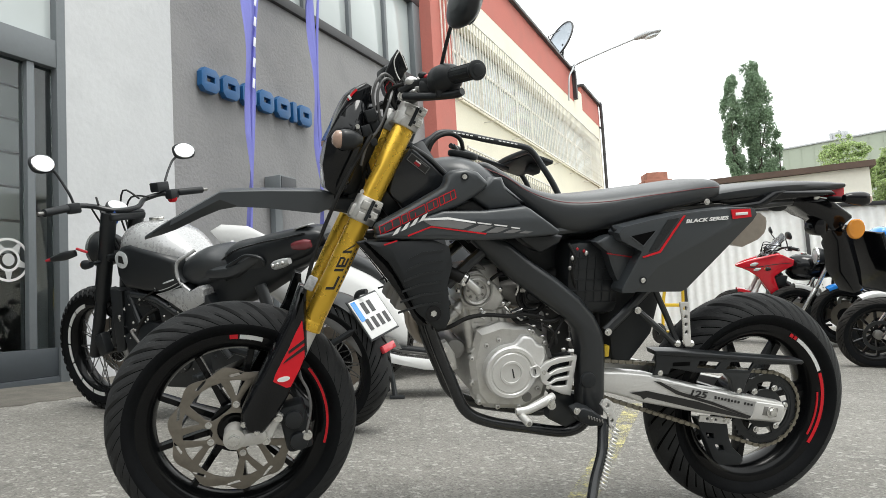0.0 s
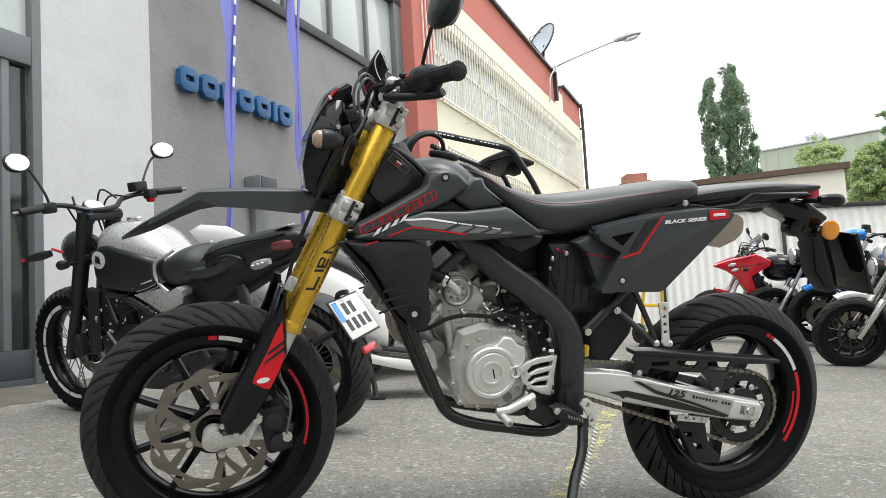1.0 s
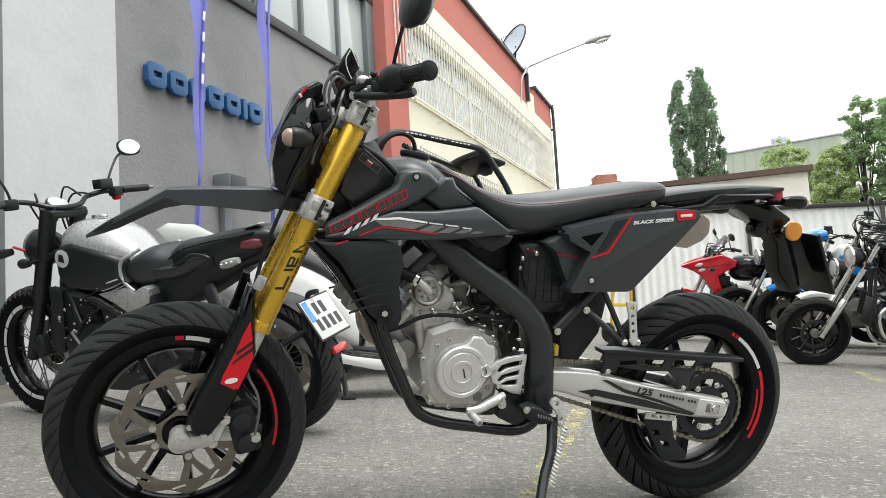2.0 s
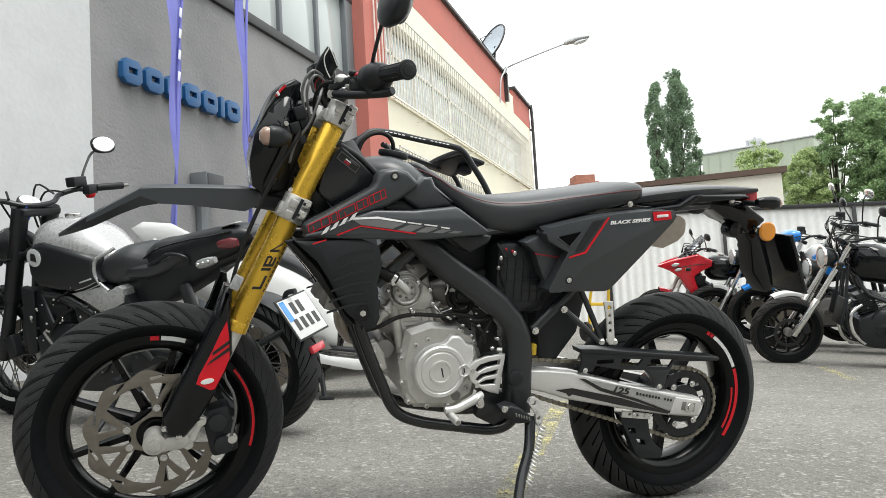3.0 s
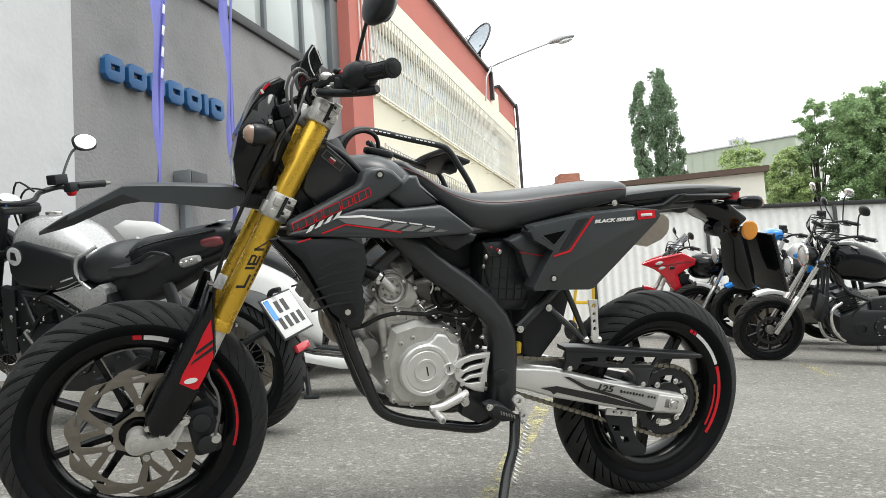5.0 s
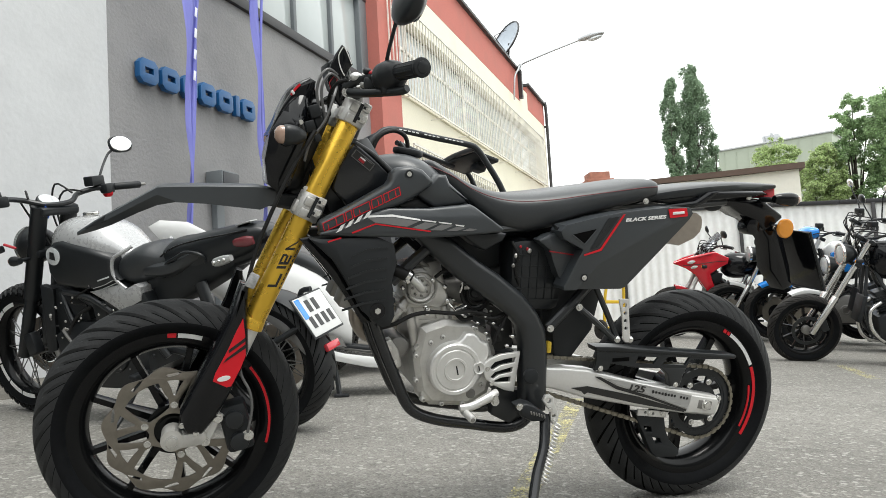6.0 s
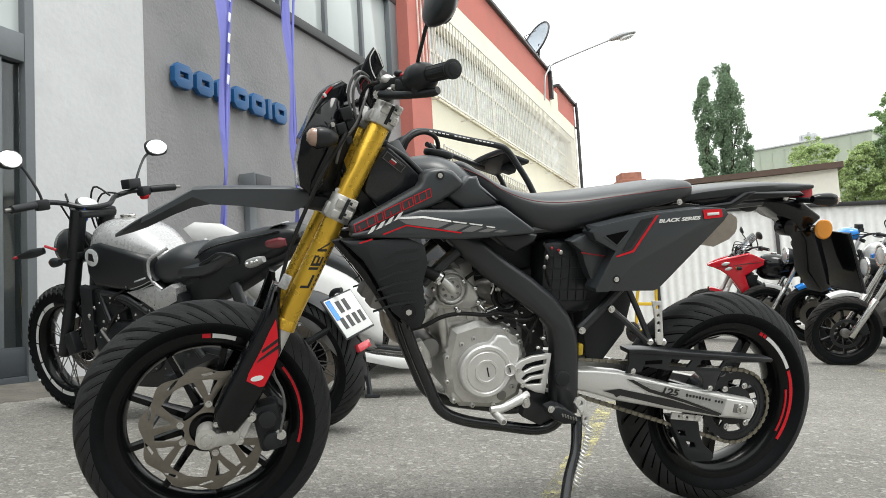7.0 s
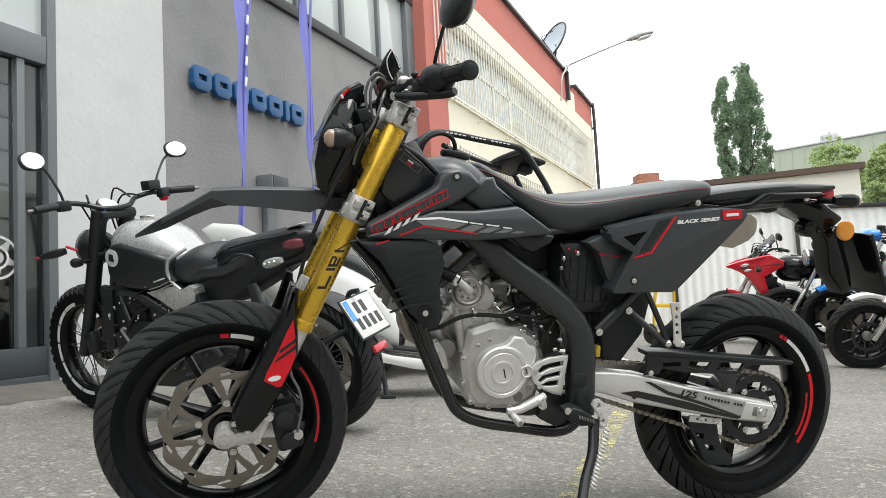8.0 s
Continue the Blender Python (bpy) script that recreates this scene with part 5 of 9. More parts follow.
    # cables looping ahead of the bar
    for q in ([(1.088, 0.08, 1.00), (1.101, 0.08, 1.059), (1.104, 0.08, 1.085), (1.096, 0.08, 1.115), (1.077, 0.075, 1.133), (1.05, 0.06, 1.12)], [(1.082, 0.08, 1.02), (1.092, 0.08, 1.064), (1.091, 0.08, 1.098), (1.073, 0.075, 1.123), (1.045, 0.06, 1.11)],
              [(1.055, 0.06, 1.10), (1.066, 0.085, 1.07), (1.086, 0.095, 1.013), (1.115, 0.09, 0.968), (1.128, 0.09, 0.92)]):
        P("brake_line", tube(B(), q, 0.0034, 8), HOSE_GREY, bar, steer=True)
    for y, dx in ((0.06, 0.012), (-0.02, 0.01)):
        P("cable", tube(B(), [(1.02, y, 1.08), (1.075 + dx, y, 1.06), (1.105 + dx, y - 0.005, 1.0), (1.11, y - 0.01, 0.93), (1.075, y * 0.7, 0.86), (1.03, y * 0.5, 0.83)], 0.005, 8), HOSE, bar, steer=True)
    P("bar_riser", box(B(), (1.01, 0, 1.058), (0.045, 0.12, 0.026), (0, -10, 0), 0.008), ALU_DARK, bar, steer=True)
    P("master_clamp", box(B(), (1.0, 0.125, 1.115), (0.026, 0.022, 0.024), (0, 12, 0), 0.006), ALU, bar, steer=True)
    P("switch_lug", box(B(), (0.985, 0.18, 1.128), (0.02, 0.05, 0.016), (0, 0, -10), 0.004), BLACK_MATT, bar, steer=True)
    P("cable", tube(B(), [(1.11, 0.12, 0.99), (1.16, 0.13, 0.90), (1.195, 0.13, 0.82), (1.228, 0.13, 0.73), (1.250, 0.13, 0.64), (1.252, 0.125, 0.61)], 0.0045, 8), HOSE, bar, steer=True)

    # dash, headlight mask and beak
    dash = P("dashboard", turned(box(B(), (0, 0, 0), (0.035, 0.115, 0.075), bev=0.014), pose(1.052, 0, 1.125, 0, 20, 0)), BLACK_MATT, label="small black instrument pod", steer=True)
    P("dash_screen", turned(box(B(), (0, 0, 0), (0.004, 0.1, 0.055), bev=0.001), pose(1.034, 0, 1.141, 0, 20, 0)), GREY_DECAL, dash, steer=True)
    P("dash_wing", panel([(1.047, 1.193), (1.060, 1.172), (1.072, 1.145), (1.077, 1.110), (1.067, 1.085), (1.056, 1.062), (1.041, 1.047), (1.043, 1.078), (1.036, 1.117), (1.029, 1.138), (1.020, 1.150), (1.031, 1.178)], 0.050, 0.066, 0.004, 0.004), BLACK_GLOSS, dash, angle=60, steer=True)
    P("dash_rim", tube(B(), [(1.045, 0.067, 1.187), (1.055, 0.067, 1.165), (1.050, 0.068, 1.14), (1.040, 0.068, 1.122)], 0.0015, 6), ALU, dash, steer=True)
    P("dash_rim", tube(B(), [(1.044, 0.067, 1.190), (1.034, 0.067, 1.172), (1.024, 0.067, 1.150)], 0.0013, 6), ALU, dash, steer=True)
    P("dash_glass", turned(cyl(B(), (0, 0, 0), (0.004, 0, 0), 0.030, n=24), pose(1.026, 0.02, 1.148, 0, 20, 0)), CLEAR_LENS, dash, steer=True)
    P("dash_stripe", tube(B(), [(1.064, 0.0672, 1.119), (1.056, 0.0672, 1.113), (1.060, 0.0672, 1.095), (1.070, 0.0672, 1.087), (1.074, 0.0672, 1.104), (1.064, 0.0672, 1.119)], 0.0011, 6, 1), RED_DIM, dash, steer=True)
    bm = body(B(), [(0, -0.09, 0.09, 0.07), (0.03, -0.115, 0.12, 0.105), (0.055, -0.11, 0.11, 0.10), (0.075, -0.09, 0.08, 0.07), (0.082, -0.05, 0.04, 0.03)], 24, 3.2)
    for v in bm.verts:
        v.co.y *= 1.0 - 0.55 * max(0, v.co.z) / 0.12
    mask = P("headlight_mask", turned(bm, pose(1.115, 0, 0.985, 0, -17, 0)), BLACK_GLOSS, label="gloss black headlight mask with red edges", steer=True)
    P("screen", plate(B(), [(1.208, 0.975), (1.178, 1.042), (1.146, 1.09), (1.116, 1.110), (1.104, 1.104), (1.112, 1.045), (1.15, 0.99)], -0.060, 0.060, 0.006, 0.004, both=True), BLACK_GLOSS, mask, "smoked flyscreen", steer=True)
    P("mask_stripe", tube(B(), [(1.160, 0.066, 1.068), (1.150, 0.066, 1.083), (1.140, 0.065, 1.094)], 0.0032, 6, flat=0.5), RED, mask, steer=True)
    P("screen_edge", tube(B(), [(1.207, 0.066, 0.978), (1.176, 0.066, 1.046), (1.146, 0.066, 1.093), (1.118, 0.066, 1.111)], 0.0012, 6), GREY_DECAL, mask, steer=True)
    P("mask_stripe", tube(B(), [(1.208, 0.090, 0.955), (1.19, 0.098, 0.972), (1.175, 0.10, 0.992), (1.165, 0.1, 1.008)], 0.004, 6, flat=0.4), RED, mask, steer=True)
    P("mask_badge", turned(box(B(), (0, 0, 0), (0.006, 0.004, 0.010), bev=0.001), pose(1.156, 0.0675, 1.074, 0, 34, 0)), WHITE_DECAL, mask, steer=True)
    P("headlight_lens", turned(body(B(), [(0, -0.07, 0.07, 0.075), (0.012, -0.065, 0.065, 0.068), (0.02, -0.03, 0.03, 0.03)], 22, 3), pose(1.188, 0, 0.93, 0, -8, 0)), CLEAR_LENS, mask, "clear headlight lens", steer=True)
    def shell(rows, n=22):
        rings = []
        for z, xf, xb, w in rows:
            c, h = (xf + xb) / 2, (xf - xb) / 2
            rings.append([(c + h * math.copysign(abs(math.cos(2 * math.pi * k / n)) ** 0.75, math.cos(2 * math.pi * k / n)), w * math.copysign(abs(math.sin(2 * math.pi * k / n)) ** 0.75, math.sin(2 * math.pi * k / n)), z) for k in range(n)])
        return loft(B(), rings)
    P("mask_lower", shell([(0.842, 1.178, 1.13, 0.04), (0.86, 1.193, 1.118, 0.065), (0.89, 1.203, 1.112, 0.08), (0.94, 1.207, 1.11, 0.088), (0.975, 1.198, 1.112, 0.086), (1.01, 1.172, 1.115, 0.07)]), BLACK_SATIN, mask, steer=True, angle=50)
    P("headlight_glass", shell([(0.862, 1.192, 1.15, 0.05), (0.88, 1.207, 1.15, 0.066), (0.92, 1.213, 1.15, 0.074), (0.955, 1.208, 1.15, 0.07), (0.968, 1.20, 1.15, 0.06)]), CLEAR_LENS, mask, "clear headlight glass", steer=True, angle=50)
    P("mask_side", plate(B(), [(1.208, 0.865), (1.216, 0.918), (1.207, 0.977), (1.178, 1.03), (1.135, 1.02), (1.122, 0.985), (1.145, 0.90), (1.16, 0.865), (1.185, 0.848)], 0.06, 0.092, 0.02, 0.014), BLACK_GLOSS, mask, steer=True)
    for s in (1, -1):
        ind = P("front_indicator", turned(body(B(), [(-0.035, -0.012, 0.012, 0.012), (-0.01, -0.026, 0.026, 0.026), (0.018, -0.030, 0.030, 0.030), (0.03, -0.026, 0.026, 0.026)], 18), pose(1.160, 0.135 * s, 0.975, 0, 0, 6 * s) @ Matrix.Scale(0.78, 4)), BLACK_SATIN, label="black pod indicator with amber lens", steer=True)
        P("indicator_lens", turned(body(B(), [(0, -0.026, 0.026, 0.026), (0.012, -0.024, 0.024, 0.024), (0.022, -0.012, 0.012, 0.012)], 18), pose(1.183, 0.138 * s, 0.975, 0, 0, 6 * s) @ Matrix.Scale(0.78, 4)), AMBER_PALE, ind, steer=True)
        P("indicator_stalk", cyl(B(), (1.14, 0.07 * s, 0.975), (1.14, 0.12 * s, 0.983), 0.008), BLACK_SATIN, ind, steer=True)
    P("mask_inner", panel([(1.165, 0.845), (1.128, 0.872), (1.104, 0.930), (1.080, 0.991), (1.066, 1.030), (1.090, 1.046), (1.128, 1.010), (1.150, 0.920)], 0.0, 0.062, 0.008, 0.008), BLACK_MATT, mask, angle=60, steer=True)
    P("mask_bracket", plate(B(), [(1.150, 0.84), (1.155, 0.90), (1.140, 1.0), (1.122, 1.03), (1.108, 1.015), (1.102, 0.97), (1.108, 0.91), (1.115, 0.84)], 0.040, 0.048, 0.004, 0.002), BLACK_MATT, mask, steer=True)
    for c in ((1.140, 0.098, 1.007), (1.135, 0.098, 0.977), (1.125, 0.105, 0.86)):
        P("mask_bolt", bolt(B(), c, 0.0042, 0.008), CHROME, mask, steer=True)
    for c, r in (((1.108, 0.085, 1.035), 0.016), ((1.095, 0.08, 1.01), 0.013), ((1.118, 0.09, 1.0), 0.014), ((1.10, 0.09, 0.975), 0.010)):
        P("wiring_plug", box(B(), c, (r * 1.6, r, r * 1.8), (0, 20, 0), 0.003), BLACK_MATT, mask, steer=True)
    # beak
    st = ((1.603, 0.730, 0.737, 0.012, 0.5), (1.565, 0.744, 0.766, 0.042, 0.62), (1.532, 0.758, 0.787, 0.056, 0.66), (1.478, 0.788, 0.8216, 0.076, 0.72), (1.438, 0.807, 0.8475, 0.085, 0.82), (1.402, 0.816, 0.8510, 0.088, 1.0), (1.337, 0.815, 0.8545, 0.088, 1.0), (1.222, 0.806, 0.8580, 0.084, 1.0), (1.185, 0.822, 0.852, 0.066, 1.0))
    bm = B()
    rings = []
    for x, z0, z1, w, tuck in st:
        h = z1 - z0
        half = [(w * tuck, z0), (w, z0 + h * (0.58 if tuck < 1 else 0.08)), (w * 0.97, z1 - 0.0015), (w * 0.90, z1 + 0.001)]
        inner = [(w * tuck * 0.94, z0), (w * 0.85, z0 + h * 0.55), (w * 0.35, z1 - 0.006)]
        rings.append([(x, -y, z) for y, z in half] + [(x, 0, z1 + h * 0.05)] + [(x, y, z) for y, z in reversed(half)] + [(x, y, z) for y, z in inner] + [(x, -y, z) for y, z in reversed(inner)])
    loft(bm, rings)
    fender = P("front_fender", bm, GREY_PANEL, label="grey-black pointed front mudguard", angle=28, steer=True)
    # the mudguard's rear end, in plain black
    P("fender_rear_end", body(B(), [(1.22, 0.815, 0.852, 0.070), (1.15, 0.805, 0.848, 0.062), (1.09, 0.80, 0.84, 0.050)], 18, 4), BLACK_MATT, fender, steer=True)
    # black plate under the mudguard: the underside's shadow as colour
    P("fender_under_shade", plate(B(), [(1.585, 0.748), (1.52, 0.797), (1.44, 0.828), (1.22, 0.835), (1.10, 0.81), (1.10, 0.795), (1.22, 0.822), (1.43, 0.818), (1.50, 0.785)], -0.05, 0.05, 0), BLACK_MATT, fender, steer=True)

    # frame
    spar = [(0.835, 0.775), (0.770, 0.751), (0.706, 0.703), (0.646, 0.667), (0.584, 0.621), (0.541, 0.574), (0.516, 0.530), (0.507, 0.480), (0.503, 0.400), (0.500, 0.320), (0.560, 0.310), (0.568, 0.402), (0.573, 0.490), (0.586, 0.538), (0.620, 0.570), (0.681, 0.611), (0.756, 0.661), (0.814, 0.710), (0.865, 0.755)]
    frame_ = P("frame", panel(spar, 0.095, 0.147, 0.016, 0.012), BLACK_FRAME, label="black steel perimeter frame", angle=60)
    P("spar", panel(spar, -0.095, -0.147, 0.016, 0.012), BLACK_FRAME, frame_, angle=60)
    for s in (1, -1):
        P("top_tube", tube(B(), [(1.0, 0.035 * s, 0.965), (0.93, 0.075 * s, 0.86), (0.84, 0.110 * s, 0.77)], 0.036, 14, 5, flat=0.55, up=(0, 1, 0)), BLACK_FRAME, frame_)
    P("head_tube", cyl(B(), (1.078, 0, 0.80), (1.008, 0, 0.985), 0.034, n=24, bev=0.003), BLACK_FRAME, frame_)
    for s in (1, -1):
        P("head_gusset", plate(B(), [(1.05, 0.80), (1.09, 0.845), (1.025, 0.965), (0.99, 0.965), (0.95, 0.92), (0.985, 0.83)], 0.03 * s, 0.062 * s, 0.01, 0.006), BLACK_SATIN, frame_)
        P("cradle_tube", tube(B(), [(1.0, 0.05 * s, 0.72), (0.965, 0.072 * s, 0.60), (0.93, 0.082 * s, 0.50), (0.885, 0.082 * s, 0.40), (0.845, 0.08 * s, 0.325), (0.78, 0.08 * s, 0.293), (0.68, 0.08 * s, 0.275), (0.59, 0.082 * s, 0.262), (0.545, 0.09 * s, 0.275), (0.52, 0.1 * s, 0.31)], 0.0145, 12), BLACK_FRAME_SHADED, frame_)
        P("brace", tube(B(), [(0.915, 0.11 * s, 0.645), (0.86, 0.115 * s, 0.70), (0.81, 0.115 * s, 0.745)], 0.014, 10, 3), BLACK_FRAME, frame_)
        P("subframe_tube", tube(B(), [(0.505, 0.13 * s, 0.535), (0.44, 0.13 * s, 0.60), (0.36, 0.12 * s, 0.68), (0.25, 0.105 * s, 0.78)], 0.013, 10, 3, flat=1.0), BLACK_FRAME, frame_)
        P("subframe_rail", tube(B(), [(0.70, 0.10 * s, 0.77), (0.5, 0.10 * s, 0.80), (0.2, 0.09 * s, 0.845), (-0.05, 0.06 * s, 0.875)], 0.011, 8, 3), BLACK_FRAME, frame_)
    for s in (1, -1):
        P("head_spar", panel([(1.025, 0.956), (1.011, 0.968), (0.994, 0.960), (0.952, 0.928), (0.915, 0.896), (0.906, 0.880), (0.929, 0.845), (0.971, 0.818), (1.015, 0.812), (1.060, 0.860), (1.052, 0.905)], 0.03 * s, 0.092 * s, 0.008, 0.006), BLACK_FRAME_SHADED, frame_, angle=60)
        P("spar_ridge", tube(B(), [(1.008, 0.084 * s, 0.968), (0.968, 0.086 * s, 0.946), (0.936, 0.090 * s, 0.920), (0.912, 0.093 * s, 0.896)], 0.006, 10, 4), BLACK_FRAME, frame_)
    # sticker on the head
    lab = P("frame_label", turned(box(B(), (0, 0, 0), (0.058, 0.0022, 0.021), bev=0.001), pose(0.990, 0.0930, 0.929, 0, -35, 0)), DARK_DECAL, frame_, "small black sticker with white border")
    for dx, dz, w, h, m in ((0, 0.0092, 0.055, 0.0012, GREY_DECAL), (0, -0.0092, 0.055, 0.0012, GREY_DECAL), (-0.027, 0, 0.0012, 0.0184, GREY_DECAL), (0.027, 0, 0.0012, 0.0184, GREY_DECAL), (0.002, -0.0035, 0.015, 0.006, RED_DIM), (0.002, 0.002, 0.015, 0.003, WHITE_DECAL), (-0.010, 0.006, 0.022, 0.0014, GREY_DECAL)):
        P("label_mark", turned(box(B(), (dx, 0.0018, dz), (w, 0.0012, h)), pose(0.990, 0.0930, 0.929, 0, -35, 0)), m, lab)
    for c in ((0.505, 0.14, 0.535), (0.43, 0.143, 0.59), (0.50, 0.165, 0.31)):
        P("frame_bolt", bolt(B(), c, 0.0068, 0.01), CHROME, frame_)
    P("frame_cap", cyl(B(), (0.553, 0.14, 0.415), (0.553, 0.154, 0.415), 0.020, n=22, bev=0.004), BLACK_MATT, frame_)

    # tank, shrouds and seat
    P("fuel_tank", body(B(), [(0.965, 0.86, 0.925, 0.05), (0.95, 0.83, 0.940, 0.075), (0.925, 0.81, 0.948, 0.092), (0.88, 0.79, 0.953, 0.108), (0.83, 0.78, 0.938, 0.112), (0.77, 0.77, 0.90, 0.10), (0.70, 0.76, 0.86, 0.085)], 24, 2.9), GREY_PANEL, label="satin anthracite fuel tank")
    P("breather_hose", tube(B(), [(0.962, 0.02, 0.930), (0.953, 0.02, 0.962), (0.943, 0.018, 0.985), (0.925, 0.016, 1.001), (0.899, 0.012, 1.008), (0.874, 0.008, 0.999), (0.863, 0.004, 0.978), (0.863, 0.0, 0.955)], 0.0055, 10, 4), HOSE)
    P("tank_cap", turned(cyl(B(), (0, 0, 0), (0, 0, 0.016), 0.038, n=28, bev=0.005), pose(0.862, 0, 0.950, 0, -8, 0)), BLACK_MATT, label="black filler cap with a breather hose")
    for s in (1, -1):
        def skew(p, s=s):
            # the radiator shrouds stand off further towards the front
            return (p.x, p.y + s * (0.06 * (p.x - 0.9) - 0.10 * max(0, p.z - 0.80)), p.z)
        def round_arm(x, z):
            # the shroud is rounded across its width, most at the shoulder
            mid = 0.772 + (1.09 - x) * 0.545
            return 2.6 * (z - mid) ** 2 + 0.10 * max(0, 0.90 - x) ** 2 * 4
        shroud = P("tank_shroud", panel([(1.096, 0.780), (1.090, 0.789), (1.018, 0.831), (0.945, 0.876), (0.938, 0.888), (0.936, 0.902), (0.922, 0.915), (0.892, 0.921), (0.865, 0.914), (0.841, 0.893), (0.839, 0.883), (0.869, 0.858), (0.908, 0.833), (0.987, 0.802), (1.046, 0.773), (1.086, 0.759), (1.092, 0.764)], 0.125 * s, 0.172 * s, 0.009, 0.009, bend=round_arm), GREY_PANEL, label="anthracite tank shroud with red outline marks", angle=60)
        P("shroud_bolt", bolt(B(), (0.897, 0.1715 * s, 0.902), 0.0042, 0.004 * s), CHROME, shroud)
        P("shroud_washer", cyl(B(), (0.897, 0.168 * s, 0.902), (0.897, 0.1725 * s, 0.902), 0.0095, n=22), BLACK_MATT, shroud)
        P("tank_flank", panel([(0.872, 0.858), (0.838, 0.887), (0.822, 0.905), (0.80, 0.905), (0.790, 0.885), (0.742, 0.849), (0.738, 0.842), (0.788, 0.833), (0.825, 0.827), (0.853, 0.843)], 0.095 * s, 0.146 * s, 0.008, 0.008), GREY_PANEL, label="anthracite tank side cover", angle=60)
        P("flank_gusset", panel([(0.91, 0.832), (0.864, 0.850), (0.820, 0.824), (0.84, 0.815), (0.90, 0.815)], 0.095 * s, 0.130 * s, 0.006, 0.005), BLACK_SATIN, angle=60)
        def fold(x, z):
            # the panel breaks along a line: its upper half leans in
            return 0.34 * max(0, z - (0.800 + 0.045 * (0.95 - x))) + 0.16 * max(0, 0.772 - z)
        side = P("side_panel", panel([(1.094, 0.757), (1.092, 0.764), (1.048, 0.776), (0.989, 0.806), (0.942, 0.823), (0.845, 0.826), (0.746, 0.839), (0.735, 0.834), (0.665, 0.788), (0.663, 0.782), (0.672, 0.776), (0.797, 0.762), (0.842, 0.759), (0.974, 0.757)], 0.125 * s, 0.182 * s, 0.005, 0.004, bend=fold), GREY_PANEL, label="anthracite side panel with white, grey and red stripes", angle=50)
        P("tank_skirt", panel([(0.760, 0.768), (0.664, 0.776), (0.645, 0.773), (0.652, 0.756), (0.700, 0.730), (0.727, 0.745)], 0.10 * s, 0.160 * s, 0.006, 0.006), BLACK_SATIN, angle=60)
        def stripe(o, m, y=0.1826, nm="panel_stripe", own=side, s=s, set_back=fold):
            # a decal that follows the panel under it
            bm = B()
            ring = [bm.verts.new((x, (y - set_back(x, z)) * s, z)) for x, z in o] if set_back else [bm.verts.new((x, y * s, z)) for x, z in o]
            f = bm.faces.new(ring)
            top = bmesh.ops.extrude_face_region(bm, geom=[f])["geom"]
            for v in top:
                if isinstance(v, bmesh.types.BMVert):
                    v.co.y += 0.0009 * s
            P(nm, bm, m, own)
        stripe([(0.992, 0.8045), (0.934, 0.8095), (0.870, 0.8015), (0.868, 0.7975), (0.934, 0.8045), (0.990, 0.8005)], WHITE_DECAL)
        for x0, z0, x1, z1 in ((0.866, 0.8005, 0.831, 0.7975), (0.826, 0.797, 0.793, 0.7945), (0.785, 0.792, 0.762, 0.790)):
            stripe([(x0, z0), (x1, z1), (x1 + 0.002, z1 - 0.003), (x0 - 0.002, z0 - 0.003)], WHITE_DECAL)
        stripe([(0.990, 0.799), (0.934, 0.8035), (0.872, 0.796), (0.900, 0.783), (0.972, 0.7895)], GREY_DECAL)
        for q in ([(0.858, 0.7945), (0.827, 0.792), (0.858, 0.777), (0.888, 0.781)], [(0.818, 0.791), (0.790, 0.789), (0.817, 0.777), (0.845, 0.777)], [(0.781, 0.7865), (0.758, 0.785), (0.780, 0.777), (0.804, 0.777)], [(0.749, 0.784), (0.730, 0.782), (0.744, 0.7775), (0.767, 0.7775)]):
            stripe(q, GREY_DECAL)
        stripe([(1.025, 0.7665), (0.972, 0.7885), (0.842, 0.7755), (0.844, 0.7725), (0.972, 0.7855), (1.023, 0.7635)], RED)
        # plain red outlined blocks in place of the maker's name
        o0, u = Vector((1.0835, 0, 0.7655)), Vector((-0.886, 0, 0.464))
        w = Vector((0.25, 0, 0.97))
        def block(a, ln, h, bars):
            q = [a, a + u * ln, a + u * ln + w * h, a + w * h]
            segs = [(q[i], q[(i + 1) % 4]) for i in range(4)] + [(a + u * ln * f, a + u * ln * f + w * h * e) for f, e in bars]
            for p0, p1 in segs:
                lw = 0.00085
                nn = Vector((-(p1 - p0).z, 0, (p1 - p0).x)).normalized() * lw
                e = (p1 - p0).normalized() * lw
                stripe([(v.x, v.z) for v in (p0 - nn - e, p1 - nn + e, p1 + nn + e, p0 + nn - e)], RED, 0.1727, "shroud_mark", shroud, set_back=round_arm)
        for off, ln, bars in ((0.0, 0.050, ((0.22, 0.6), (0.62, 1.0))), (0.055, 0.014, ()), (0.074, 0.040, ((0.35, 0.55),)), (0.119, 0.026, ((0.6, 0.7),)), (0.150, 0.040, ((0.28, 1.0), (0.72, 1.0)))):
            block(o0 + u * off, ln, 0.0185, bars)
        for k in range(4):
            a = Vector((1.060 - 0.0195 * k, 0, 0.7645 + 0.0105 * k))
            stripe([(a.x, a.z), (a.x - 0.012, a.z + 0.006), (a.x - 0.020, a.z + 0.022), (a.x - 0.010, a.z + 0.016)], WHITE_DECAL, 0.1842, "white_mark", set_back=None)
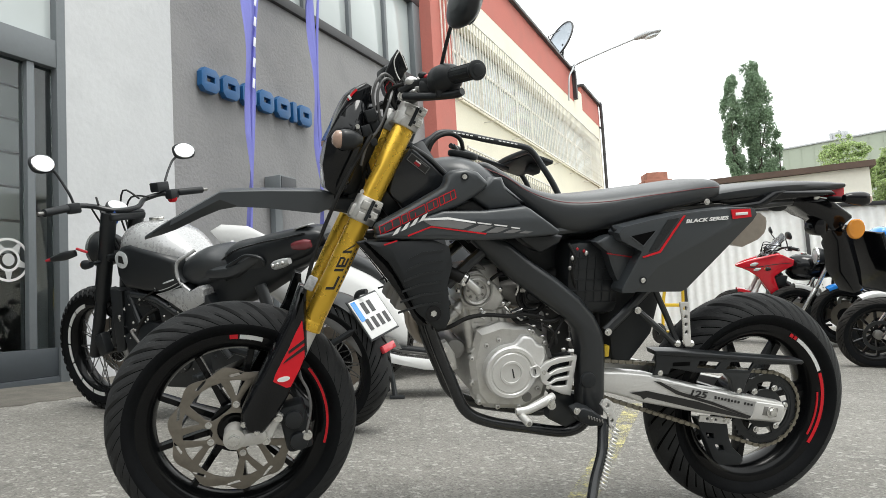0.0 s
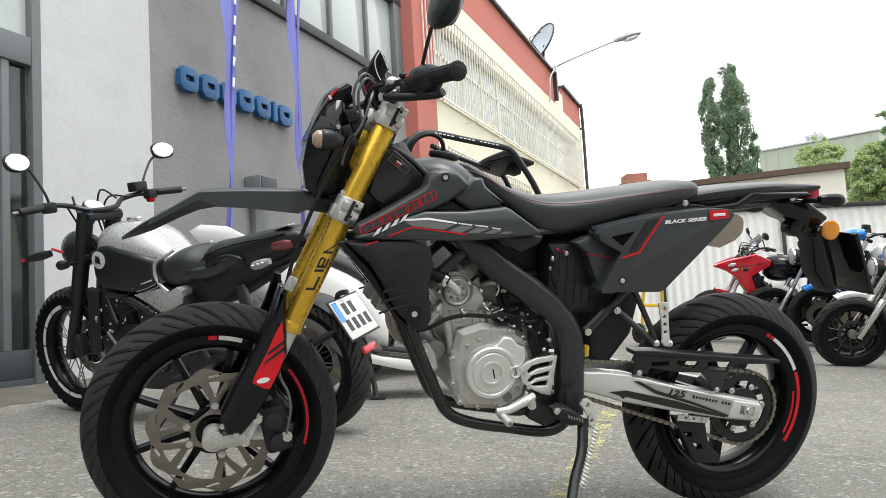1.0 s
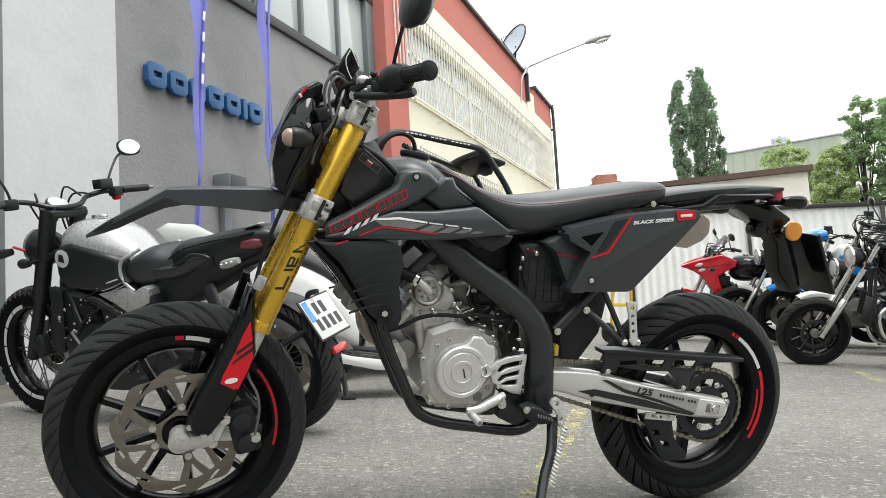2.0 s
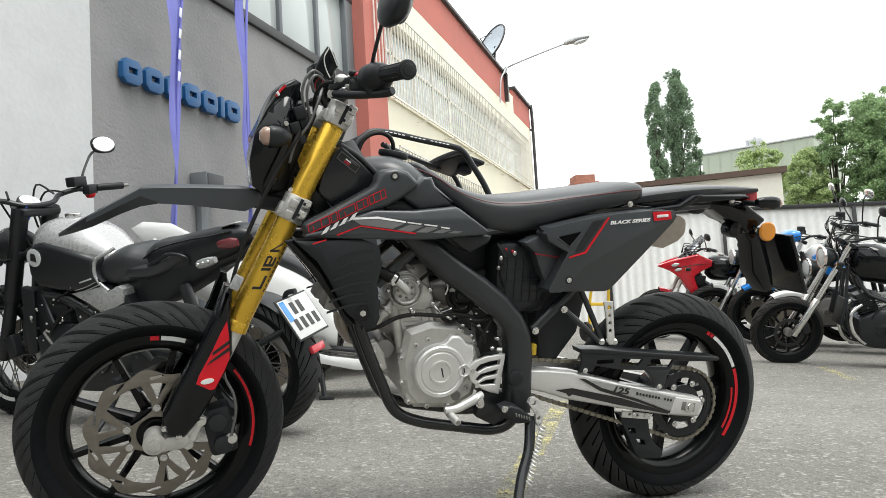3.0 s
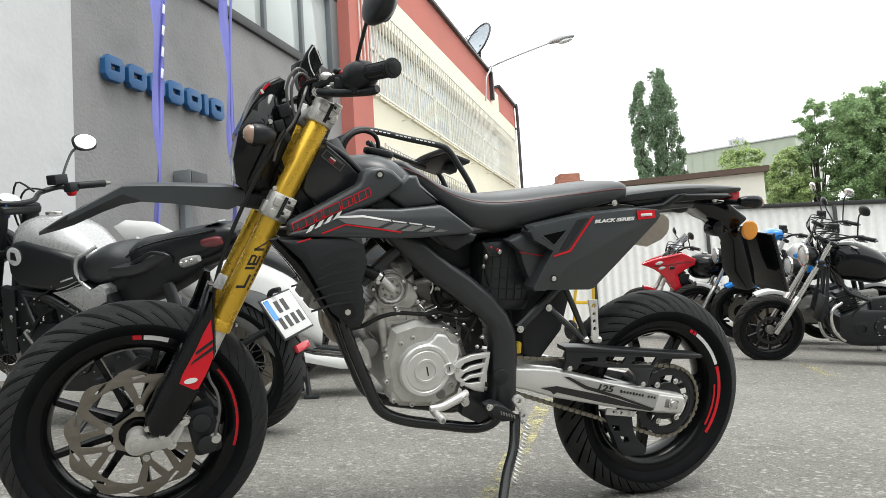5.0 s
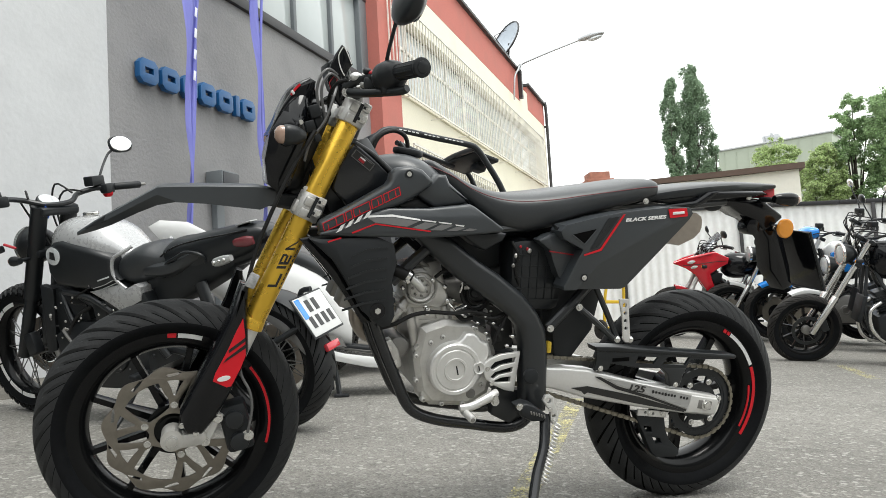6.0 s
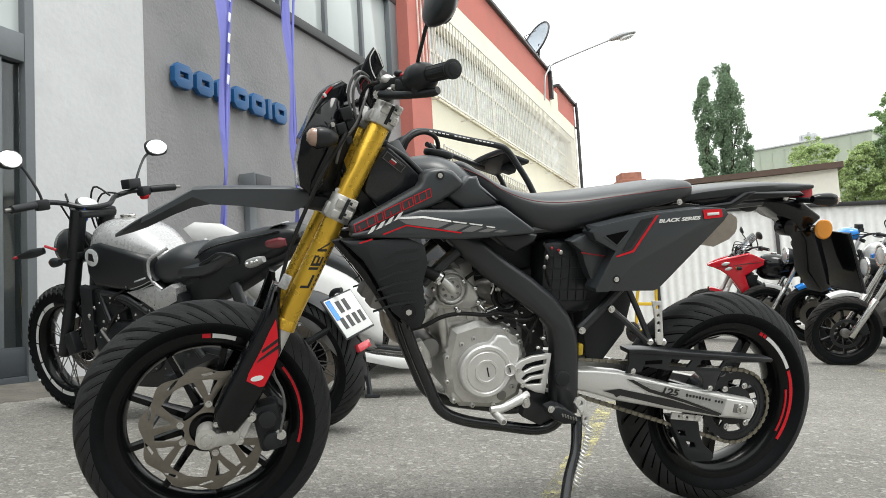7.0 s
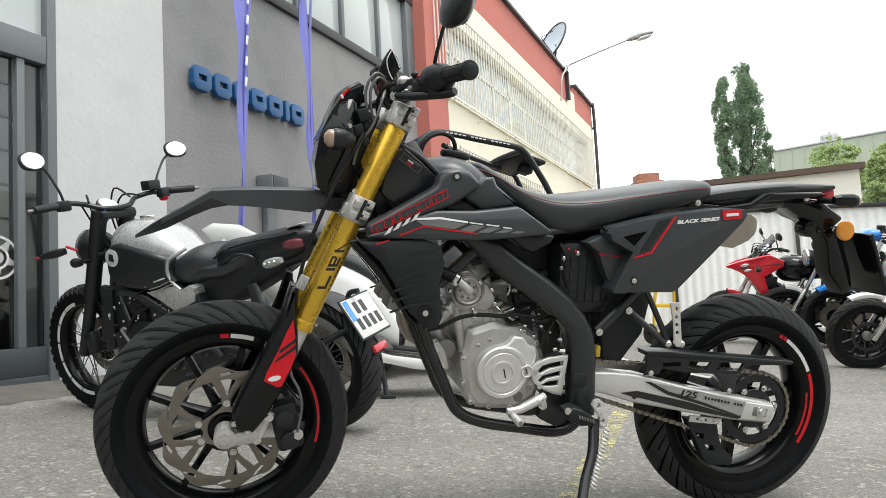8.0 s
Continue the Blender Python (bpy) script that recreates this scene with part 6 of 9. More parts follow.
        # radiator shroud with pressed grooves
        rad = P("radiator_shroud", warp(plate(B(), [(1.115, 0.748), (1.06, 0.750), (0.965, 0.757), (0.925, 0.742), (0.915, 0.70), (0.925, 0.655), (0.915, 0.575), (0.925, 0.552), (0.945, 0.548), (0.99, 0.585), (1.03, 0.655), (1.06, 0.70)], 0.09 * s, 0.165 * s, 0.012, 0.006), skew), BLACK_MATT, label="matt black radiator shroud")
        for k in range(6):
            z = 0.735 - 0.024 * k
            P("pressed_groove", warp(plate(B(), [(0.94, z), (0.99, z - 0.006), (1.02 + 0.004 * k, z - 0.022), (1.02 + 0.004 * k, z - 0.027), (0.988, z - 0.011), (0.94, z - 0.005)], 0.1705 * s, 0.172 * s, 0), skew), BLACK_SATIN, rad)
        stripe([(1.078, 0.7455), (1.048, 0.7555), (1.048, 0.7525), (1.076, 0.7425)], RED, 0.184, "red_mark", rad, set_back=None)
        P("shroud_bolt", turned(bolt(B(), (0, 0, 0), 0.008, 0.006 * s), Matrix.Translation((0.957, 0.172 * s, 0.588))), CHROME, rad)
        P("shroud_boss", turned(cyl(B(), (0, 0, 0), (0, 0.004 * s, 0), 0.018, n=22), Matrix.Translation((0.957, 0.1725 * s, 0.588))), BLACK_GLOSS, rad)
        P("shroud_lip", warp(plate(B(), [(1.135, 0.745), (1.11, 0.752), (1.055, 0.70), (0.985, 0.585), (0.96, 0.552), (0.985, 0.553), (1.04, 0.635), (1.085, 0.69)], 0.08 * s, 0.125 * s, 0.008, 0.004), skew), BLACK_GLOSS, rad)
        core = P("radiator", box(B(), (1.0, 0.075 * s, 0.66), (0.03, 0.09, 0.16), (0, -18, 0), 0.004), ALU_DARK, label="dark finned radiator")
        # rear side cover, number board
        cover = P("rear_cover", plate(B(), [(0.517, 0.784), (0.506, 0.799), (0.43, 0.819), (0.355, 0.836), (0.223, 0.854), (0.158, 0.856), (0.148, 0.841), (0.269, 0.779), (0.404, 0.708), (0.466, 0.641), (0.497, 0.640), (0.500, 0.648), (0.460, 0.729), (0.454, 0.741), (0.509, 0.767)], 0.13 * s, 0.190 * s, 0.003, 0.001), GREY_PANEL, label="anthracite rear side cover with a red line")
        fold = Vector((-0.466, 0, -0.885))
        low = plate(B(), [(0.148, 0.841), (0.154, 0.825), (0.228, 0.733), (0.302, 0.643), (0.317, 0.638), (0.466, 0.641), (0.404, 0.708), (0.269, 0.779)], 0.13 * s, 0.190 * s, 0)
        P("lower_facet", warp(low, lambda p, s=s: (p.x, p.y - s * 0.42 * max(0, (p - Vector((0.404, 0, 0.708))).dot(fold)) if abs(p.y) > 0.15 else p.y, p.z)), GREY_PANEL, cover)
        # the opening is a near-black plate, its shade put into the colour
        P("cover_window_shade", plate(B(), [(0.485, 0.778), (0.423, 0.793), (0.453, 0.757)], 0.1915 * s, 0.193 * s, 0), GROOVE_SHADE, cover)
        P("cover_lip", tube(B(), [(0.488, 0.191 * s, 0.777), (0.453, 0.191 * s, 0.7545), (0.421, 0.191 * s, 0.794)], 0.0022, 6, 1), GREY_PANEL, cover)
        if s > 0:
            def cov(o, m, nm, y=0.192):
                P(nm, plate(B(), o, y, y + 0.0015, 0), m, cover)
            cov([(0.352, 0.831), (0.346, 0.832), (0.406, 0.740), (0.452, 0.726), (0.453, 0.7295), (0.410, 0.744)], RED, "cover_line")
            cov([(0.393, 0.820), (0.361, 0.827), (0.417, 0.747), (0.437, 0.741)], BLACK_SATIN, "cover_facet")
            cov([(0.224, 0.850), (0.170, 0.854), (0.165, 0.834), (0.217, 0.827)], RED, "cover_badge")
            P("badge_mark", turned(box(B(), (0, 0, 0), (0.034, 0.0015, 0.007), bev=0.0006), pose(0.194, 0.1942, 0.841, 0, 6, 0)), WHITE_DECAL, cover)
            lettering("cover_lettering", "BLACK SERIES", 0.0118, Matrix.Translation((0.344, 0.1925, 0.8110)) @ Matrix(((-1.58, 0, 0, 0), (0, 0, 1, 0), (0.175, 1, 0, 0), (0, 0, 0, 1))), WHITE_DECAL, cover, 0.0006, 0.15, bold=0.00045)
            P("cover_bolt", bolt(B(), (0.447, 0.191, 0.672), 0.0048, 0.004), CHROME, cover)
            P("cover_boss", cyl(B(), (0.447, 0.1905, 0.672), (0.447, 0.1925, 0.672), 0.010, n=22), BLACK_MATT, cover)
        P("side_cover", plate(B(), [(0.556, 0.758), (0.53, 0.772), (0.498, 0.780), (0.430, 0.737), (0.478, 0.645), (0.499, 0.675), (0.513, 0.705), (0.524, 0.735)], 0.11 * s, 0.150 * s, 0.008, 0.004), GREY_PANEL, label="small anthracite side cover with a red line")
        P("cover_line", plate(B(), [(0.528, 0.7335), (0.489, 0.7290), (0.452, 0.7245), (0.452, 0.7215), (0.489, 0.7260), (0.528, 0.7305)], 0.154 * s, 0.1565 * s, 0), RED_DIM)
        P("cover_strut", plate(B(), [(0.525, 0.80), (0.515, 0.785), (0.445, 0.735), (0.435, 0.75), (0.47, 0.772)], 0.15 * s, 0.165 * s, 0.004, 0.002), BLACK_SATIN)
    seat = P("seat", body(B(), [(0.835, 0.915, 0.935, 0.03), (0.81, 0.90, 0.942, 0.062), (0.77, 0.868, 0.922, 0.082), (0.72, 0.828, 0.893, 0.098), (0.66, 0.782, 0.875, 0.112), (0.60, 0.766, 0.870, 0.124), (0.52, 0.778, 0.878, 0.132), (0.43, 0.808, 0.892, 0.132), (0.33, 0.838, 0.908, 0.126), (0.25, 0.858, 0.922, 0.115), (0.20, 0.872, 0.925, 0.10), (0.178, 0.885, 0.912, 0.07)], 28, 3.4), SEAT_BLACK, label="long black vinyl seat with red piping", angle=60)
    for s in (1, -1):
        P("piping", tube(B(), [(0.822, 0.058 * s, 0.927), (0.77, 0.0825 * s, 0.906), (0.72, 0.099 * s, 0.876), (0.66, 0.1135 * s, 0.856), (0.60, 0.1255 * s, 0.851), (0.52, 0.1335 * s, 0.858), (0.43, 0.1335 * s, 0.873), (0.33, 0.1275 * s, 0.889), (0.25, 0.1165 * s, 0.901), (0.20, 0.1010 * s, 0.905)], 0.0013, 6), PIPING, seat)
    P("seat_bolt", bolt(B(), (0.248, 0.125, 0.866), 0.006, 0.006), CHROME, seat)

    # tail
    tail = P("tail_unit", body(B(), [(0.24, 0.855, 0.885, 0.09), (0.15, 0.868, 0.905, 0.098), (0.05, 0.880, 0.920, 0.092), (-0.05, 0.892, 0.930, 0.078), (-0.15, 0.900, 0.934, 0.060), (-0.235, 0.918, 0.933, 0.045)], 22, 3.6), BLACK_SATIN, label="black tail with rear mudguard", angle=40)
    P("tail_flare", plate(B(), [(0.20, 0.852), (0.08, 0.872), (0.04, 0.898), (0.0, 0.905), (0.05, 0.868), (0.10, 0.85)], 0.08, 0.104, 0.006, 0.004), BLACK_GLOSS, tail)
    P("tail_light", box(B(), (-0.222, 0, 0.908), (0.04, 0.075, 0.034), (0, 10, 0), 0.006), RED_LENS, tail, "red tail light")
    for e in (1, -1):
        P("tail_under", panel([(0.054, 0.873), (0.010, 0.884), (-0.100, 0.895), (-0.200, 0.885), (-0.270, 0.845), (-0.272, 0.835), (-0.245, 0.812), (-0.215, 0.795), (-0.205, 0.800), (-0.182, 0.818), (-0.169, 0.826), (-0.134, 0.836), (-0.084, 0.861), (-0.025, 0.860)], 0.0, 0.046 * e, 0.008, 0.010), BLACK_GLOSS, tail, angle=60)
    P("tail_side", panel([(0.200, 0.862), (0.177, 0.884), (0.140, 0.896), (-0.155, 0.911), (-0.177, 0.899), (-0.106, 0.890), (0.035, 0.872), (0.082, 0.860), (0.136, 0.860)], 0.04, 0.090, 0.006, 0.010), BLACK_GLOSS, tail, angle=60)
    P("tail_wiring", ball(B(), (-0.02, 0.045, 0.862), 0.02, (1.6, 0.8, 0.8)), BLACK_MATT, tail)
    hanger = P("plate_hanger", panel([(-0.205, 0.812), (-0.268, 0.812), (-0.292, 0.780), (-0.330, 0.690), (-0.345, 0.630), (-0.318, 0.618), (-0.262, 0.680), (-0.243, 0.768)], -0.030, 0.030, 0.006, 0.006), BLACK_GLOSS, label="black number plate hanger", angle=60)
    P("hanger_lamp", cyl(B(), (-0.172, 0.0, 0.806), (-0.172, 0.044, 0.806), 0.024, n=22, bev=0.005), BLACK_GLOSS, hanger)
    P("hanger_screw", bolt(B(), (-0.243, 0.045, 0.806), 0.005, 0.006), CHROME, hanger)
    P("plate_back", turned(box(B(), (0, 0, 0), (0.006, 0.165, 0.190), bev=0.002), pose(-0.375, 0, 0.712, 0, 24, 0)), BLACK_GLOSS, hanger, "black back of the number plate holder")
    P("plate_edge", turned(tube(B(), [(0, -0.084, -0.093), (0, -0.084, 0.093), (0, 0.084, 0.093), (0, 0.084, -0.093), (0, -0.084, -0.093)], 0.0045, 8, 1), pose(-0.375, 0, 0.712, 0, 24, 0)), BLACK_SATIN, hanger)
    P("reflector", turned(lathe(B(), [(0.0, 0.0), (0.026, 0.0), (0.0285, 0.003), (0.0285, 0.008), (0.025, 0.011), (0.0, 0.012)], n=30, closed=False), Matrix.Translation((-0.258, 0.066, 0.806))), AMBER, hanger, "round amber side reflector")
    P("reflector_stub", cyl(B(), (-0.258, 0.02, 0.806), (-0.258, 0.067, 0.806), 0.010), BLACK_MATT, hanger)
    for s in (1, -1):
        ri = P("rear_indicator", turned(body(B(), [(-0.05, -0.020, 0.020, 0.020), (-0.03, -0.023, 0.023, 0.023), (0.01, -0.018, 0.018, 0.018), (0.03, -0.010, 0.010, 0.010)], 16), pose(-0.205, 0.105 * s, 0.890, 0, 0, 0) @ Matrix.Scale(0.86, 4)), BLACK_GLOSS, label="black pod rear indicator")
        P("indicator_lens", turned(body(B(), [(-0.012, -0.012, 0.012, 0.012), (0, -0.0175, 0.0175, 0.0175)], 16), pose(-0.247, 0.105 * s, 0.890)), AMBER_PALE, ri)
        P("indicator_stalk", cyl(B(), (-0.19, 0.04 * s, 0.886), (-0.19, 0.10 * s, 0.886), 0.008), BLACK_SATIN, ri)
        P("indicator_bolt", ball(B(), (-0.125, 0.066 * s, 0.890), 0.009), CHROME, ri)
    P("inner_mudguard", plate(B(), [(0.47, 0.70), (0.36, 0.66), (0.345, 0.60), (0.36, 0.52), (0.42, 0.44), (0.46, 0.44), (0.48, 0.56)], -0.09, 0.09, 0.012, 0.006, both=True), BLACK_MATT)
    air = P("air_box", box(B(), (0.537, 0.02, 0.665), (0.15, 0.19, 0.19), (0, 0, 0), 0.03), BLACK_SATIN, label="ribbed black air box")
    for k in range(5):
        P("rib", box(B(), (0.537, 0.1155, 0.605 + 0.028 * k), (0.125, 0.004, 0.0026)), BLACK_MATT, air)
    for k in range(5):
        P("rib", box(B(), (0.493 + 0.022 * k, 0.1155, 0.668), (0.0026, 0.004, 0.125)), BLACK_MATT, air)

    for x, y, z, r, m in ((0.600, 0.118, 0.715, 0.0050, ALU), (0.596, 0.118, 0.705, 0.0034, CHROME), (0.565, 0.118, 0.728, 0.0050, ALU), (0.572, 0.12, 0.733, 0.0032, RED_DIM), (0.590, 0.12, 0.738, 0.0030, RED_DIM), (0.606, 0.118, 0.690, 0.0045, ALU_DARK)):
        P("wiring_joint", ball(B(), (x, y, z), r, (1.2, 0.8, 1.3), 12), m, air)
    P("wiring_lead", tube(B(), [(0.61, 0.11, 0.75), (0.595, 0.12, 0.715), (0.60, 0.118, 0.68), (0.585, 0.11, 0.64)], 0.004, 8), HOSE, air)
    # dark plate added to close the gap between seat and frame
    P("inner_gap_fill", plate(B(), [(0.86, 0.76), (0.80, 0.80), (0.46, 0.80), (0.44, 0.60), (0.62, 0.60), (0.72, 0.70)], -0.03, 0.03, 0.006, 0.004), BLACK_MATT)
    # swingarm, chain drive
    arm = None
    for s in (1, -1):
        bm = panel([(0.525, 0.430), (0.483, 0.428), (0.451, 0.427), (0.380, 0.420), (0.209, 0.378), (-0.031, 0.332), (-0.036, 0.319), (-0.030, 0.279), (-0.018, 0.277), (0.079, 0.288), (0.221, 0.312), (0.391, 0.346), (0.446, 0.363), (0.479, 0.372), (0.525, 0.378)], 0.085 * s, 0.125 * s, 0.007, 0.006)
        ob = P("swingarm" if s > 0 else "swingarm_side", bm, ALU_SMOOTH, arm, "bright aluminium swingarm with black flashes" if s > 0 else "")
        arm = arm or ob
    yb = 0.1263
    for o, m in (([(0.361, 0.402), (0.342, 0.400), (0.290, 0.374), (0.179, 0.3395), (0.068, 0.299), (0.071, 0.295), (0.185, 0.334), (0.295, 0.366)], DARK_DECAL), ([(0.427, 0.373), (0.379, 0.377), (0.226, 0.343), (0.074, 0.2965), (0.077, 0.293), (0.235, 0.325), (0.378, 0.360), (0.388, 0.355), (0.397, 0.364)], DARK_DECAL),
                 ([(0.336, 0.3975), (0.205, 0.3735), (0.057, 0.338), (0.066, 0.301), (0.179, 0.341), (0.288, 0.376)], ARM_GREY)):
        P("arm_flash", plate(B(), o, yb, yb + 0.0015, 0), m, arm)
    lettering("arm_lettering", "125", 0.0245, Matrix.Translation((0.261, yb + 0.0022, 0.3580)) @ Matrix(((-1.45, 0, 0, 0), (0, 0, 1, 0), (-0.27, 1, 0, 0), (0, 0, 0, 1))), DARK_DECAL, arm, 0.0006, 0.25, bold=0.0006)
    for k in range(12):
        if k == 8:
            continue
        x = 0.180 - 0.0100 * k
        P("arm_mark", turned(box(B(), (0, 0, 0), (0.0062, 0.0015, 0.0062 if k % 4 else 0.0085), bev=0.0005), pose(x, yb + 0.0022, 0.3545 - 0.0021 * k, 0, 11, 0)), DARK_DECAL, arm)
    P("axle_block", panel([(0.056, 0.340), (-0.030, 0.326), (-0.034, 0.318), (-0.026, 0.281), (0.070, 0.292)], 0.118, 0.1295, 0.004, 0.003), ALU_SMOOTH, arm)
    P("axle_slot", box(B(), (0.012, 0.1298, 0.311), (0.044, 0.002, 0.024), (0, -9, 0), 0.0008), ALU_DARK, arm)
    P("axle_washer", cyl(B(), (0.010, 0.129, 0.311), (0.010, 0.134, 0.311), 0.0145, n=26, bev=0.001), CHROME, arm)
    P("axle_nut", cyl(B(), (0.010, 0.134, 0.311), (0.010, 0.142, 0.311), 0.0105, n=6, bev=0.001), CHROME, arm)
    P("adjuster", cyl(B(), (-0.05, 0.11, 0.312), (-0.02, 0.11, 0.312), 0.006, n=8), CHROME, arm)
    guard = P("chain_guard", pierced([[(0.362, 0.474), (0.300, 0.470), (0.146, 0.460), (0.068, 0.456), (-0.057, 0.444), (-0.060, 0.438), (0.066, 0.441), (0.083, 0.416), (0.171, 0.419), (0.245, 0.423), (0.316, 0.436), (0.322, 0.420), (0.364, 0.418), (0.358, 0.448)],
                                      [(0.234, 0.453), (0.172, 0.449), (0.186, 0.430), (0.241, 0.434)], [(0.142, 0.449), (0.073, 0.446), (0.086, 0.425), (0.157, 0.429)]], 0.120, 0.128, 0.001), BLACK_SATIN, label="black slotted chain guard")
    P("guard_top", panel([(0.366, 0.482), (0.30, 0.480), (0.146, 0.468), (-0.074, 0.451), (-0.080, 0.445), (-0.074, 0.439), (0.0, 0.444), (0.146, 0.457), (0.362, 0.470)], 0.085, 0.131, 0.003, 0.003), BLACK_SATIN, guard)
    # a raised near-black strip stands in for the groove's shade
    P("guard_groove_shade", box(B(), (0.287, 0.1282, 0.446), (0.050, 0.002, 0.010), (0, 2, 0), 0.0008), GROOVE_SHADE, guard)
    P("guard_mount", panel([(0.164, 0.424), (0.079, 0.417), (0.088, 0.400), (0.097, 0.368), (0.127, 0.367), (0.138, 0.400)], 0.112, 0.1285, 0.004, 0.003), BLACK_FRAME, guard)
    for c in ((0.112, 0.128, 0.372), (0.346, 0.128, 0.424)):
        P("guard_bolt", bolt(B(), c, 0.0055, 0.005), CHROME, guard)
    # sprocket with teeth
    bm = B()
    teeth = 48
    lathe(bm, [(0.082, 0.086), (0.1, 0.086), (0.1, 0.092), (0.082, 0.092)], (0, 0, 0.307), n=teeth * 2, warp=lambda r, y, a: (r + (0.0035 * math.copysign(1, math.sin(a * teeth)) if r > 0.09 else 0), y))
    spr = P("sprocket", bm, BLACK_SATIN, label="black rear sprocket")
    P("sprocket_web", pierced([ring_points((0, 0.307), 0.083, 60)] + [slot_points((0, 0.307), 0.054, 0.075, 60 * k + 6, 60 * k + 44, 6) for k in range(6)] + [ring_points((0, 0.307), 0.028, 24)], 0.084, 0.091, 0.0008), BLACK_SATIN, spr)
    for k in range(6):
        a = radians(60 * k + 40)
        P("sprocket_bolt", bolt(B(), (0.062 * math.cos(a + 0.22), 0.091, 0.307 + 0.062 * math.sin(a + 0.22)), 0.0065, 0.008), CHROME, spr)
    # chain: alternating links round both sprockets
    c0, r0, c1, r1 = Vector((0, 0, 0.307)), 0.1025, Vector((0.60, 0, 0.425)), 0.034
    d = c1 - c0
    L_, th = d.length, math.atan2(d.z, d.x)
    al = math.asin((r0 - r1) / L_)
    run = []
    up0, dn0 = th + math.pi / 2 - al, th - math.pi / 2 + al
    for k in range(41):
        a = up0 + (2 * math.pi - (up0 - dn0)) * k / 40
        run.append(c0 + Vector((math.cos(a), 0, math.sin(a))) * r0)
    for k in range(21):
        a = dn0 + (up0 - dn0) * k / 20
        run.append(c1 + Vector((math.cos(a), 0, math.sin(a))) * r1)
    run.append(run[0])
    seg = [(b - a).length for a, b in zip(run, run[1:])]
    total = sum(seg)
    nl = 2 * int(total / 0.0100 / 2)
    verts_m = B()
    cum = np.concatenate([[0], np.cumsum(seg)])
    def at_len(s):
        s %= total
        i = int(np.searchsorted(cum, s, side="right") - 1)
        i = min(i, len(seg) - 1)
        return run[i].lerp(run[i + 1], (s - cum[i]) / seg[i])
    for k in range(nl):
        a, b = at_len(k * total / nl), at_len((k + 1) * total / nl)
        m = (a + b) / 2
        ang = -math.degrees(math.atan2((b - a).z, (b - a).x))
        wdt = 0.0085 if k % 2 else 0.006
        for sy in (1, -1):
            box(verts_m, (m.x, 0.089 + sy * wdt, m.z), (0.0125, 0.0018, 0.0092 if k % 2 else 0.0078), (0, ang, 0))
        cyl(verts_m, (a.x, 0.089 - 0.0095, a.z), (a.x, 0.089 + 0.0095, a.z), 0.0034, n=6)
    P("chain", verts_m, CHAIN, label="oily bronze-coloured drive chain")
    guide = P("chain_guide", pierced([[(0.215, 0.290), (0.122, 0.282), (0.112, 0.235), (0.098, 0.205), (0.068, 0.180), (0.062, 0.165), (0.075, 0.155), (0.135, 0.158), (0.155, 0.178), (0.178, 0.222), (0.195, 0.250)],
                                      [(0.183, 0.250), (0.160, 0.247), (0.156, 0.232), (0.176, 0.234)], [(0.152, 0.216), (0.128, 0.212), (0.122, 0.198), (0.142, 0.198)]], 0.075, 0.103, 0.002), BLACK_MATT, label="black slotted chain guide")
    P("guide_plate", pierced([[(0.208, 0.301), (0.116, 0.288), (0.118, 0.272), (0.210, 0.283)], ring_points((0.185, 0.290), 0.004, 10), ring_points((0.160, 0.286), 0.004, 10)], 0.103, 0.108, 0.0005), ALU_SMOOTH, guide)
    for x in (0.172, 0.132):
        P("guide_bolt", bolt(B(), (x, 0.108, 0.2885 - 0.12 * (0.172 - x)), 0.0055, 0.006), CHROME, guide)

    # rear shock, linkage rods, pillion hanger
    P("shock_absorber", cyl(B(), (0.45, 0, 0.45), (0.50, 0, 0.72), 0.034, n=20), BLACK_SATIN)
    hang = P("pillion_hanger", pierced([[(0.318, 0.612), (0.293, 0.612), (0.288, 0.570), (0.279, 0.508), (0.284, 0.498), (0.294, 0.498), (0.300, 0.508), (0.305, 0.560)],
                                        ring_points((0.303, 0.596), 0.006, 10), ring_points((0.300, 0.575), 0.005, 10), ring_points((0.297, 0.555), 0.005, 10), ring_points((0.294, 0.535), 0.005, 10)], 0.146, 0.153, 0.001), ALU_SMOOTH, label="bright drilled pillion footrest hanger")
    P("hanger_edge", tube(B(), [(0.320, 0.152, 0.612), (0.307, 0.152, 0.560), (0.301, 0.152, 0.506)], 0.0024, 6, 3), CHROME, hang)
    for c in ((0.314, 0.145, 0.505), (0.276, 0.145, 0.504)):
        P("hanger_bolt", ball(B(), c, 0.010), CHROME)
    P("hanger_rod", tube(B(), [(0.425, 0.135, 0.588), (0.37, 0.14, 0.545), (0.315, 0.14, 0.50)], 0.008, 8, 3), BLACK_FRAME)
    P("hanger_rod", tube(B(), [(0.385, 0.12, 0.66), (0.345, 0.13, 0.58), (0.31, 0.14, 0.505)], 0.008, 8, 3), BLACK_FRAME)
    P("silencer", body(B(), [(0.45, 0.68, 0.72, 0.03), (0.30, 0.73, 0.83, 0.052), (0.17, 0.765, 0.842, 0.048)], 20, 3, y=0.085), ALU_DARK, label="hidden silencer with heat-tinted end cap")
    tip = [[(x, y1, z0), (x, y0, z0), (x, y0, z1), (x, y1, z1)] for x, y0, y1, z0, z1 in ((0.20, 0.05, 0.145, 0.765, 0.845), (0.150, 0.05, 0.145, 0.754, 0.844), (0.105, 0.055, 0.145, 0.775, 0.842), (0.086, 0.060, 0.142, 0.792, 0.832), (0.079, 0.066, 0.138, 0.803, 0.822))]
    P("silencer_end", loft(B(), tip), BRONZE_STEEL, angle=20)

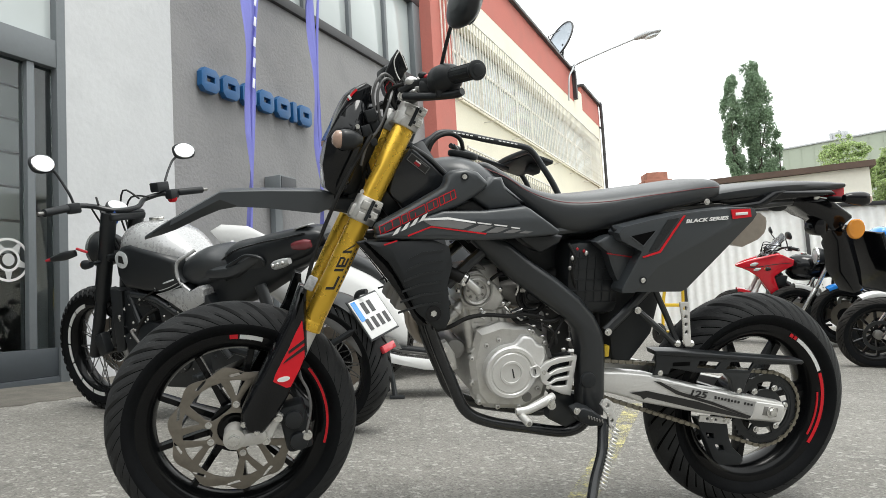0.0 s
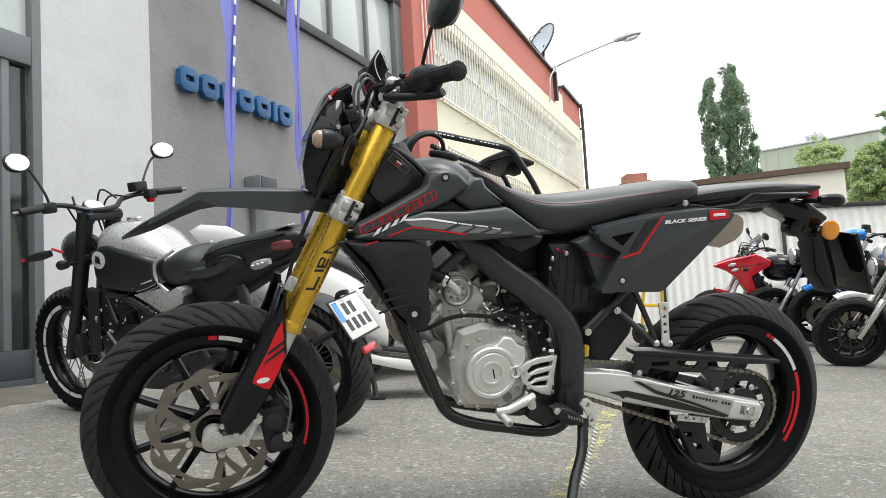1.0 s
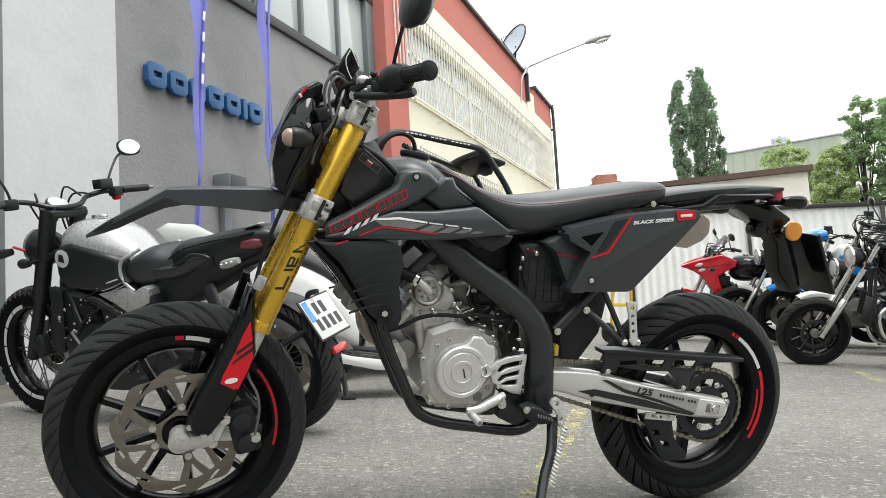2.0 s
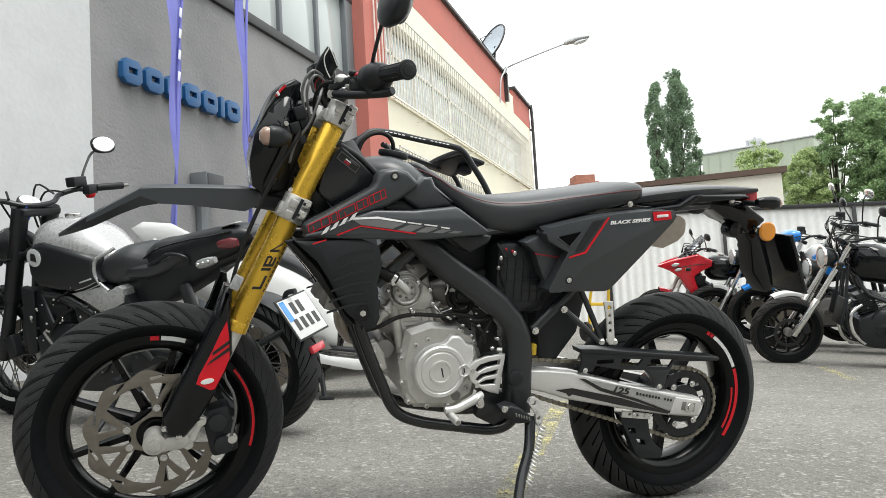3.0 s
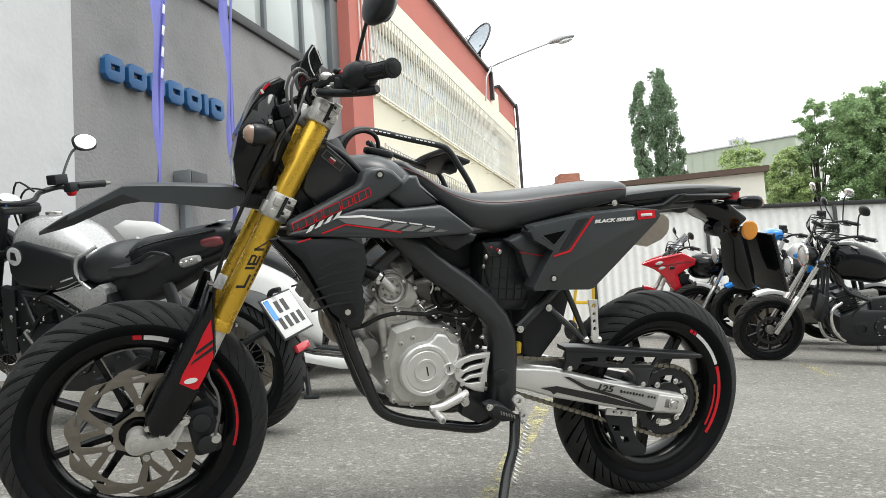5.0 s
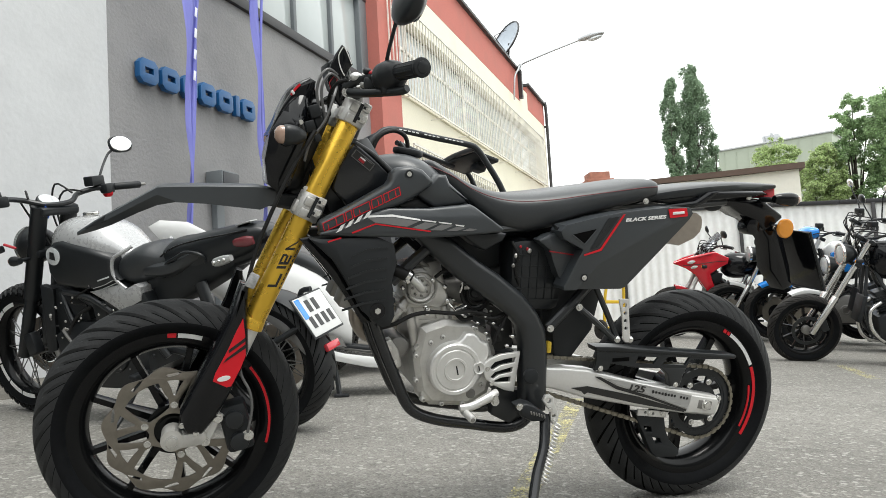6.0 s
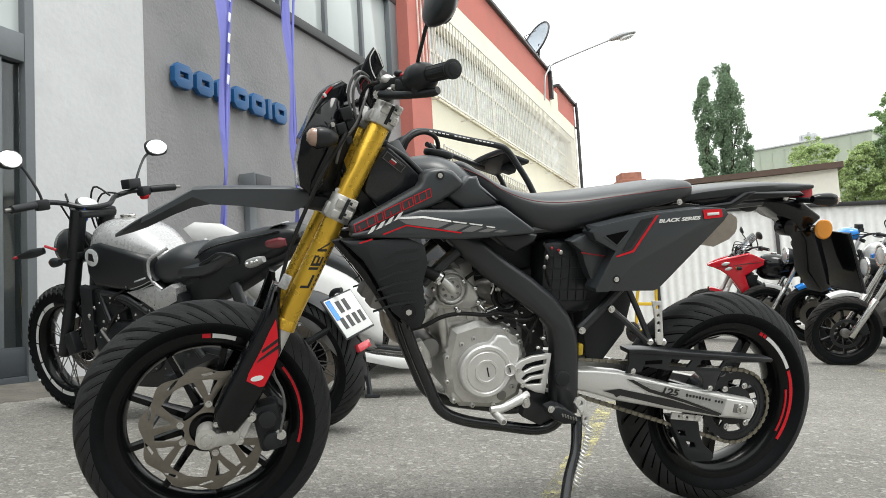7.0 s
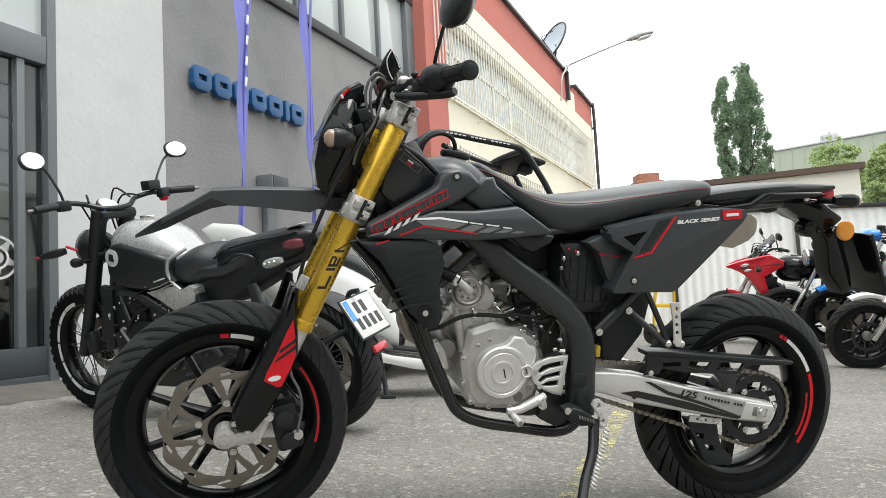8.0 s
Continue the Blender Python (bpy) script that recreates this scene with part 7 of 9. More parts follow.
    # engine
    eng = P("engine", plate(B(), [(0.83, 0.53), (0.845, 0.45), (0.83, 0.37), (0.80, 0.335), (0.70, 0.328), (0.645, 0.36), (0.625, 0.45), (0.65, 0.52), (0.70, 0.545), (0.77, 0.55)], -0.13, 0.09, 0.014, 0.012, both=True), ALU, label="cast aluminium single-cylinder engine")
    def E(nm, bm, m=ALU, label="", angle=35):
        return P(nm, bm, m, eng, label, angle)
    up = Vector((0.16, 0, 0.28)).normalized()
    base = Vector((0.80, 0, 0.535))
    E("cylinder", panel([(0.862, 0.588), (0.750, 0.585), (0.730, 0.495), (0.842, 0.478)], -0.07, 0.066, 0.006, 0.005), ALU, angle=60)
    E("cylinder_face", pierced([[(0.860, 0.586), (0.752, 0.583), (0.734, 0.500), (0.842, 0.484)], [(0.836, 0.566), (0.790, 0.568), (0.784, 0.548), (0.832, 0.545)], [(0.826, 0.536), (0.778, 0.540), (0.766, 0.505), (0.818, 0.498)]], 0.064, 0.073, 0.001), ALU)
    for x0, z0, x1, z1, r in ((0.862, 0.598, 0.834, 0.470, 0.012), (0.768, 0.582, 0.744, 0.498, 0.0095), (0.846, 0.555, 0.832, 0.49, 0.007)):
        E("cylinder_stud", cyl(B(), (x0, 0.070, z0), (x1, 0.070, z1), r, n=18, bev=0.003), ALU, angle=50)
    E("cylinder_flange", turned(box(B(), (0, 0, 0), (0.122, 0.165, 0.012), bev=0.004), pose(0.806, 0, 0.588, 0, 4, 0)), ALU)
    E("cylinder_flange", turned(box(B(), (0, 0, 0), (0.120, 0.165, 0.012), bev=0.004), pose(0.785, 0, 0.488, 0, 8, 0)), ALU)
    E("cylinder_head", turned(box(B(), (0, 0, 0), (0.110, 0.14, 0.095), bev=0.014), pose(0.822, 0, 0.640, 0, 14, 0)), ALU)
    E("coolant_pipe", tube(B(), [(0.864, 0.070, 0.598), (0.880, 0.076, 0.576), (0.898, 0.076, 0.556), (0.905, 0.06, 0.535)], 0.0135, 14, 3), ALU)
    E("pipe_flange", cyl(B(), (0.876, 0.074, 0.582), (0.882, 0.075, 0.574), 0.018, n=20, bev=0.002), ALU)
    E("spark_lead", tube(B(), [(0.800, 0.085, 0.652), (0.785, 0.095, 0.668), (0.765, 0.095, 0.676), (0.742, 0.09, 0.674)], 0.0045, 8), HOSE)
    E("head_cover", panel([(0.870, 0.655), (0.862, 0.676), (0.833, 0.680), (0.812, 0.664), (0.796, 0.652), (0.776, 0.637), (0.763, 0.610), (0.765, 0.593), (0.788, 0.578), (0.841, 0.585), (0.866, 0.592), (0.872, 0.625)], 0.05, 0.092, 0.006, 0.005), ALU, angle=60)
    E("cover_ring", lathe(B(), [(0.036, 0.088), (0.043, 0.088), (0.043, 0.099), (0.040, 0.101), (0.036, 0.097)], (0.837, 0, 0.630), n=40), ALU, angle=50)
    E("cover_ring", lathe(B(), [(0.026, 0.090), (0.033, 0.090), (0.033, 0.103), (0.030, 0.105), (0.026, 0.102)], (0.837, 0, 0.628), n=36), ALU, angle=50)
    for k in range(7):
        a = 2 * math.pi * k / 7
        E("cover_pin", cyl(B(), (0.837 + 0.019 * math.cos(a), 0.092, 0.628 + 0.019 * math.sin(a)), (0.837 + 0.019 * math.cos(a), 0.097, 0.628 + 0.019 * math.sin(a)), 0.0032, n=10), ALU_DARK)
    E("head_crest", panel([(0.872, 0.668), (0.858, 0.690), (0.826, 0.694), (0.800, 0.676), (0.806, 0.668), (0.836, 0.684), (0.86, 0.672)], 0.02, 0.070, 0.004, 0.003), ALU_DARK)
    E("water_elbow", tube(B(), [(0.835, 0.096, 0.628), (0.838, 0.116, 0.631), (0.850, 0.122, 0.642), (0.868, 0.122, 0.657)], 0.0105, 14), ALU_SMOOTH)
    E("water_hose", tube(B(), [(0.868, 0.122, 0.657), (0.890, 0.120, 0.668), (0.915, 0.112, 0.678), (0.955, 0.09, 0.70)], 0.0150, 14), HOSE)
    E("hose_clip", cyl(B(), (0.872, 0.1216, 0.659), (0.880, 0.1208, 0.664), 0.0170, n=20), CHROME)
    E("clip_screw", box(B(), (0.880, 0.136, 0.652), (0.009, 0.008, 0.012), (0, 30, 0), 0.002), CHROME)
    for x, z in ((0.881, 0.629), (0.807, 0.648), (0.775, 0.632), (0.766, 0.597), (0.822, 0.581)):
        E("cover_bolt", ball(B(), (x, 0.096, z), 0.0068, (1, 0.8, 1), 14), CHROME)
    # the round side cover with its bulge
    cc = (0.746, 0.431)
    rim_pts = [(cc[0] + 0.0675 * math.cos(radians(a)), cc[1] + 0.0675 * math.sin(radians(a))) for a in range(84, -150, -9)]
    E("clutch_cover", panel(rim_pts + [(0.678, 0.398), (0.669, 0.420), (0.660, 0.448), (0.654, 0.470), (0.660, 0.496), (0.680, 0.502), (0.686, 0.512), (0.698, 0.521), (0.721, 0.521), (0.730, 0.508), (0.738, 0.501)], 0.07, 0.121, 0.009, 0.008), ALU_SMOOTH, "brushed engine side cover with a round face", 60)
    E("cover_face", lathe(B(), [(0.0, 0.119), (0.0665, 0.119), (0.0660, 0.1255), (0.0620, 0.129), (0.0545, 0.129), (0.0525, 0.1265), (0.0500, 0.1265), (0.0480, 0.1285), (0.0300, 0.1285), (0.0290, 0.132), (0.0240, 0.132), (0.0230, 0.1285), (0.0, 0.1285)], (*cc[:1], 0.0, cc[1]), n=64, closed=False), ALU_SMOOTH, "", 40)
    E("cover_slot", box(B(), (0.742, 0.129, 0.430), (0.0032, 0.002, 0.024), (0, 14, 0), 0.0006), BLACK_MATT)
    E("timing_cap", lathe(B(), [(0.0, 0.11), (0.0165, 0.11), (0.0165, 0.128), (0.0140, 0.131), (0.0115, 0.129), (0.0, 0.129)], (0.685, 0, 0.434), n=30, closed=False), ALU_SMOOTH, "", 40)
    E("cover_slot", box(B(), (0.685, 0.1295, 0.434), (0.0022, 0.002, 0.013), (0, 15, 0), 0.0005), BLACK_MATT)
    E("lower_case", panel(soften([(0.838, 0.480), (0.832, 0.420), (0.826, 0.384), (0.826, 0.352), (0.812, 0.341), (0.720, 0.330), (0.700, 0.345), (0.655, 0.362), (0.648, 0.410), (0.655, 0.500), (0.700, 0.535), (0.80, 0.510)]), 0.04, 0.098, 0.007, 0.008), ALU, angle=60)
    for x, z in ((0.842, 0.462), (0.838, 0.400), (0.818, 0.352), (0.770, 0.340), (0.715, 0.338), (0.806, 0.494), (0.776, 0.508), (0.690, 0.528), (0.655, 0.500), (0.668, 0.384)):
        E("case_bolt", cyl(B(), (x, 0.088, z), (x, 0.108, z), 0.0078, 0.0060, n=16, bev=0.002), ALU, angle=50)
        E("bolt_socket", cyl(B(), (x, 0.1075, z), (x, 0.1088, z), 0.0030, n=6), ALU_DARK)
    E("case_rib", tube(B(), [(0.840, 0.085, 0.475), (0.815, 0.09, 0.498), (0.775, 0.09, 0.510), (0.735, 0.088, 0.522)], 0.008, 10, 4), ALU)
    E("drain_boss", cyl(B(), (0.694, 0.085, 0.362), (0.694, 0.104, 0.362), 0.013, n=20, bev=0.003), ALU_DARK)
    # slotted sprocket cover
    cv = E("sprocket_cover", pierced([[(0.675, 0.436), (0.669, 0.448), (0.657, 0.458), (0.630, 0.468), (0.604, 0.471), (0.578, 0.474), (0.579, 0.458), (0.589, 0.371), (0.614, 0.376), (0.645, 0.390), (0.668, 0.407)],
                                      [(0.658, 0.434), (0.645, 0.448), (0.620, 0.455), (0.590, 0.460), (0.592, 0.447), (0.629, 0.440), (0.648, 0.429)], [(0.655, 0.410), (0.643, 0.423), (0.596, 0.435), (0.598, 0.422), (0.632, 0.416), (0.645, 0.406)],
                                      [(0.645, 0.400), (0.627, 0.408), (0.600, 0.411), (0.602, 0.397), (0.636, 0.396)]], 0.118, 0.131, 0.0022), ALU_SMOOTH, "slotted aluminium sprocket cover", 50)
    P("cover_back", panel([(0.672, 0.435), (0.655, 0.455), (0.582, 0.470), (0.592, 0.376), (0.640, 0.390)], 0.07, 0.100, 0.003, 0.002), BLACK_MATT, cv)
    for x, z in ((0.664, 0.432), (0.650, 0.395)):
        P("cover_bolt", bolt(B(), (x, 0.130, z), 0.0045, 0.004), CHROME, cv)
    E("oil_line", tube(B(), [(0.935, 0.115, 0.536), (0.904, 0.125, 0.547), (0.864, 0.125, 0.567), (0.817, 0.125, 0.575), (0.755, 0.122, 0.571), (0.72, 0.115, 0.575), (0.67, 0.115, 0.566), (0.64, 0.11, 0.55)], 0.0052, 10), HOSE)
    E("line_clip", cyl(B(), (0.826, 0.120, 0.566), (0.823, 0.120, 0.585), 0.0085, n=14, bev=0.002), CHROME)
    E("carburettor", body(B(), [(0.655, 0.590, 0.640, 0.03), (0.68, 0.578, 0.655, 0.042), (0.72, 0.580, 0.655, 0.042), (0.765, 0.600, 0.645, 0.032)], 18, y=0.02), ALU_DARK)
    E("throttle_cover", lathe(B(), [(0.0, 0.074), (0.034, 0.074), (0.034, 0.082), (0.029, 0.086), (0.024, 0.082), (0.012, 0.083), (0.010, 0.088), (0.0, 0.088)], (0.692, 0, 0.615), n=34, closed=False), BLACK_SATIN, "", 50)
    E("sensor_plate", pierced([[(0.735, 0.650), (0.716, 0.655), (0.704, 0.640), (0.712, 0.622), (0.730, 0.628)], ring_points((0.721, 0.640), 0.006, 14)], 0.088, 0.094, 0.001), ALU)
    E("intake_hose", tube(B(), [(0.76, 0.02, 0.622), (0.68, 0.02, 0.635), (0.60, 0.02, 0.66)], 0.03, 14), HOSE)
    for q, r in (([(0.730, 0.095, 0.636), (0.728, 0.10, 0.605), (0.708, 0.105, 0.580), (0.680, 0.10, 0.578), (0.660, 0.095, 0.600), (0.655, 0.09, 0.635)], 0.0060), ([(0.716, 0.095, 0.625), (0.712, 0.10, 0.600), (0.695, 0.10, 0.592), (0.676, 0.098, 0.596)], 0.0042),
                 ([(0.78, 0.09, 0.675), (0.76, 0.10, 0.690), (0.73, 0.1, 0.688), (0.70, 0.1, 0.672), (0.68, 0.1, 0.65)], 0.0045), ([(0.60, 0.11, 0.600), (0.620, 0.12, 0.556), (0.640, 0.122, 0.520), (0.648, 0.118, 0.490)], 0.0045),
                 ([(0.700, 0.105, 0.568), (0.668, 0.115, 0.558), (0.640, 0.118, 0.560), (0.610, 0.11, 0.575)], 0.0055), ([(0.665, 0.112, 0.548), (0.640, 0.12, 0.530), (0.632, 0.12, 0.500)], 0.0050),
                 ([(0.74, 0.09, 0.565), (0.725, 0.10, 0.552), (0.70, 0.10, 0.556)], 0.0060), ([(0.655, 0.08, 0.66), (0.64, 0.09, 0.62), (0.652, 0.10, 0.585)], 0.0050)):
        E("rubber_pipe", tube(B(), q, r, 8), HOSE)
    for x, y, z, r in ((0.752, 0.10, 0.600, 0.005), (0.748, 0.105, 0.585, 0.004), (0.738, 0.10, 0.570, 0.006), (0.722, 0.108, 0.560, 0.005), (0.712, 0.108, 0.568, 0.004), (0.690, 0.112, 0.545, 0.006), (0.672, 0.116, 0.560, 0.005), (0.658, 0.116, 0.575, 0.004),
                       (0.650, 0.118, 0.545, 0.0065), (0.640, 0.118, 0.512, 0.005), (0.628, 0.12, 0.530, 0.005), (0.615, 0.13, 0.490, 0.007), (0.598, 0.12, 0.512, 0.009), (0.668, 0.118, 0.520, 0.006), (0.702, 0.115, 0.535, 0.006)):
        E("fitting_blob", ball(B(), (x, y, z), r * 0.72, (1.3, 1, 0.9), 12), ALU if r < 0.0055 else CHROME)
    for x0, z0, x1, z1 in ((0.765, 0.592, 0.748, 0.566), (0.745, 0.577, 0.715, 0.590), (0.735, 0.655, 0.738, 0.620)):
        E("link_rod", tube(B(), [(x0, 0.104, z0), ((x0 + x1) / 2 - 0.003, 0.108, (z0 + z1) / 2), (x1, 0.104, z1)], 0.0026, 8, 3), CHROME)
    E("starter_motor", cyl(B(), (0.878, -0.06, 0.478), (0.878, 0.075, 0.478), 0.026, n=24, bev=0.006), ALU_DARK)
    E("engine_mount", panel([(0.925, 0.49), (0.90, 0.50), (0.878, 0.47), (0.868, 0.43), (0.89, 0.42), (0.918, 0.45)], 0.05, 0.078, 0.005, 0.004), ALU)
    for c in ((0.907, 0.078, 0.478), (0.890, 0.078, 0.440), (0.868, 0.070, 0.395)):
        E("mount_bolt", bolt(B(), c, 0.0065, 0.008), CHROME)
    E("exhaust_pipe", tube(B(), [(0.90, -0.02, 0.66), (0.95, -0.04, 0.62), (0.96, -0.08, 0.52), (0.90, -0.12, 0.46), (0.78, -0.145, 0.50), (0.62, -0.14, 0.58), (0.52, -0.1, 0.64)], 0.019, 14), BRONZE_STEEL)
    E("gear_lever", tube(B(), [(0.640, 0.140, 0.374), (0.658, 0.150, 0.368), (0.684, 0.156, 0.358), (0.712, 0.160, 0.348), (0.742, 0.162, 0.346)], [0.0105, 0.0125, 0.0110, 0.0105, 0.0085], 12, 4, flat=0.8), ALU_SMOOTH, "bright alloy gear lever", 50)
    E("lever_toe", cyl(B(), (0.728, 0.150, 0.336), (0.722, 0.205, 0.330), 0.0092, n=18, bev=0.003), ALU_SMOOTH)
    E("toe_hole", cyl(B(), (0.7222, 0.2045, 0.330), (0.7220, 0.2062, 0.330), 0.0052, n=14), ALU_DARK)
    E("lever_spline", bolt(B(), (0.650, 0.158, 0.366), 0.006, 0.008), CHROME)
    E("sump_bolt", bolt(B(), (0.635, 0.12, 0.345), 0.008, 0.012), CHROME)
    P("cradle_bracket", plate(B(), [(0.62, 0.37), (0.545, 0.36), (0.53, 0.30), (0.58, 0.275), (0.63, 0.30)], 0.06, 0.09, 0.006, 0.004), BLACK_FRAME)
    # footrest and side stand
    peg = P("footrest", panel([(0.603, 0.352), (0.590, 0.326), (0.560, 0.312), (0.530, 0.312), (0.524, 0.330), (0.556, 0.352), (0.580, 0.360)], 0.15, 0.192, 0.005, 0.006), BLACK_MATT, label="black toothed footrest", angle=60)
    for k in range(6):
        P("peg_tooth", box(B(), (0.566 - 0.0072 * k, 0.188, 0.336 - 0.0022 * k), (0.0036, 0.012, 0.009), (0, 18, 0), 0.0006), ALU_DARK, peg)
    P("peg_bolt", bolt(B(), (0.597, 0.190, 0.352), 0.0065, 0.005), CHROME, peg)
    foot = Vector((0.630, 0.335, 0.065))
    stand = P("side_stand", tube(B(), [(0.515, 0.165, 0.32), (0.53, 0.20, 0.25), (0.562, 0.235, 0.19), (0.60, 0.295, 0.11), foot], [0.014, 0.013, 0.0125, 0.012, 0.012], 12), BLACK_FRAME_SHADED, label="black side stand with a coil spring")
    P("stand_foot", box(B(), foot + Vector((0, 0.01, -0.004)), (0.06, 0.05, 0.012), (10, 0, 0), 0.003), BLACK_FRAME, stand)
    P("stand_plate", pierced([[(0.532, 0.362), (0.526, 0.374), (0.514, 0.377), (0.503, 0.370), (0.500, 0.352), (0.488, 0.330), (0.488, 0.306), (0.500, 0.300), (0.508, 0.312), (0.510, 0.335), (0.520, 0.345)],
                              ring_points((0.516, 0.361), 0.0062, 12), ring_points((0.500, 0.322), 0.0045, 12)], 0.172, 0.184, 0.002), ALU_SMOOTH, stand, "bright drilled stand bracket")
    for c in ((0.512, 0.340), (0.497, 0.308)):
        P("plate_bolt", bolt(B(), (c[0], 0.184, c[1]), 0.0045, 0.005), CHROME, stand)
    hx = []
    a, b = Vector((0.490, 0.190, 0.305)), Vector((0.546, 0.245, 0.175))
    for k in range(17 * 10 + 1):
        t = k / (17 * 10)
        p = a.lerp(b, t)
        ang = t * 17 * 2 * math.pi
        hx.append(p + Vector((math.cos(ang) * 0.0068, math.sin(ang) * 0.0060, 0.0026 * math.cos(ang))))
    P("stand_spring", tube(B(), hx, 0.0024, 6, 1), ALU_SMOOTH, stand)
    P("yellow_tag", box(B(), (0.497, 0.118, 0.482), (0.014, 0.02, 0.03), bev=0.004), YELLOW)
    return bike


supermoto()


# ---- the other motorcycles ----
def street_bike(m, label, tank=BLACK_GLOSS, tank_side=None, fender=BLACK_SATIN, wb=1.42, rf=0.31, rr=0.31, wf=0.056, wr=0.07, fork=ALU_SMOOTH, bar_h=1.06, bar_w=0.38, seat_z=0.80, steer=10.0, knob=False,
                rim=RIM_BLACK, lamp=CLEAR_LENS, fairing=None, cruiser=False, mirrors=True, group="parked motorcycles", rubber=RUBBER_DUSTY, tail_m=BLACK_SATIN, exhaust=ALU_DARK, spokes=5, gaiter=False, rake=25.0, tank_x=-0.08, hz_off=0.14, bar_turn=0.0, bar_roll=0.0, disc_m=DISC_STEEL, fork_y=0.10, disc_r=(0.085, 0.15), carrier=True, mir_in=0.98, engine_m=ALU_DARK, mirror_up=0.20, bar_x=-0.12, wire=False, yoke=BLACK_SATIN, fork_r=0.023, guard=True, disc_both=True, guard_a=(60, 122), tank_low=0.0, mirror_m=BLACK_SATIN, cowl=None):
    bike = thing("motorcycle", m, label, "motorcycle", group)
    rk = radians(rake)
    ax = Vector((-math.sin(rk), 0, math.cos(rk)))
    foot = Vector((wb - 0.04, 0, rf))
    S = Matrix.Translation(foot) @ Matrix.Rotation(radians(steer), 4, ax) @ Matrix.Translation(-foot)

    def P(nm, bm, mt, parent=None, lb="", angle=35, st=False):
        if st:
            turned(bm, S)
        return part(nm, bm, mt, parent or bike, lb, angle)

    def Q(nm, bm, mt, parent=None, lb="", angle=35, st=True):
        """Parts of the handlebar, which may sit askew."""
        c = Vector((fk(top).x, 0, bar_h))
        turned(bm, Matrix.Translation(c) @ Matrix.Rotation(radians(bar_turn), 4, "Z") @ Matrix.Rotation(radians(bar_roll), 4, "X") @ Matrix.Translation(-c))
        return P(nm, bm, mt, parent, lb, angle, st)

    def fk(z, y=0.0, off=0.0):
        return Vector((wb - 0.055 - (z - rf) * math.tan(rk) + off, y, z))

    top = bar_h - 0.05
    for nm, c, R, w, st in (("front_wheel", (wb, 0, rf), rf, wf, True), ("rear_wheel", (0, 0, rr), rr, wr, False)):
        T = Matrix.Translation(c)
        seat_r = R - 0.085 if not knob else R - 0.09
        wheel = P(nm, turned(rim_mesh(seat_r - 0.004, w * 0.72), T), rim, st=st)
        tyre_materials(P("tyre", turned(tyre_mesh(R, w, seat_r, n=252 if knob and st else 440, grooves=42 if knob and st else 22, knob=knob and st, wrap=0.62 if knob else 0.8), T), rubber, wheel, "", 25, st), rubber)
        for k in range(32 if wire else 0):
            q = 2 * math.pi * (k // 2) / 16
            o = 0.5 if k % 2 else -0.5
            P("spoke", turned(cyl(B(), (0.04 * math.cos(q + o), 0.03 * (1 if k % 4 < 2 else -1), 0.04 * math.sin(q + o)), ((seat_r - 0.025) * math.cos(q), 0, (seat_r - 0.025) * math.sin(q)), 0.0028, n=6), T), WIRE, wheel, st=st)
        for k in range(0 if wire else spokes):
            P("spoke", turned(spoke_mesh(0.03, seat_r - 0.032, 0.012, 0.010, 0.02, 0.012), T @ Matrix.Rotation(2 * math.pi * k / spokes + 0.4, 4, "Y")), rim, wheel, st=st)
        P("hub", turned(cyl(B(), (0, -0.06, 0), (0, 0.06, 0), 0.04, n=20, bev=0.004), T), ALU_DARK, wheel, st=st)
        for s in ((1, -1) if st and disc_both else (-1,) if wire else (1,)):
            P("brake_disc", turned(lathe(B(), [(disc_r[0], 0.062 * s), (disc_r[1], 0.062 * s), (disc_r[1], 0.066 * s), (disc_r[0], 0.066 * s)], n=48), T), disc_m, wheel, st=st)
            if carrier:
                P("disc_carrier", turned(lathe(B(), [(0.03, 0.055 * s), (0.09, 0.060 * s), (0.09, 0.064 * s), (0.03, 0.064 * s)], n=32), T), RIM_BLACK, wheel, st=st)
    for s in (1, -1):
        leg = P("fork_leg", cyl(B(), fk(0.62, fork_y * s), fk(top, fork_y * s), fork_r, n=18), fork, st=True)
        P("slider", cyl(B(), fk(rf - 0.02, fork_y * s, 0.02), fk(0.64, fork_y * s), 0.03, n=18, bev=0.004), fork, leg, st=True)
        if gaiter:
            for k in range(7):
                z = 0.56 + 0.028 * k
                P("gaiter_ring", cyl(B(), fk(z, 0.1 * s), fk(z + 0.02, 0.1 * s), 0.036, n=16, bev=0.004), BLACK_MATT, leg, st=True)
        P("caliper", box(B(), (wb - 0.13, 0.085 * s, rf + 0.05), (0.07, 0.05, 0.11), (0, 20, 0), 0.01), BLACK_MATT, leg, st=True)
    for z in (top - 0.22, top - 0.02):
        P("yoke", box(B(), fk(z, 0, -0.02), (0.07, fork_y * 2.5, 0.04), (0, -rake, 0), 0.012), yoke, st=True)
    hx = fk(top).x
    bx = hx + bar_x
    bar = Q("handlebar", tube(B(), [(bx - 0.05, bar_w, bar_h), (bx, bar_w * 0.62, bar_h + 0.01), (bx + 0.05, bar_w * 0.34, bar_h - 0.005), (hx - 0.03, 0.06, bar_h - 0.04), (hx - 0.03, -0.06, bar_h - 0.04), (bx + 0.05, -bar_w * 0.34, bar_h - 0.005), (bx, -bar_w * 0.62, bar_h + 0.01), (bx - 0.05, -bar_w, bar_h)], 0.0125, 10), BLACK_SATIN, st=True)
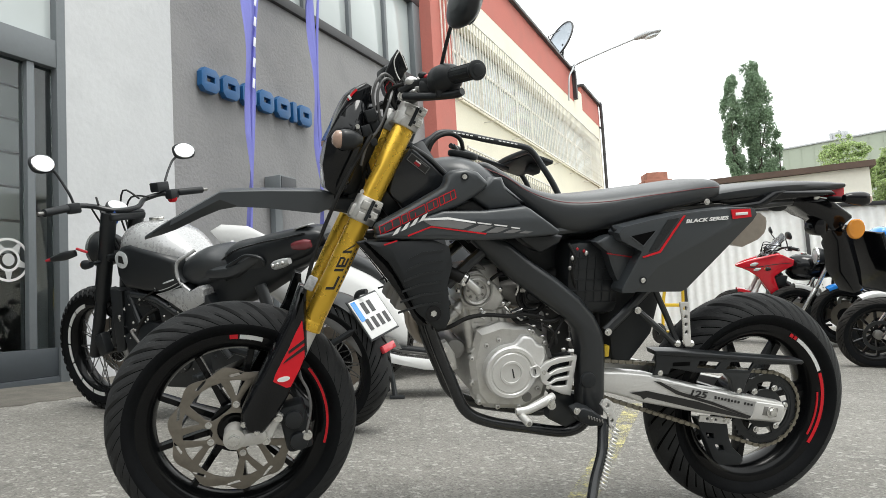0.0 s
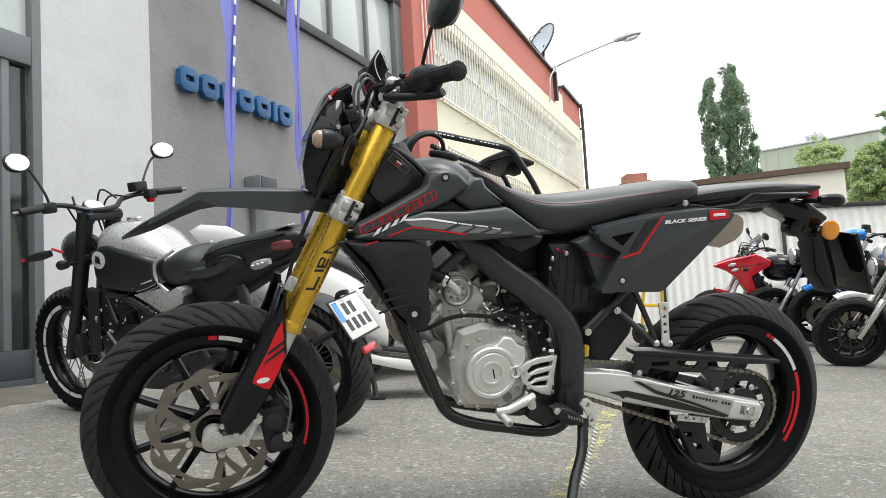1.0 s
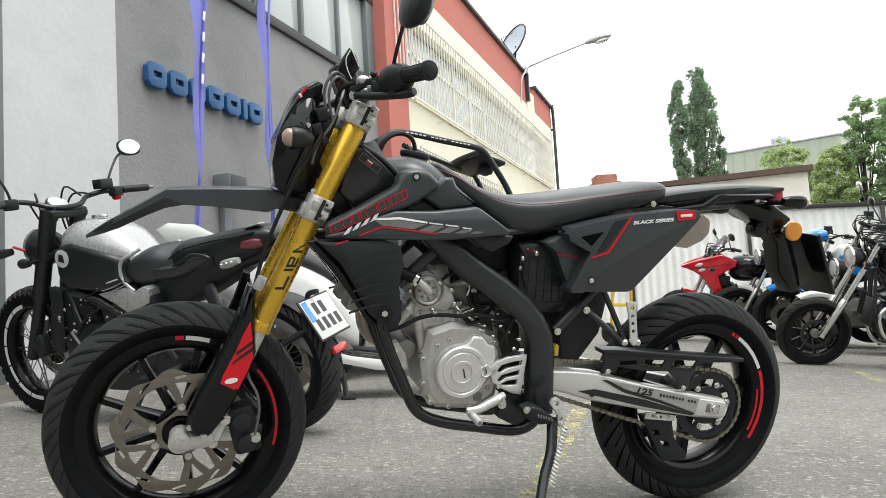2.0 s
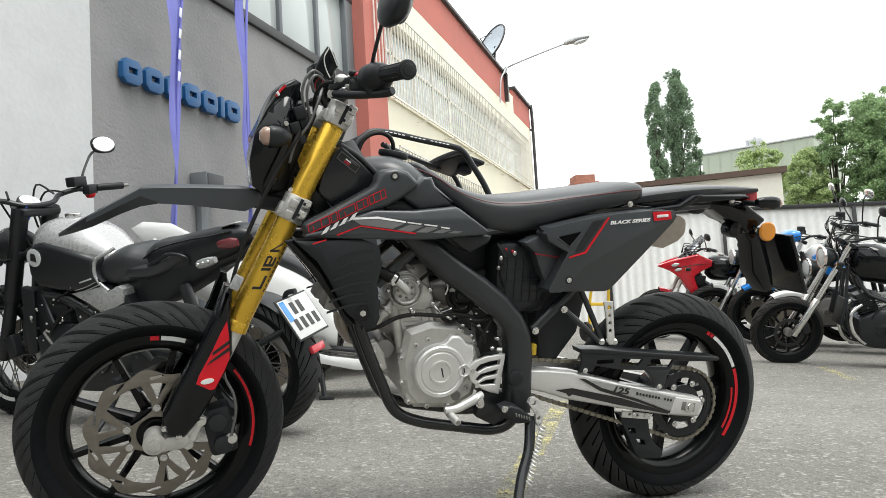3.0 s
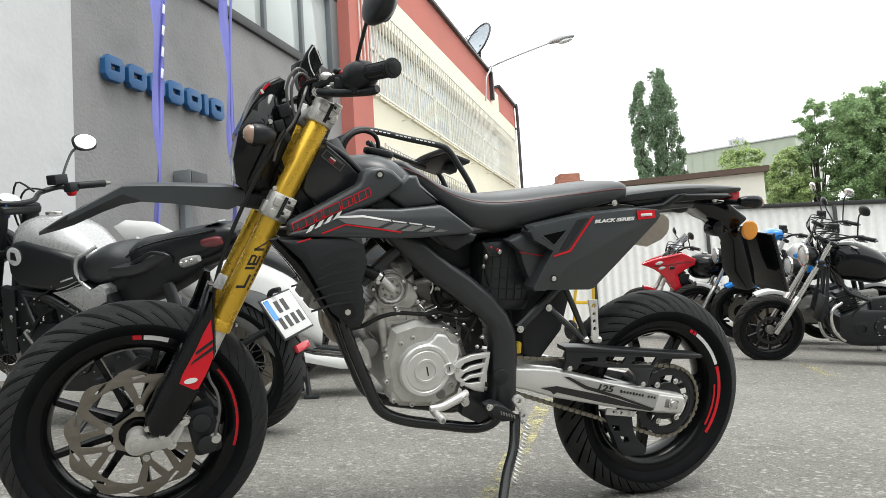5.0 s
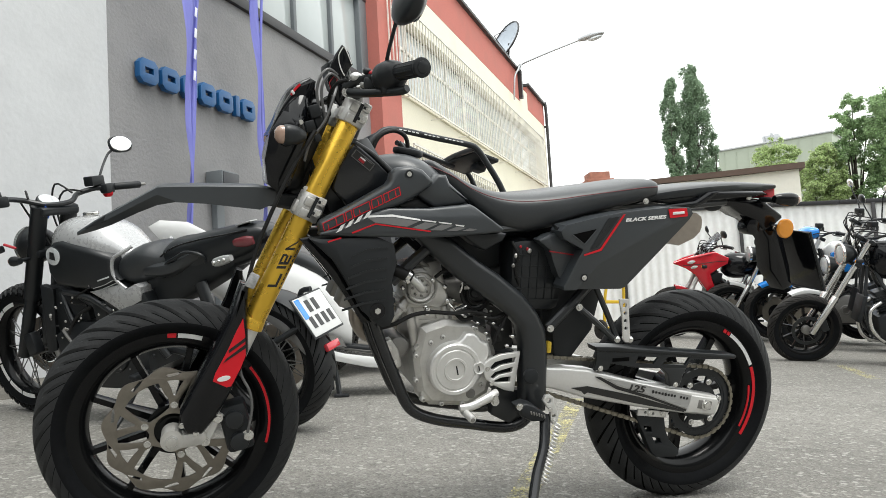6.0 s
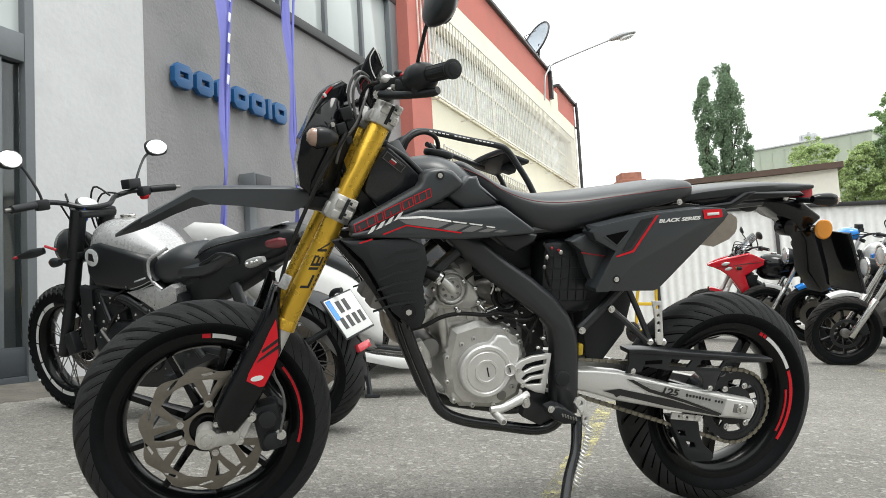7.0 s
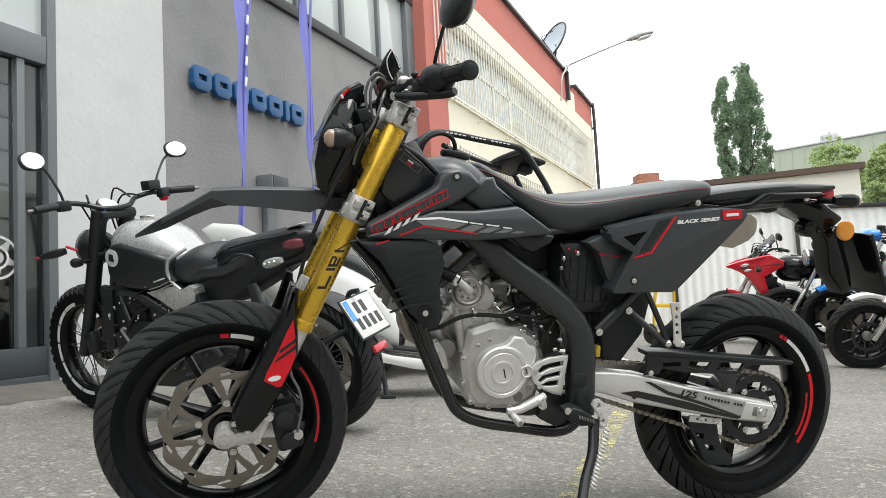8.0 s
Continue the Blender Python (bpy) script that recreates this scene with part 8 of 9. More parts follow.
    for s in (1, -1):
        g = Q("grip", cyl(B(), (bx - 0.012, bar_w * 0.70 * s, bar_h + 0.005), (bx - 0.05, bar_w * 0.99 * s, bar_h), 0.0185, n=18, bev=0.003), BLACK_MATT, bar, st=True)
        Q("bar_end", cyl(B(), (bx - 0.05, bar_w * 0.99 * s, bar_h), (bx - 0.055, bar_w * 1.06 * s, bar_h), 0.0085, n=14, bev=0.003), ALU_DARK, bar, st=True)
        Q("switch_gear", box(B(), (bx - 0.004, bar_w * 0.62 * s, bar_h), (0.05, 0.06, 0.05), (0, 0, -12 * s), 0.01), BLACK_MATT, bar, st=True)
        Q("lever", tube(B(), [(bx + 0.045, bar_w * 0.55 * s, bar_h), (bx + 0.05, bar_w * 0.75 * s, bar_h - 0.01), (bx + 0.015, bar_w * 0.98 * s, bar_h - 0.01)], 0.006, 8), BLACK_SATIN, bar, st=True)
        if s < 0:
            Q("fluid_reservoir", box(B(), (bx + 0.03, bar_w * 0.52 * s, bar_h + 0.045), (0.06, 0.08, 0.05), (0, 0, 10), 0.006), BLACK_MATT, bar, st=True)
        if mirrors:
            mir = Q("mirror", tube(B(), [(bx + 0.02, bar_w * 0.58 * s, bar_h + 0.02), (bx + 0.025, bar_w * 0.60 * s, bar_h + mirror_up * 0.35), (bx + 0.06, bar_w * (0.80 if s < 0 else mir_in * 0.82) * s, bar_h + mirror_up * 0.85), (bx + 0.05, bar_w * (0.9 if s < 0 else mir_in * 0.92) * s, bar_h + mirror_up)], 0.0065, 8), BLACK_SATIN, bar, st=True)
            MM = pose(bx + 0.05, bar_w * (0.98 if s < 0 else mir_in) * s, bar_h + mirror_up + 0.02, 0, 14, 10 * s)
            Q("mirror_shell", turned(body(B(), [(-0.012, -0.040, 0.040, 0.056), (0.0, -0.046, 0.046, 0.064), (0.016, -0.034, 0.034, 0.05), (0.026, -0.01, 0.01, 0.016)], 22), MM), mirror_m, mir, st=True)
            Q("mirror_glass", turned(body(B(), [(-0.0150, -0.038, 0.038, 0.054), (-0.0125, -0.041, 0.041, 0.057)], 26, 2.0), MM), MIRROR, mir, st=True)
    # lamp and clocks
    hz = top - hz_off
    if not fairing:
        lm = P("headlight", turned(body(B(), [(-0.10, -0.03, 0.03, 0.03), (-0.06, -0.07, 0.07, 0.07), (0.0, -0.09, 0.09, 0.09), (0.03, -0.092, 0.092, 0.092)], 24, 2.0), pose(fk(hz).x + 0.10, 0, hz)), BLACK_SATIN, st=True)
        P("headlight_rim", turned(lathe(B(), [(0.084, 0), (0.098, 0), (0.098, 0.02), (0.084, 0.02)], n=36), pose(fk(hz).x + 0.125, 0, hz, 0, 0, -90)), CHROME, lm, st=True)
        P("headlight_lens", turned(body(B(), [(0, -0.084, 0.084, 0.084), (0.018, -0.07, 0.07, 0.07), (0.028, -0.03, 0.03, 0.03)], 24, 2.0), pose(fk(hz).x + 0.128, 0, hz)), lamp, lm, st=True)
    P("instrument", turned(cyl(B(), (0, 0, 0), (0, 0, 0.035), 0.055, n=26, bev=0.006), pose(hx + 0.06, 0, bar_h - 0.05, 0, -35, 0)), BLACK_SATIN, st=True)
    P("instrument_face", turned(cyl(B(), (0, 0, 0.035), (0, 0, 0.038), 0.046, n=26), pose(hx + 0.06, 0, bar_h - 0.05, 0, -35, 0)), CLEAR_LENS, st=True)
    for s in (1, -1):
        ind = P("indicator", body(B(), [(-0.03, -0.015, 0.015, 0.015), (0.01, -0.024, 0.024, 0.024), (0.03, -0.014, 0.014, 0.014)], 14, y=0.19 * s), BLACK_SATIN)
        turned_m = Matrix.Translation((fk(hz).x + 0.02, 0, hz - 0.05))
        ind.matrix_basis = turned_m
        P("indicator_lens", body(B(), [(0.012, -0.02, 0.02, 0.02), (0.036, -0.012, 0.012, 0.012)], 14, y=0.19 * s), AMBER, ind)
        P("indicator_stalk", cyl(B(), (0, 0.09 * s, 0), (0, 0.18 * s, 0), 0.008), BLACK_SATIN, ind)
    # front mudguard
    if guard:
        rim_r = rf + 0.018
        bm = lathe(B(), [(rim_r - 0.03, -wf * 1.1), (rim_r, -wf * 0.95), (rim_r + 0.012, 0), (rim_r, wf * 0.95), (rim_r - 0.03, wf * 1.1), (rim_r - 0.034, wf * 1.06), (rim_r - 0.005, wf * 0.9), (rim_r + 0.007, 0), (rim_r - 0.005, -wf * 0.9), (rim_r - 0.034, -wf * 1.06)], n=28, a0=radians(guard_a[0]), a1=radians(guard_a[1]))
        P("front_fender", turned(bm, Matrix.Translation((wb, 0, rf))), fender, angle=50, st=True)
    # tank and seat
    tx = hx + tank_x
    if cruiser:
        tk = [(tx, seat_z + 0.10 - tank_low, seat_z + 0.22, 0.06), (tx - 0.06, seat_z + 0.03 - tank_low, seat_z + 0.27, 0.13), (tx - 0.2, seat_z + 0.0 - tank_low, seat_z + 0.27, 0.17), (tx - 0.38, seat_z - 0.02 - tank_low, seat_z + 0.19, 0.14), (tx - 0.52, seat_z - 0.03, seat_z + 0.06, 0.07)]
    else:
        tk = [(tx + 0.02, seat_z - 0.02, seat_z + 0.12, 0.07), (tx - 0.04, seat_z - 0.08, seat_z + 0.19, 0.13), (tx - 0.16, seat_z - 0.10, seat_z + 0.21, 0.165), (tx - 0.32, seat_z - 0.08, seat_z + 0.17, 0.15), (tx - 0.44, seat_z - 0.06, seat_z + 0.07, 0.10), (tx - 0.50, seat_z - 0.05, seat_z + 0.0, 0.08)]
    tank_ob = P("fuel_tank", body(B(), tk, 26, 2.5), tank, angle=60)
    P("tank_cap", turned(cyl(B(), (0, 0, 0), (0, 0, 0.02), 0.035, n=22, bev=0.004), Matrix.Translation((tx - 0.17, 0, seat_z + (0.262 if cruiser else 0.205)))), CHROME, tank_ob)
    if tank_side:
        for s in (1, -1):
            P("tank_panel", plate(B(), [(tx - 0.02, seat_z + 0.09), (tx - 0.10, seat_z + 0.13), (tx - 0.25, seat_z + 0.09), (tx - 0.40, seat_z + 0.04), (tx - 0.36, seat_z - 0.06), (tx - 0.14, seat_z - 0.12), (tx - 0.02, seat_z - 0.06)], 0.11 * s, 0.175 * s, 0.02, 0.006), tank_side, tank_ob)
    if cruiser:
        P("tank_stripe", body(B(), [(tx - 0.07, seat_z + 0.262, seat_z + 0.278, 0.04), (tx - 0.2, seat_z + 0.262, seat_z + 0.276, 0.05), (tx - 0.38, seat_z + 0.18, seat_z + 0.197, 0.045)], 16), SILVER_PAINT, tank_ob)
    P("seat", body(B(), [(tx - 0.42, seat_z - 0.06, seat_z + 0.05, 0.09), (tx - 0.55, seat_z - 0.08, seat_z + 0.0, 0.14), (tx - 0.72, seat_z - 0.08, seat_z + 0.01, 0.15), (tx - 0.86, seat_z - 0.02, seat_z + 0.06, 0.12), (tx - 1.02, seat_z + 0.02, seat_z + 0.09, 0.09), (tx - 1.12, seat_z + 0.06, seat_z + 0.09, 0.05)], 22, 3), SEAT_BLACK)
    P("tail_unit", body(B(), [(tx - 0.55, seat_z - 0.16, seat_z - 0.07, 0.11), (tx - 0.9, seat_z - 0.08, seat_z + 0.02, 0.10), (tx - 1.12, seat_z - 0.01, seat_z + 0.06, 0.06), (tx - 1.22, seat_z + 0.03, seat_z + 0.06, 0.03)], 18, 3), tail_m)
    P("tail_light", box(B(), (tx - 1.2, 0, seat_z + 0.03), (0.05, 0.09, 0.03), bev=0.006), RED_LENS)
    bm = lathe(B(), [(rr + 0.0, -wr * 0.95), (rr + 0.025, 0), (rr + 0.0, wr * 0.95), (rr - 0.006, wr * 0.9), (rr + 0.018, 0), (rr - 0.006, -wr * 0.9)], n=20, a0=radians(60), a1=radians(150))
    P("rear_fender", turned(bm, Matrix.Translation((0, 0, rr))), BLACK_SATIN, angle=50)
    # frame and engine
    for s in (1, -1):
        P("frame_tube", tube(B(), [(hx - 0.02, 0.04 * s, top - 0.14), (hx - 0.12, 0.1 * s, 0.72), (hx - 0.28, 0.14 * s, 0.62), (hx - 0.55, 0.14 * s, 0.52), (hx - 0.68, 0.12 * s, 0.36)], 0.017, 10), BLACK_FRAME)
        P("down_tube", tube(B(), [(hx + 0.0, 0.05 * s, top - 0.24), (hx + 0.02, 0.09 * s, 0.5), (hx - 0.04, 0.1 * s, 0.3), (hx - 0.2, 0.11 * s, 0.21), (hx - 0.6, 0.11 * s, 0.22)], 0.014, 10), BLACK_FRAME)
        P("swingarm", tube(B(), [(hx - 0.66, 0.1 * s, 0.4), (0.25, 0.11 * s, 0.36), (0.0, 0.115 * s, rr)], 0.022, 10, 4), BLACK_SATIN)
        P("shock_absorber", cyl(B(), (0.12, 0.13 * s, rr + 0.04), (0.22, 0.12 * s, seat_z - 0.1), 0.026, n=14), CHROME if cruiser else BLACK_SATIN)
    eng = P("engine", plate(B(), [(hx - 0.06, 0.46), (hx - 0.08, 0.28), (hx - 0.16, 0.22), (hx - 0.48, 0.22), (hx - 0.6, 0.3), (hx - 0.6, 0.46), (hx - 0.48, 0.52), (hx - 0.2, 0.53)], -0.16, 0.16, 0.02, 0.012, both=True), engine_m)
    for k in range(7):
        c = Vector((hx - 0.17 + 0.008 * k, 0, 0.53 + 0.019 * k))
        P("cylinder_fin", turned(box(B(), (0, 0, 0), (0.17, 0.2, 0.009), bev=0.003), pose(c.x, 0, c.z, 0, 20, 0)), engine_m, eng)
    P("cylinder", turned(box(B(), (0, 0, 0), (0.14, 0.17, 0.19), bev=0.012), pose(hx - 0.145, 0, 0.60, 0, 20, 0)), BLACK_SATIN, eng)
    P("engine_cover", cyl(B(), (hx - 0.42, 0.15, 0.38), (hx - 0.42, 0.19, 0.38), 0.085, n=32, bev=0.012), engine_m, eng)
    P("engine_cover", cyl(B(), (hx - 0.24, 0.15, 0.36), (hx - 0.24, 0.18, 0.36), 0.06, n=28, bev=0.01), engine_m, eng)
    P("cover_badge", cyl(B(), (hx - 0.42, 0.19, 0.38), (hx - 0.42, 0.194, 0.38), 0.016, n=24, bev=0.001), CHROME, eng)
    for x, z, r in ((hx - 0.42, 0.38, 0.062), (hx - 0.24, 0.36, 0.040)):
        P("cover_ring", lathe(B(), [(r - 0.008, 0.178), (r, 0.178), (r, 0.196), (r - 0.008, 0.196)], (x, 0, z), n=32), engine_m, eng)
    for k in range(9):
        a = 2 * math.pi * k / 9
        P("cover_bolt", bolt(B(), (hx - 0.42 + 0.074 * math.cos(a), 0.186, 0.38 + 0.074 * math.sin(a)), 0.0045, 0.006), ALU_DARK, eng)
    P("side_box", box(B(), (hx - 0.40, 0.10, 0.57), (0.18, 0.12, 0.13), (0, 8, 0), 0.02), engine_m, eng)
    P("breather_pipe", tube(B(), [(hx - 0.30, 0.15, 0.60), (hx - 0.22, 0.17, 0.55), (hx - 0.16, 0.165, 0.47), (hx - 0.19, 0.15, 0.42)], 0.009, 8), HOSE, eng)
    P("header_cover", tube(B(), [(hx - 0.10, 0.09, 0.58), (hx - 0.01, 0.12, 0.50), (hx - 0.03, 0.13, 0.34), (hx - 0.12, 0.14, 0.24)], 0.018, 12), exhaust, eng)
    P("radiator", box(B(), (hx + 0.05, 0, 0.52), (0.035, 0.24, 0.24), (0, -12, 0), 0.006), BLACK_MATT)
    P("exhaust", tube(B(), [(hx - 0.06, -0.05, 0.6), (hx + 0.04, -0.07, 0.48), (hx - 0.02, -0.1, 0.24), (hx - 0.3, -0.15, 0.19), (hx - 0.6, -0.16, 0.24), (hx - 0.8, -0.17, 0.3)], 0.02, 12), exhaust)
    P("silencer", cyl(B(), (hx - 0.72, -0.17, 0.28), (hx - 1.18, -0.19, 0.42), 0.05, 0.055, n=24, bev=0.01), exhaust)
    P("footrest", box(B(), (hx - 0.58, 0.2, 0.3), (0.04, 0.11, 0.02), bev=0.005), BLACK_MATT)
    stand = P("side_stand", tube(B(), [(hx - 0.5, 0.13, 0.24), (hx - 0.47, 0.2, 0.13), (hx - 0.45, 0.28, 0.055)], 0.011, 8), BLACK_FRAME)
    P("stand_foot", box(B(), (hx - 0.45, 0.285, 0.052), (0.05, 0.05, 0.01), bev=0.002), BLACK_FRAME, stand)
    # scattered made-up blobs that glint among the engine parts
    rnd = random.Random(int(hx * 1000) + int(seat_z * 100))
    for k in range(22):
        x, z = hx - rnd.uniform(0.02, 0.66), rnd.uniform(0.24, 0.70)
        P("fitting_blob", ball(B(), (x, 0.165 + rnd.uniform(0, 0.025), z), rnd.uniform(0.003, 0.007), (rnd.uniform(0.8, 1.9), 0.7, rnd.uniform(0.7, 1.6)), 10), (CHROME, ALU_DARK, ALU, BLACK_SATIN)[k % 4], eng)
    for k in range(5):
        y = 0.16 * (1 if k % 2 else -1) * (0.4 + 0.12 * k)
        Q("cable", tube(B(), [(bx + 0.03, y * 1.5, bar_h), (hx + 0.08, y, bar_h + 0.05 - 0.02 * k), (hx + 0.10, y * 0.6, bar_h - 0.10), (hx + 0.0, y * 0.4, bar_h - 0.26)], 0.005, 8, 4), HOSE, bar)
    if fairing:
        for s in (1, -1):
            def narrow(p):
                return (p.x, p.y * (1 - 2.4 * max(0, p.x - 1.14)) - 0.10 * s * max(0, 0.80 - p.z) * (abs(p.y) > 0.1), p.z)
            P("side_fairing", warp(panel([(1.42, 0.915), (1.29, 0.970), (1.06, 1.036), (0.98, 1.055), (0.82, 0.980), (0.83, 0.914), (0.93, 0.860), (1.026, 0.793), (1.0, 0.70), (0.96, 0.587), (1.058, 0.587), (1.19, 0.78), (1.29, 0.85), (1.356, 0.878)], 0.09 * s, 0.20 * s, 0.012, 0.010), narrow), fairing, angle=40)
            P("fairing_vent", warp(panel([(1.02, 0.775), (0.97, 0.80), (0.88, 0.79), (0.90, 0.68), (0.985, 0.665)], 0.09 * s, 0.16 * s, 0.010, 0.010), narrow), BLACK_MATT, angle=40)
            P("fairing_crease", warp(tube(B(), [(0.85, 0.199 * s, 0.945), (1.05, 0.202 * s, 0.930), (1.20, 0.200 * s, 0.900), (1.33, 0.198 * s, 0.885)], 0.004, 6, 3), narrow), BLACK_MATT)
        nose = P("nose_fairing", body(B(), [(0.96, 0.90, 1.045, 0.15), (1.10, 0.87, 1.020, 0.17), (1.24, 0.85, 0.975, 0.13), (1.36, 0.875, 0.935, 0.07), (1.42, 0.895, 0.918, 0.02)], 24, 3.0), fairing, angle=60)
        for s in (1, -1):
            for x, z, q in ((1.235, 0.930, 0.9), (1.205, 0.872, 0.8)):
                P("headlight_lens", turned(body(B(), [(-0.05, -0.008, 0.008, 0.010), (0.0, -0.024, 0.024, 0.020), (0.05, -0.010, 0.010, 0.010)], 18), pose(x, (0.2 * (1 - 2.4 * (x - 1.14)) - 0.004) * s, z, 0, 16, -22 * s) @ Matrix.Scale(q, 4)), lamp, nose)
        bm = B()
        rows = []
        for i in range(7):
            u = -1 + i / 3
            rows.append([bm.verts.new(p) for p in ((1.19 - 0.07 * u * u, 0.13 * u, 1.0), (0.92 - 0.03 * u * u, 0.11 * u, 1.28 - 0.06 * u * u), (0.912 - 0.03 * u * u, 0.11 * u, 1.28 - 0.06 * u * u), (1.182 - 0.07 * u * u, 0.13 * u, 1.0))])
        for a, b in zip(rows, rows[1:]):
            for j in range(4):
                bm.faces.new((a[j], a[(j + 1) % 4], b[(j + 1) % 4], b[j]))
        P("windscreen", bm, SCREEN, nose, angle=60)
    if cowl:
        P("headlight_cowl", body(B(), [(hx + 0.02, bar_h - 0.06, bar_h + 0.05, 0.11), (hx + 0.12, bar_h - 0.10, bar_h + 0.06, 0.12), (hx + 0.22, bar_h - 0.16, bar_h - 0.01, 0.08), (hx + 0.26, bar_h - 0.15, bar_h - 0.08, 0.03)], 20, 3), cowl, st=True)
    return bike, P, fk, S, hx


def scrambler():
    m = YARD @ pose(-0.49, 3.25, 0, -13.5, 0, 154.8)
    bike, P, fk, S, hx = street_bike(m, "silver and black scrambler motorcycle with a knobbly front tyre", tank=SILVER_PAINT, fender=BLACK_SATIN, wb=1.435, rf=0.34, rr=0.315, rake=19.0, tank_x=-0.05, hz_off=0.19, bar_turn=-4.0, mir_in=0.80, fork_y=0.078, disc_m=BRONZE_STEEL, disc_r=(0.095, 0.15), carrier=True, bar_roll=-3.5, engine_m=BLACK_SATIN, yoke=BLACK_SATIN, wf=0.066, wr=0.078, fork=BLACK_SATIN, bar_h=1.115, bar_w=0.43,
                                     seat_z=0.80, steer=-6.0, knob=True, rim=RIM_BLACK, mirror_up=0.20, group="", rubber=TREAD, bar_x=-0.03, wire=True, fork_r=0.038, guard=False, disc_both=False)
    # white tape round the front rim, and what fills the space under the tank
    for a0 in range(-95, 80, 25):
        P("rim_tape", turned(turned(arc(B(), 0.232, 0.252, 0.050, radians(a0), radians(a0 + 23), 8), Matrix.Translation((1.435, 0, 0.34))), S), WHITE_DECAL)
    # small random blobs, made up to give this engine its glints
    rnd = random.Random(5)
    for k in range(34):
        x, z = rnd.uniform(0.62, 1.02), rnd.uniform(0.30, 0.64)
        q = rnd.uniform(0.0028, 0.0055)
        P("engine_fitting", ball(B(), (x, 0.165 + rnd.uniform(0, 0.02), z), q, (rnd.uniform(0.8, 1.8), 0.7, rnd.uniform(0.7, 1.5)), 10), (CHROME, ALU, BLACK_SATIN, ALU_DARK)[k % 4])
    for k in range(9):
        x, z = rnd.uniform(0.66, 1.02), rnd.uniform(0.36, 0.62)
        P("engine_hose", tube(B(), [(x, 0.15, z), (x + rnd.uniform(-0.07, 0.07), 0.178, z + rnd.uniform(-0.08, 0.08)), (x + rnd.uniform(-0.12, 0.12), 0.16, z + rnd.uniform(-0.14, 0.10))], rnd.uniform(0.005, 0.010), 8, 4), (HOSE, ALU_DARK, HOSE)[k % 3])
    # dark tank flanks with a round badge
    for s in (1, -1):
        fl = P("tank_flank", panel([(1.038, 0.833), (1.022, 0.880), (0.987, 0.903), (0.933, 0.909), (0.80, 0.874), (0.655, 0.830), (0.652, 0.790), (0.657, 0.762), (0.620, 0.723), (0.746, 0.679), (0.87, 0.685), (0.999, 0.705), (1.038, 0.763)], 0.09 * s, 0.178 * s, 0.022, 0.016), BLACK_SATIN, lb="dark tank flank with a round badge", angle=60)
        for k in range(2):
            P("flank_line", tube(B(), [(0.750 + 0.025 * k, 0.176 * s, 0.676 + 0.012 * k), (0.690 + 0.012 * k, 0.177 * s, 0.694 + 0.011 * k), (0.624 + 0.02 * k, 0.172 * s, 0.716 + 0.013 * k)], 0.0022, 6, 3), SILVER_MATT, fl)
        P("lower_radiator", plate(B(), [(1.15, 0.69), (1.0, 0.67), (0.90, 0.66), (0.86, 0.40), (0.98, 0.27), (1.06, 0.30), (1.085, 0.48)], 0.02 * s, 0.125 * s, 0.01, 0.006), BLACK_MATT)
        P("tank_badge", turned(lathe(B(), [(0.0, 0.0), (0.040, 0.0), (0.042, 0.004 * s), (0.036, 0.006 * s), (0.0, 0.004 * s)], n=30, closed=False), Matrix.Translation((0.984, 0.178 * s, 0.842))), CLEAR_LENS, fl)
        P("badge_mark", turned(plate(B(), [(-0.015, -0.02), (0.02, -0.012), (0.012, 0.022), (-0.01, 0.016)], 0.182 * s, 0.185 * s, 0), Matrix.Translation((0.984, 0, 0.842))), DARK_DECAL, fl)
        P("side_script", turned(box(B(), (0, 0, 0), (0.075, 0.003, 0.007), (0, 14, 0), 0.001), Matrix.Translation((0.705, 0.178 * s, 0.732))), CLEAR_LENS, fl)
        P("seat_trim", tube(B(), [(0.565, 0.125 * s, 0.868), (0.600, 0.150 * s, 0.846), (0.643, 0.160 * s, 0.824), (0.658, 0.164 * s, 0.792), (0.655, 0.166 * s, 0.748), (0.634, 0.166 * s, 0.715), (0.598, 0.160 * s, 0.682)], 0.0085, 10), SILVER_PAINT)
        P("frame_panel", plate(B(), [(0.803, 0.672), (0.700, 0.690), (0.629, 0.702), (0.596, 0.678), (0.535, 0.705), (0.505, 0.690), (0.512, 0.632), (0.575, 0.605), (0.638, 0.584), (0.708, 0.626)], 0.10 * s, 0.172 * s, 0.010, 0.004), SILVER_PAINT, lb="silver panel under the saddle")
        P("side_cover", plate(B(), [(0.78, 0.69), (0.66, 0.73), (0.60, 0.69), (0.50, 0.66), (0.46, 0.58), (0.60, 0.55), (0.72, 0.60)], 0.08 * s, 0.16 * s, 0.015, 0.008), BLACK_SATIN, lb="satin black side cover")
        P("trellis_tube", tube(B(), [(0.98, 0.155 * s, 0.67), (0.82, 0.158 * s, 0.640), (0.64, 0.155 * s, 0.53), (0.52, 0.145 * s, 0.43)], 0.015, 10, 3), BLACK_FRAME)
        P("trellis_tube", tube(B(), [(1.04, 0.12 * s, 0.66), (0.95, 0.15 * s, 0.50), (0.86, 0.15 * s, 0.36)], 0.013, 10, 3), BLACK_FRAME)
        P("radiator_shroud", plate(B(), [(1.14, 0.70), (1.06, 0.68), (1.10, 0.38), (1.16, 0.36)], 0.11 * s, 0.145 * s, 0.008, 0.004), BLACK_MATT)
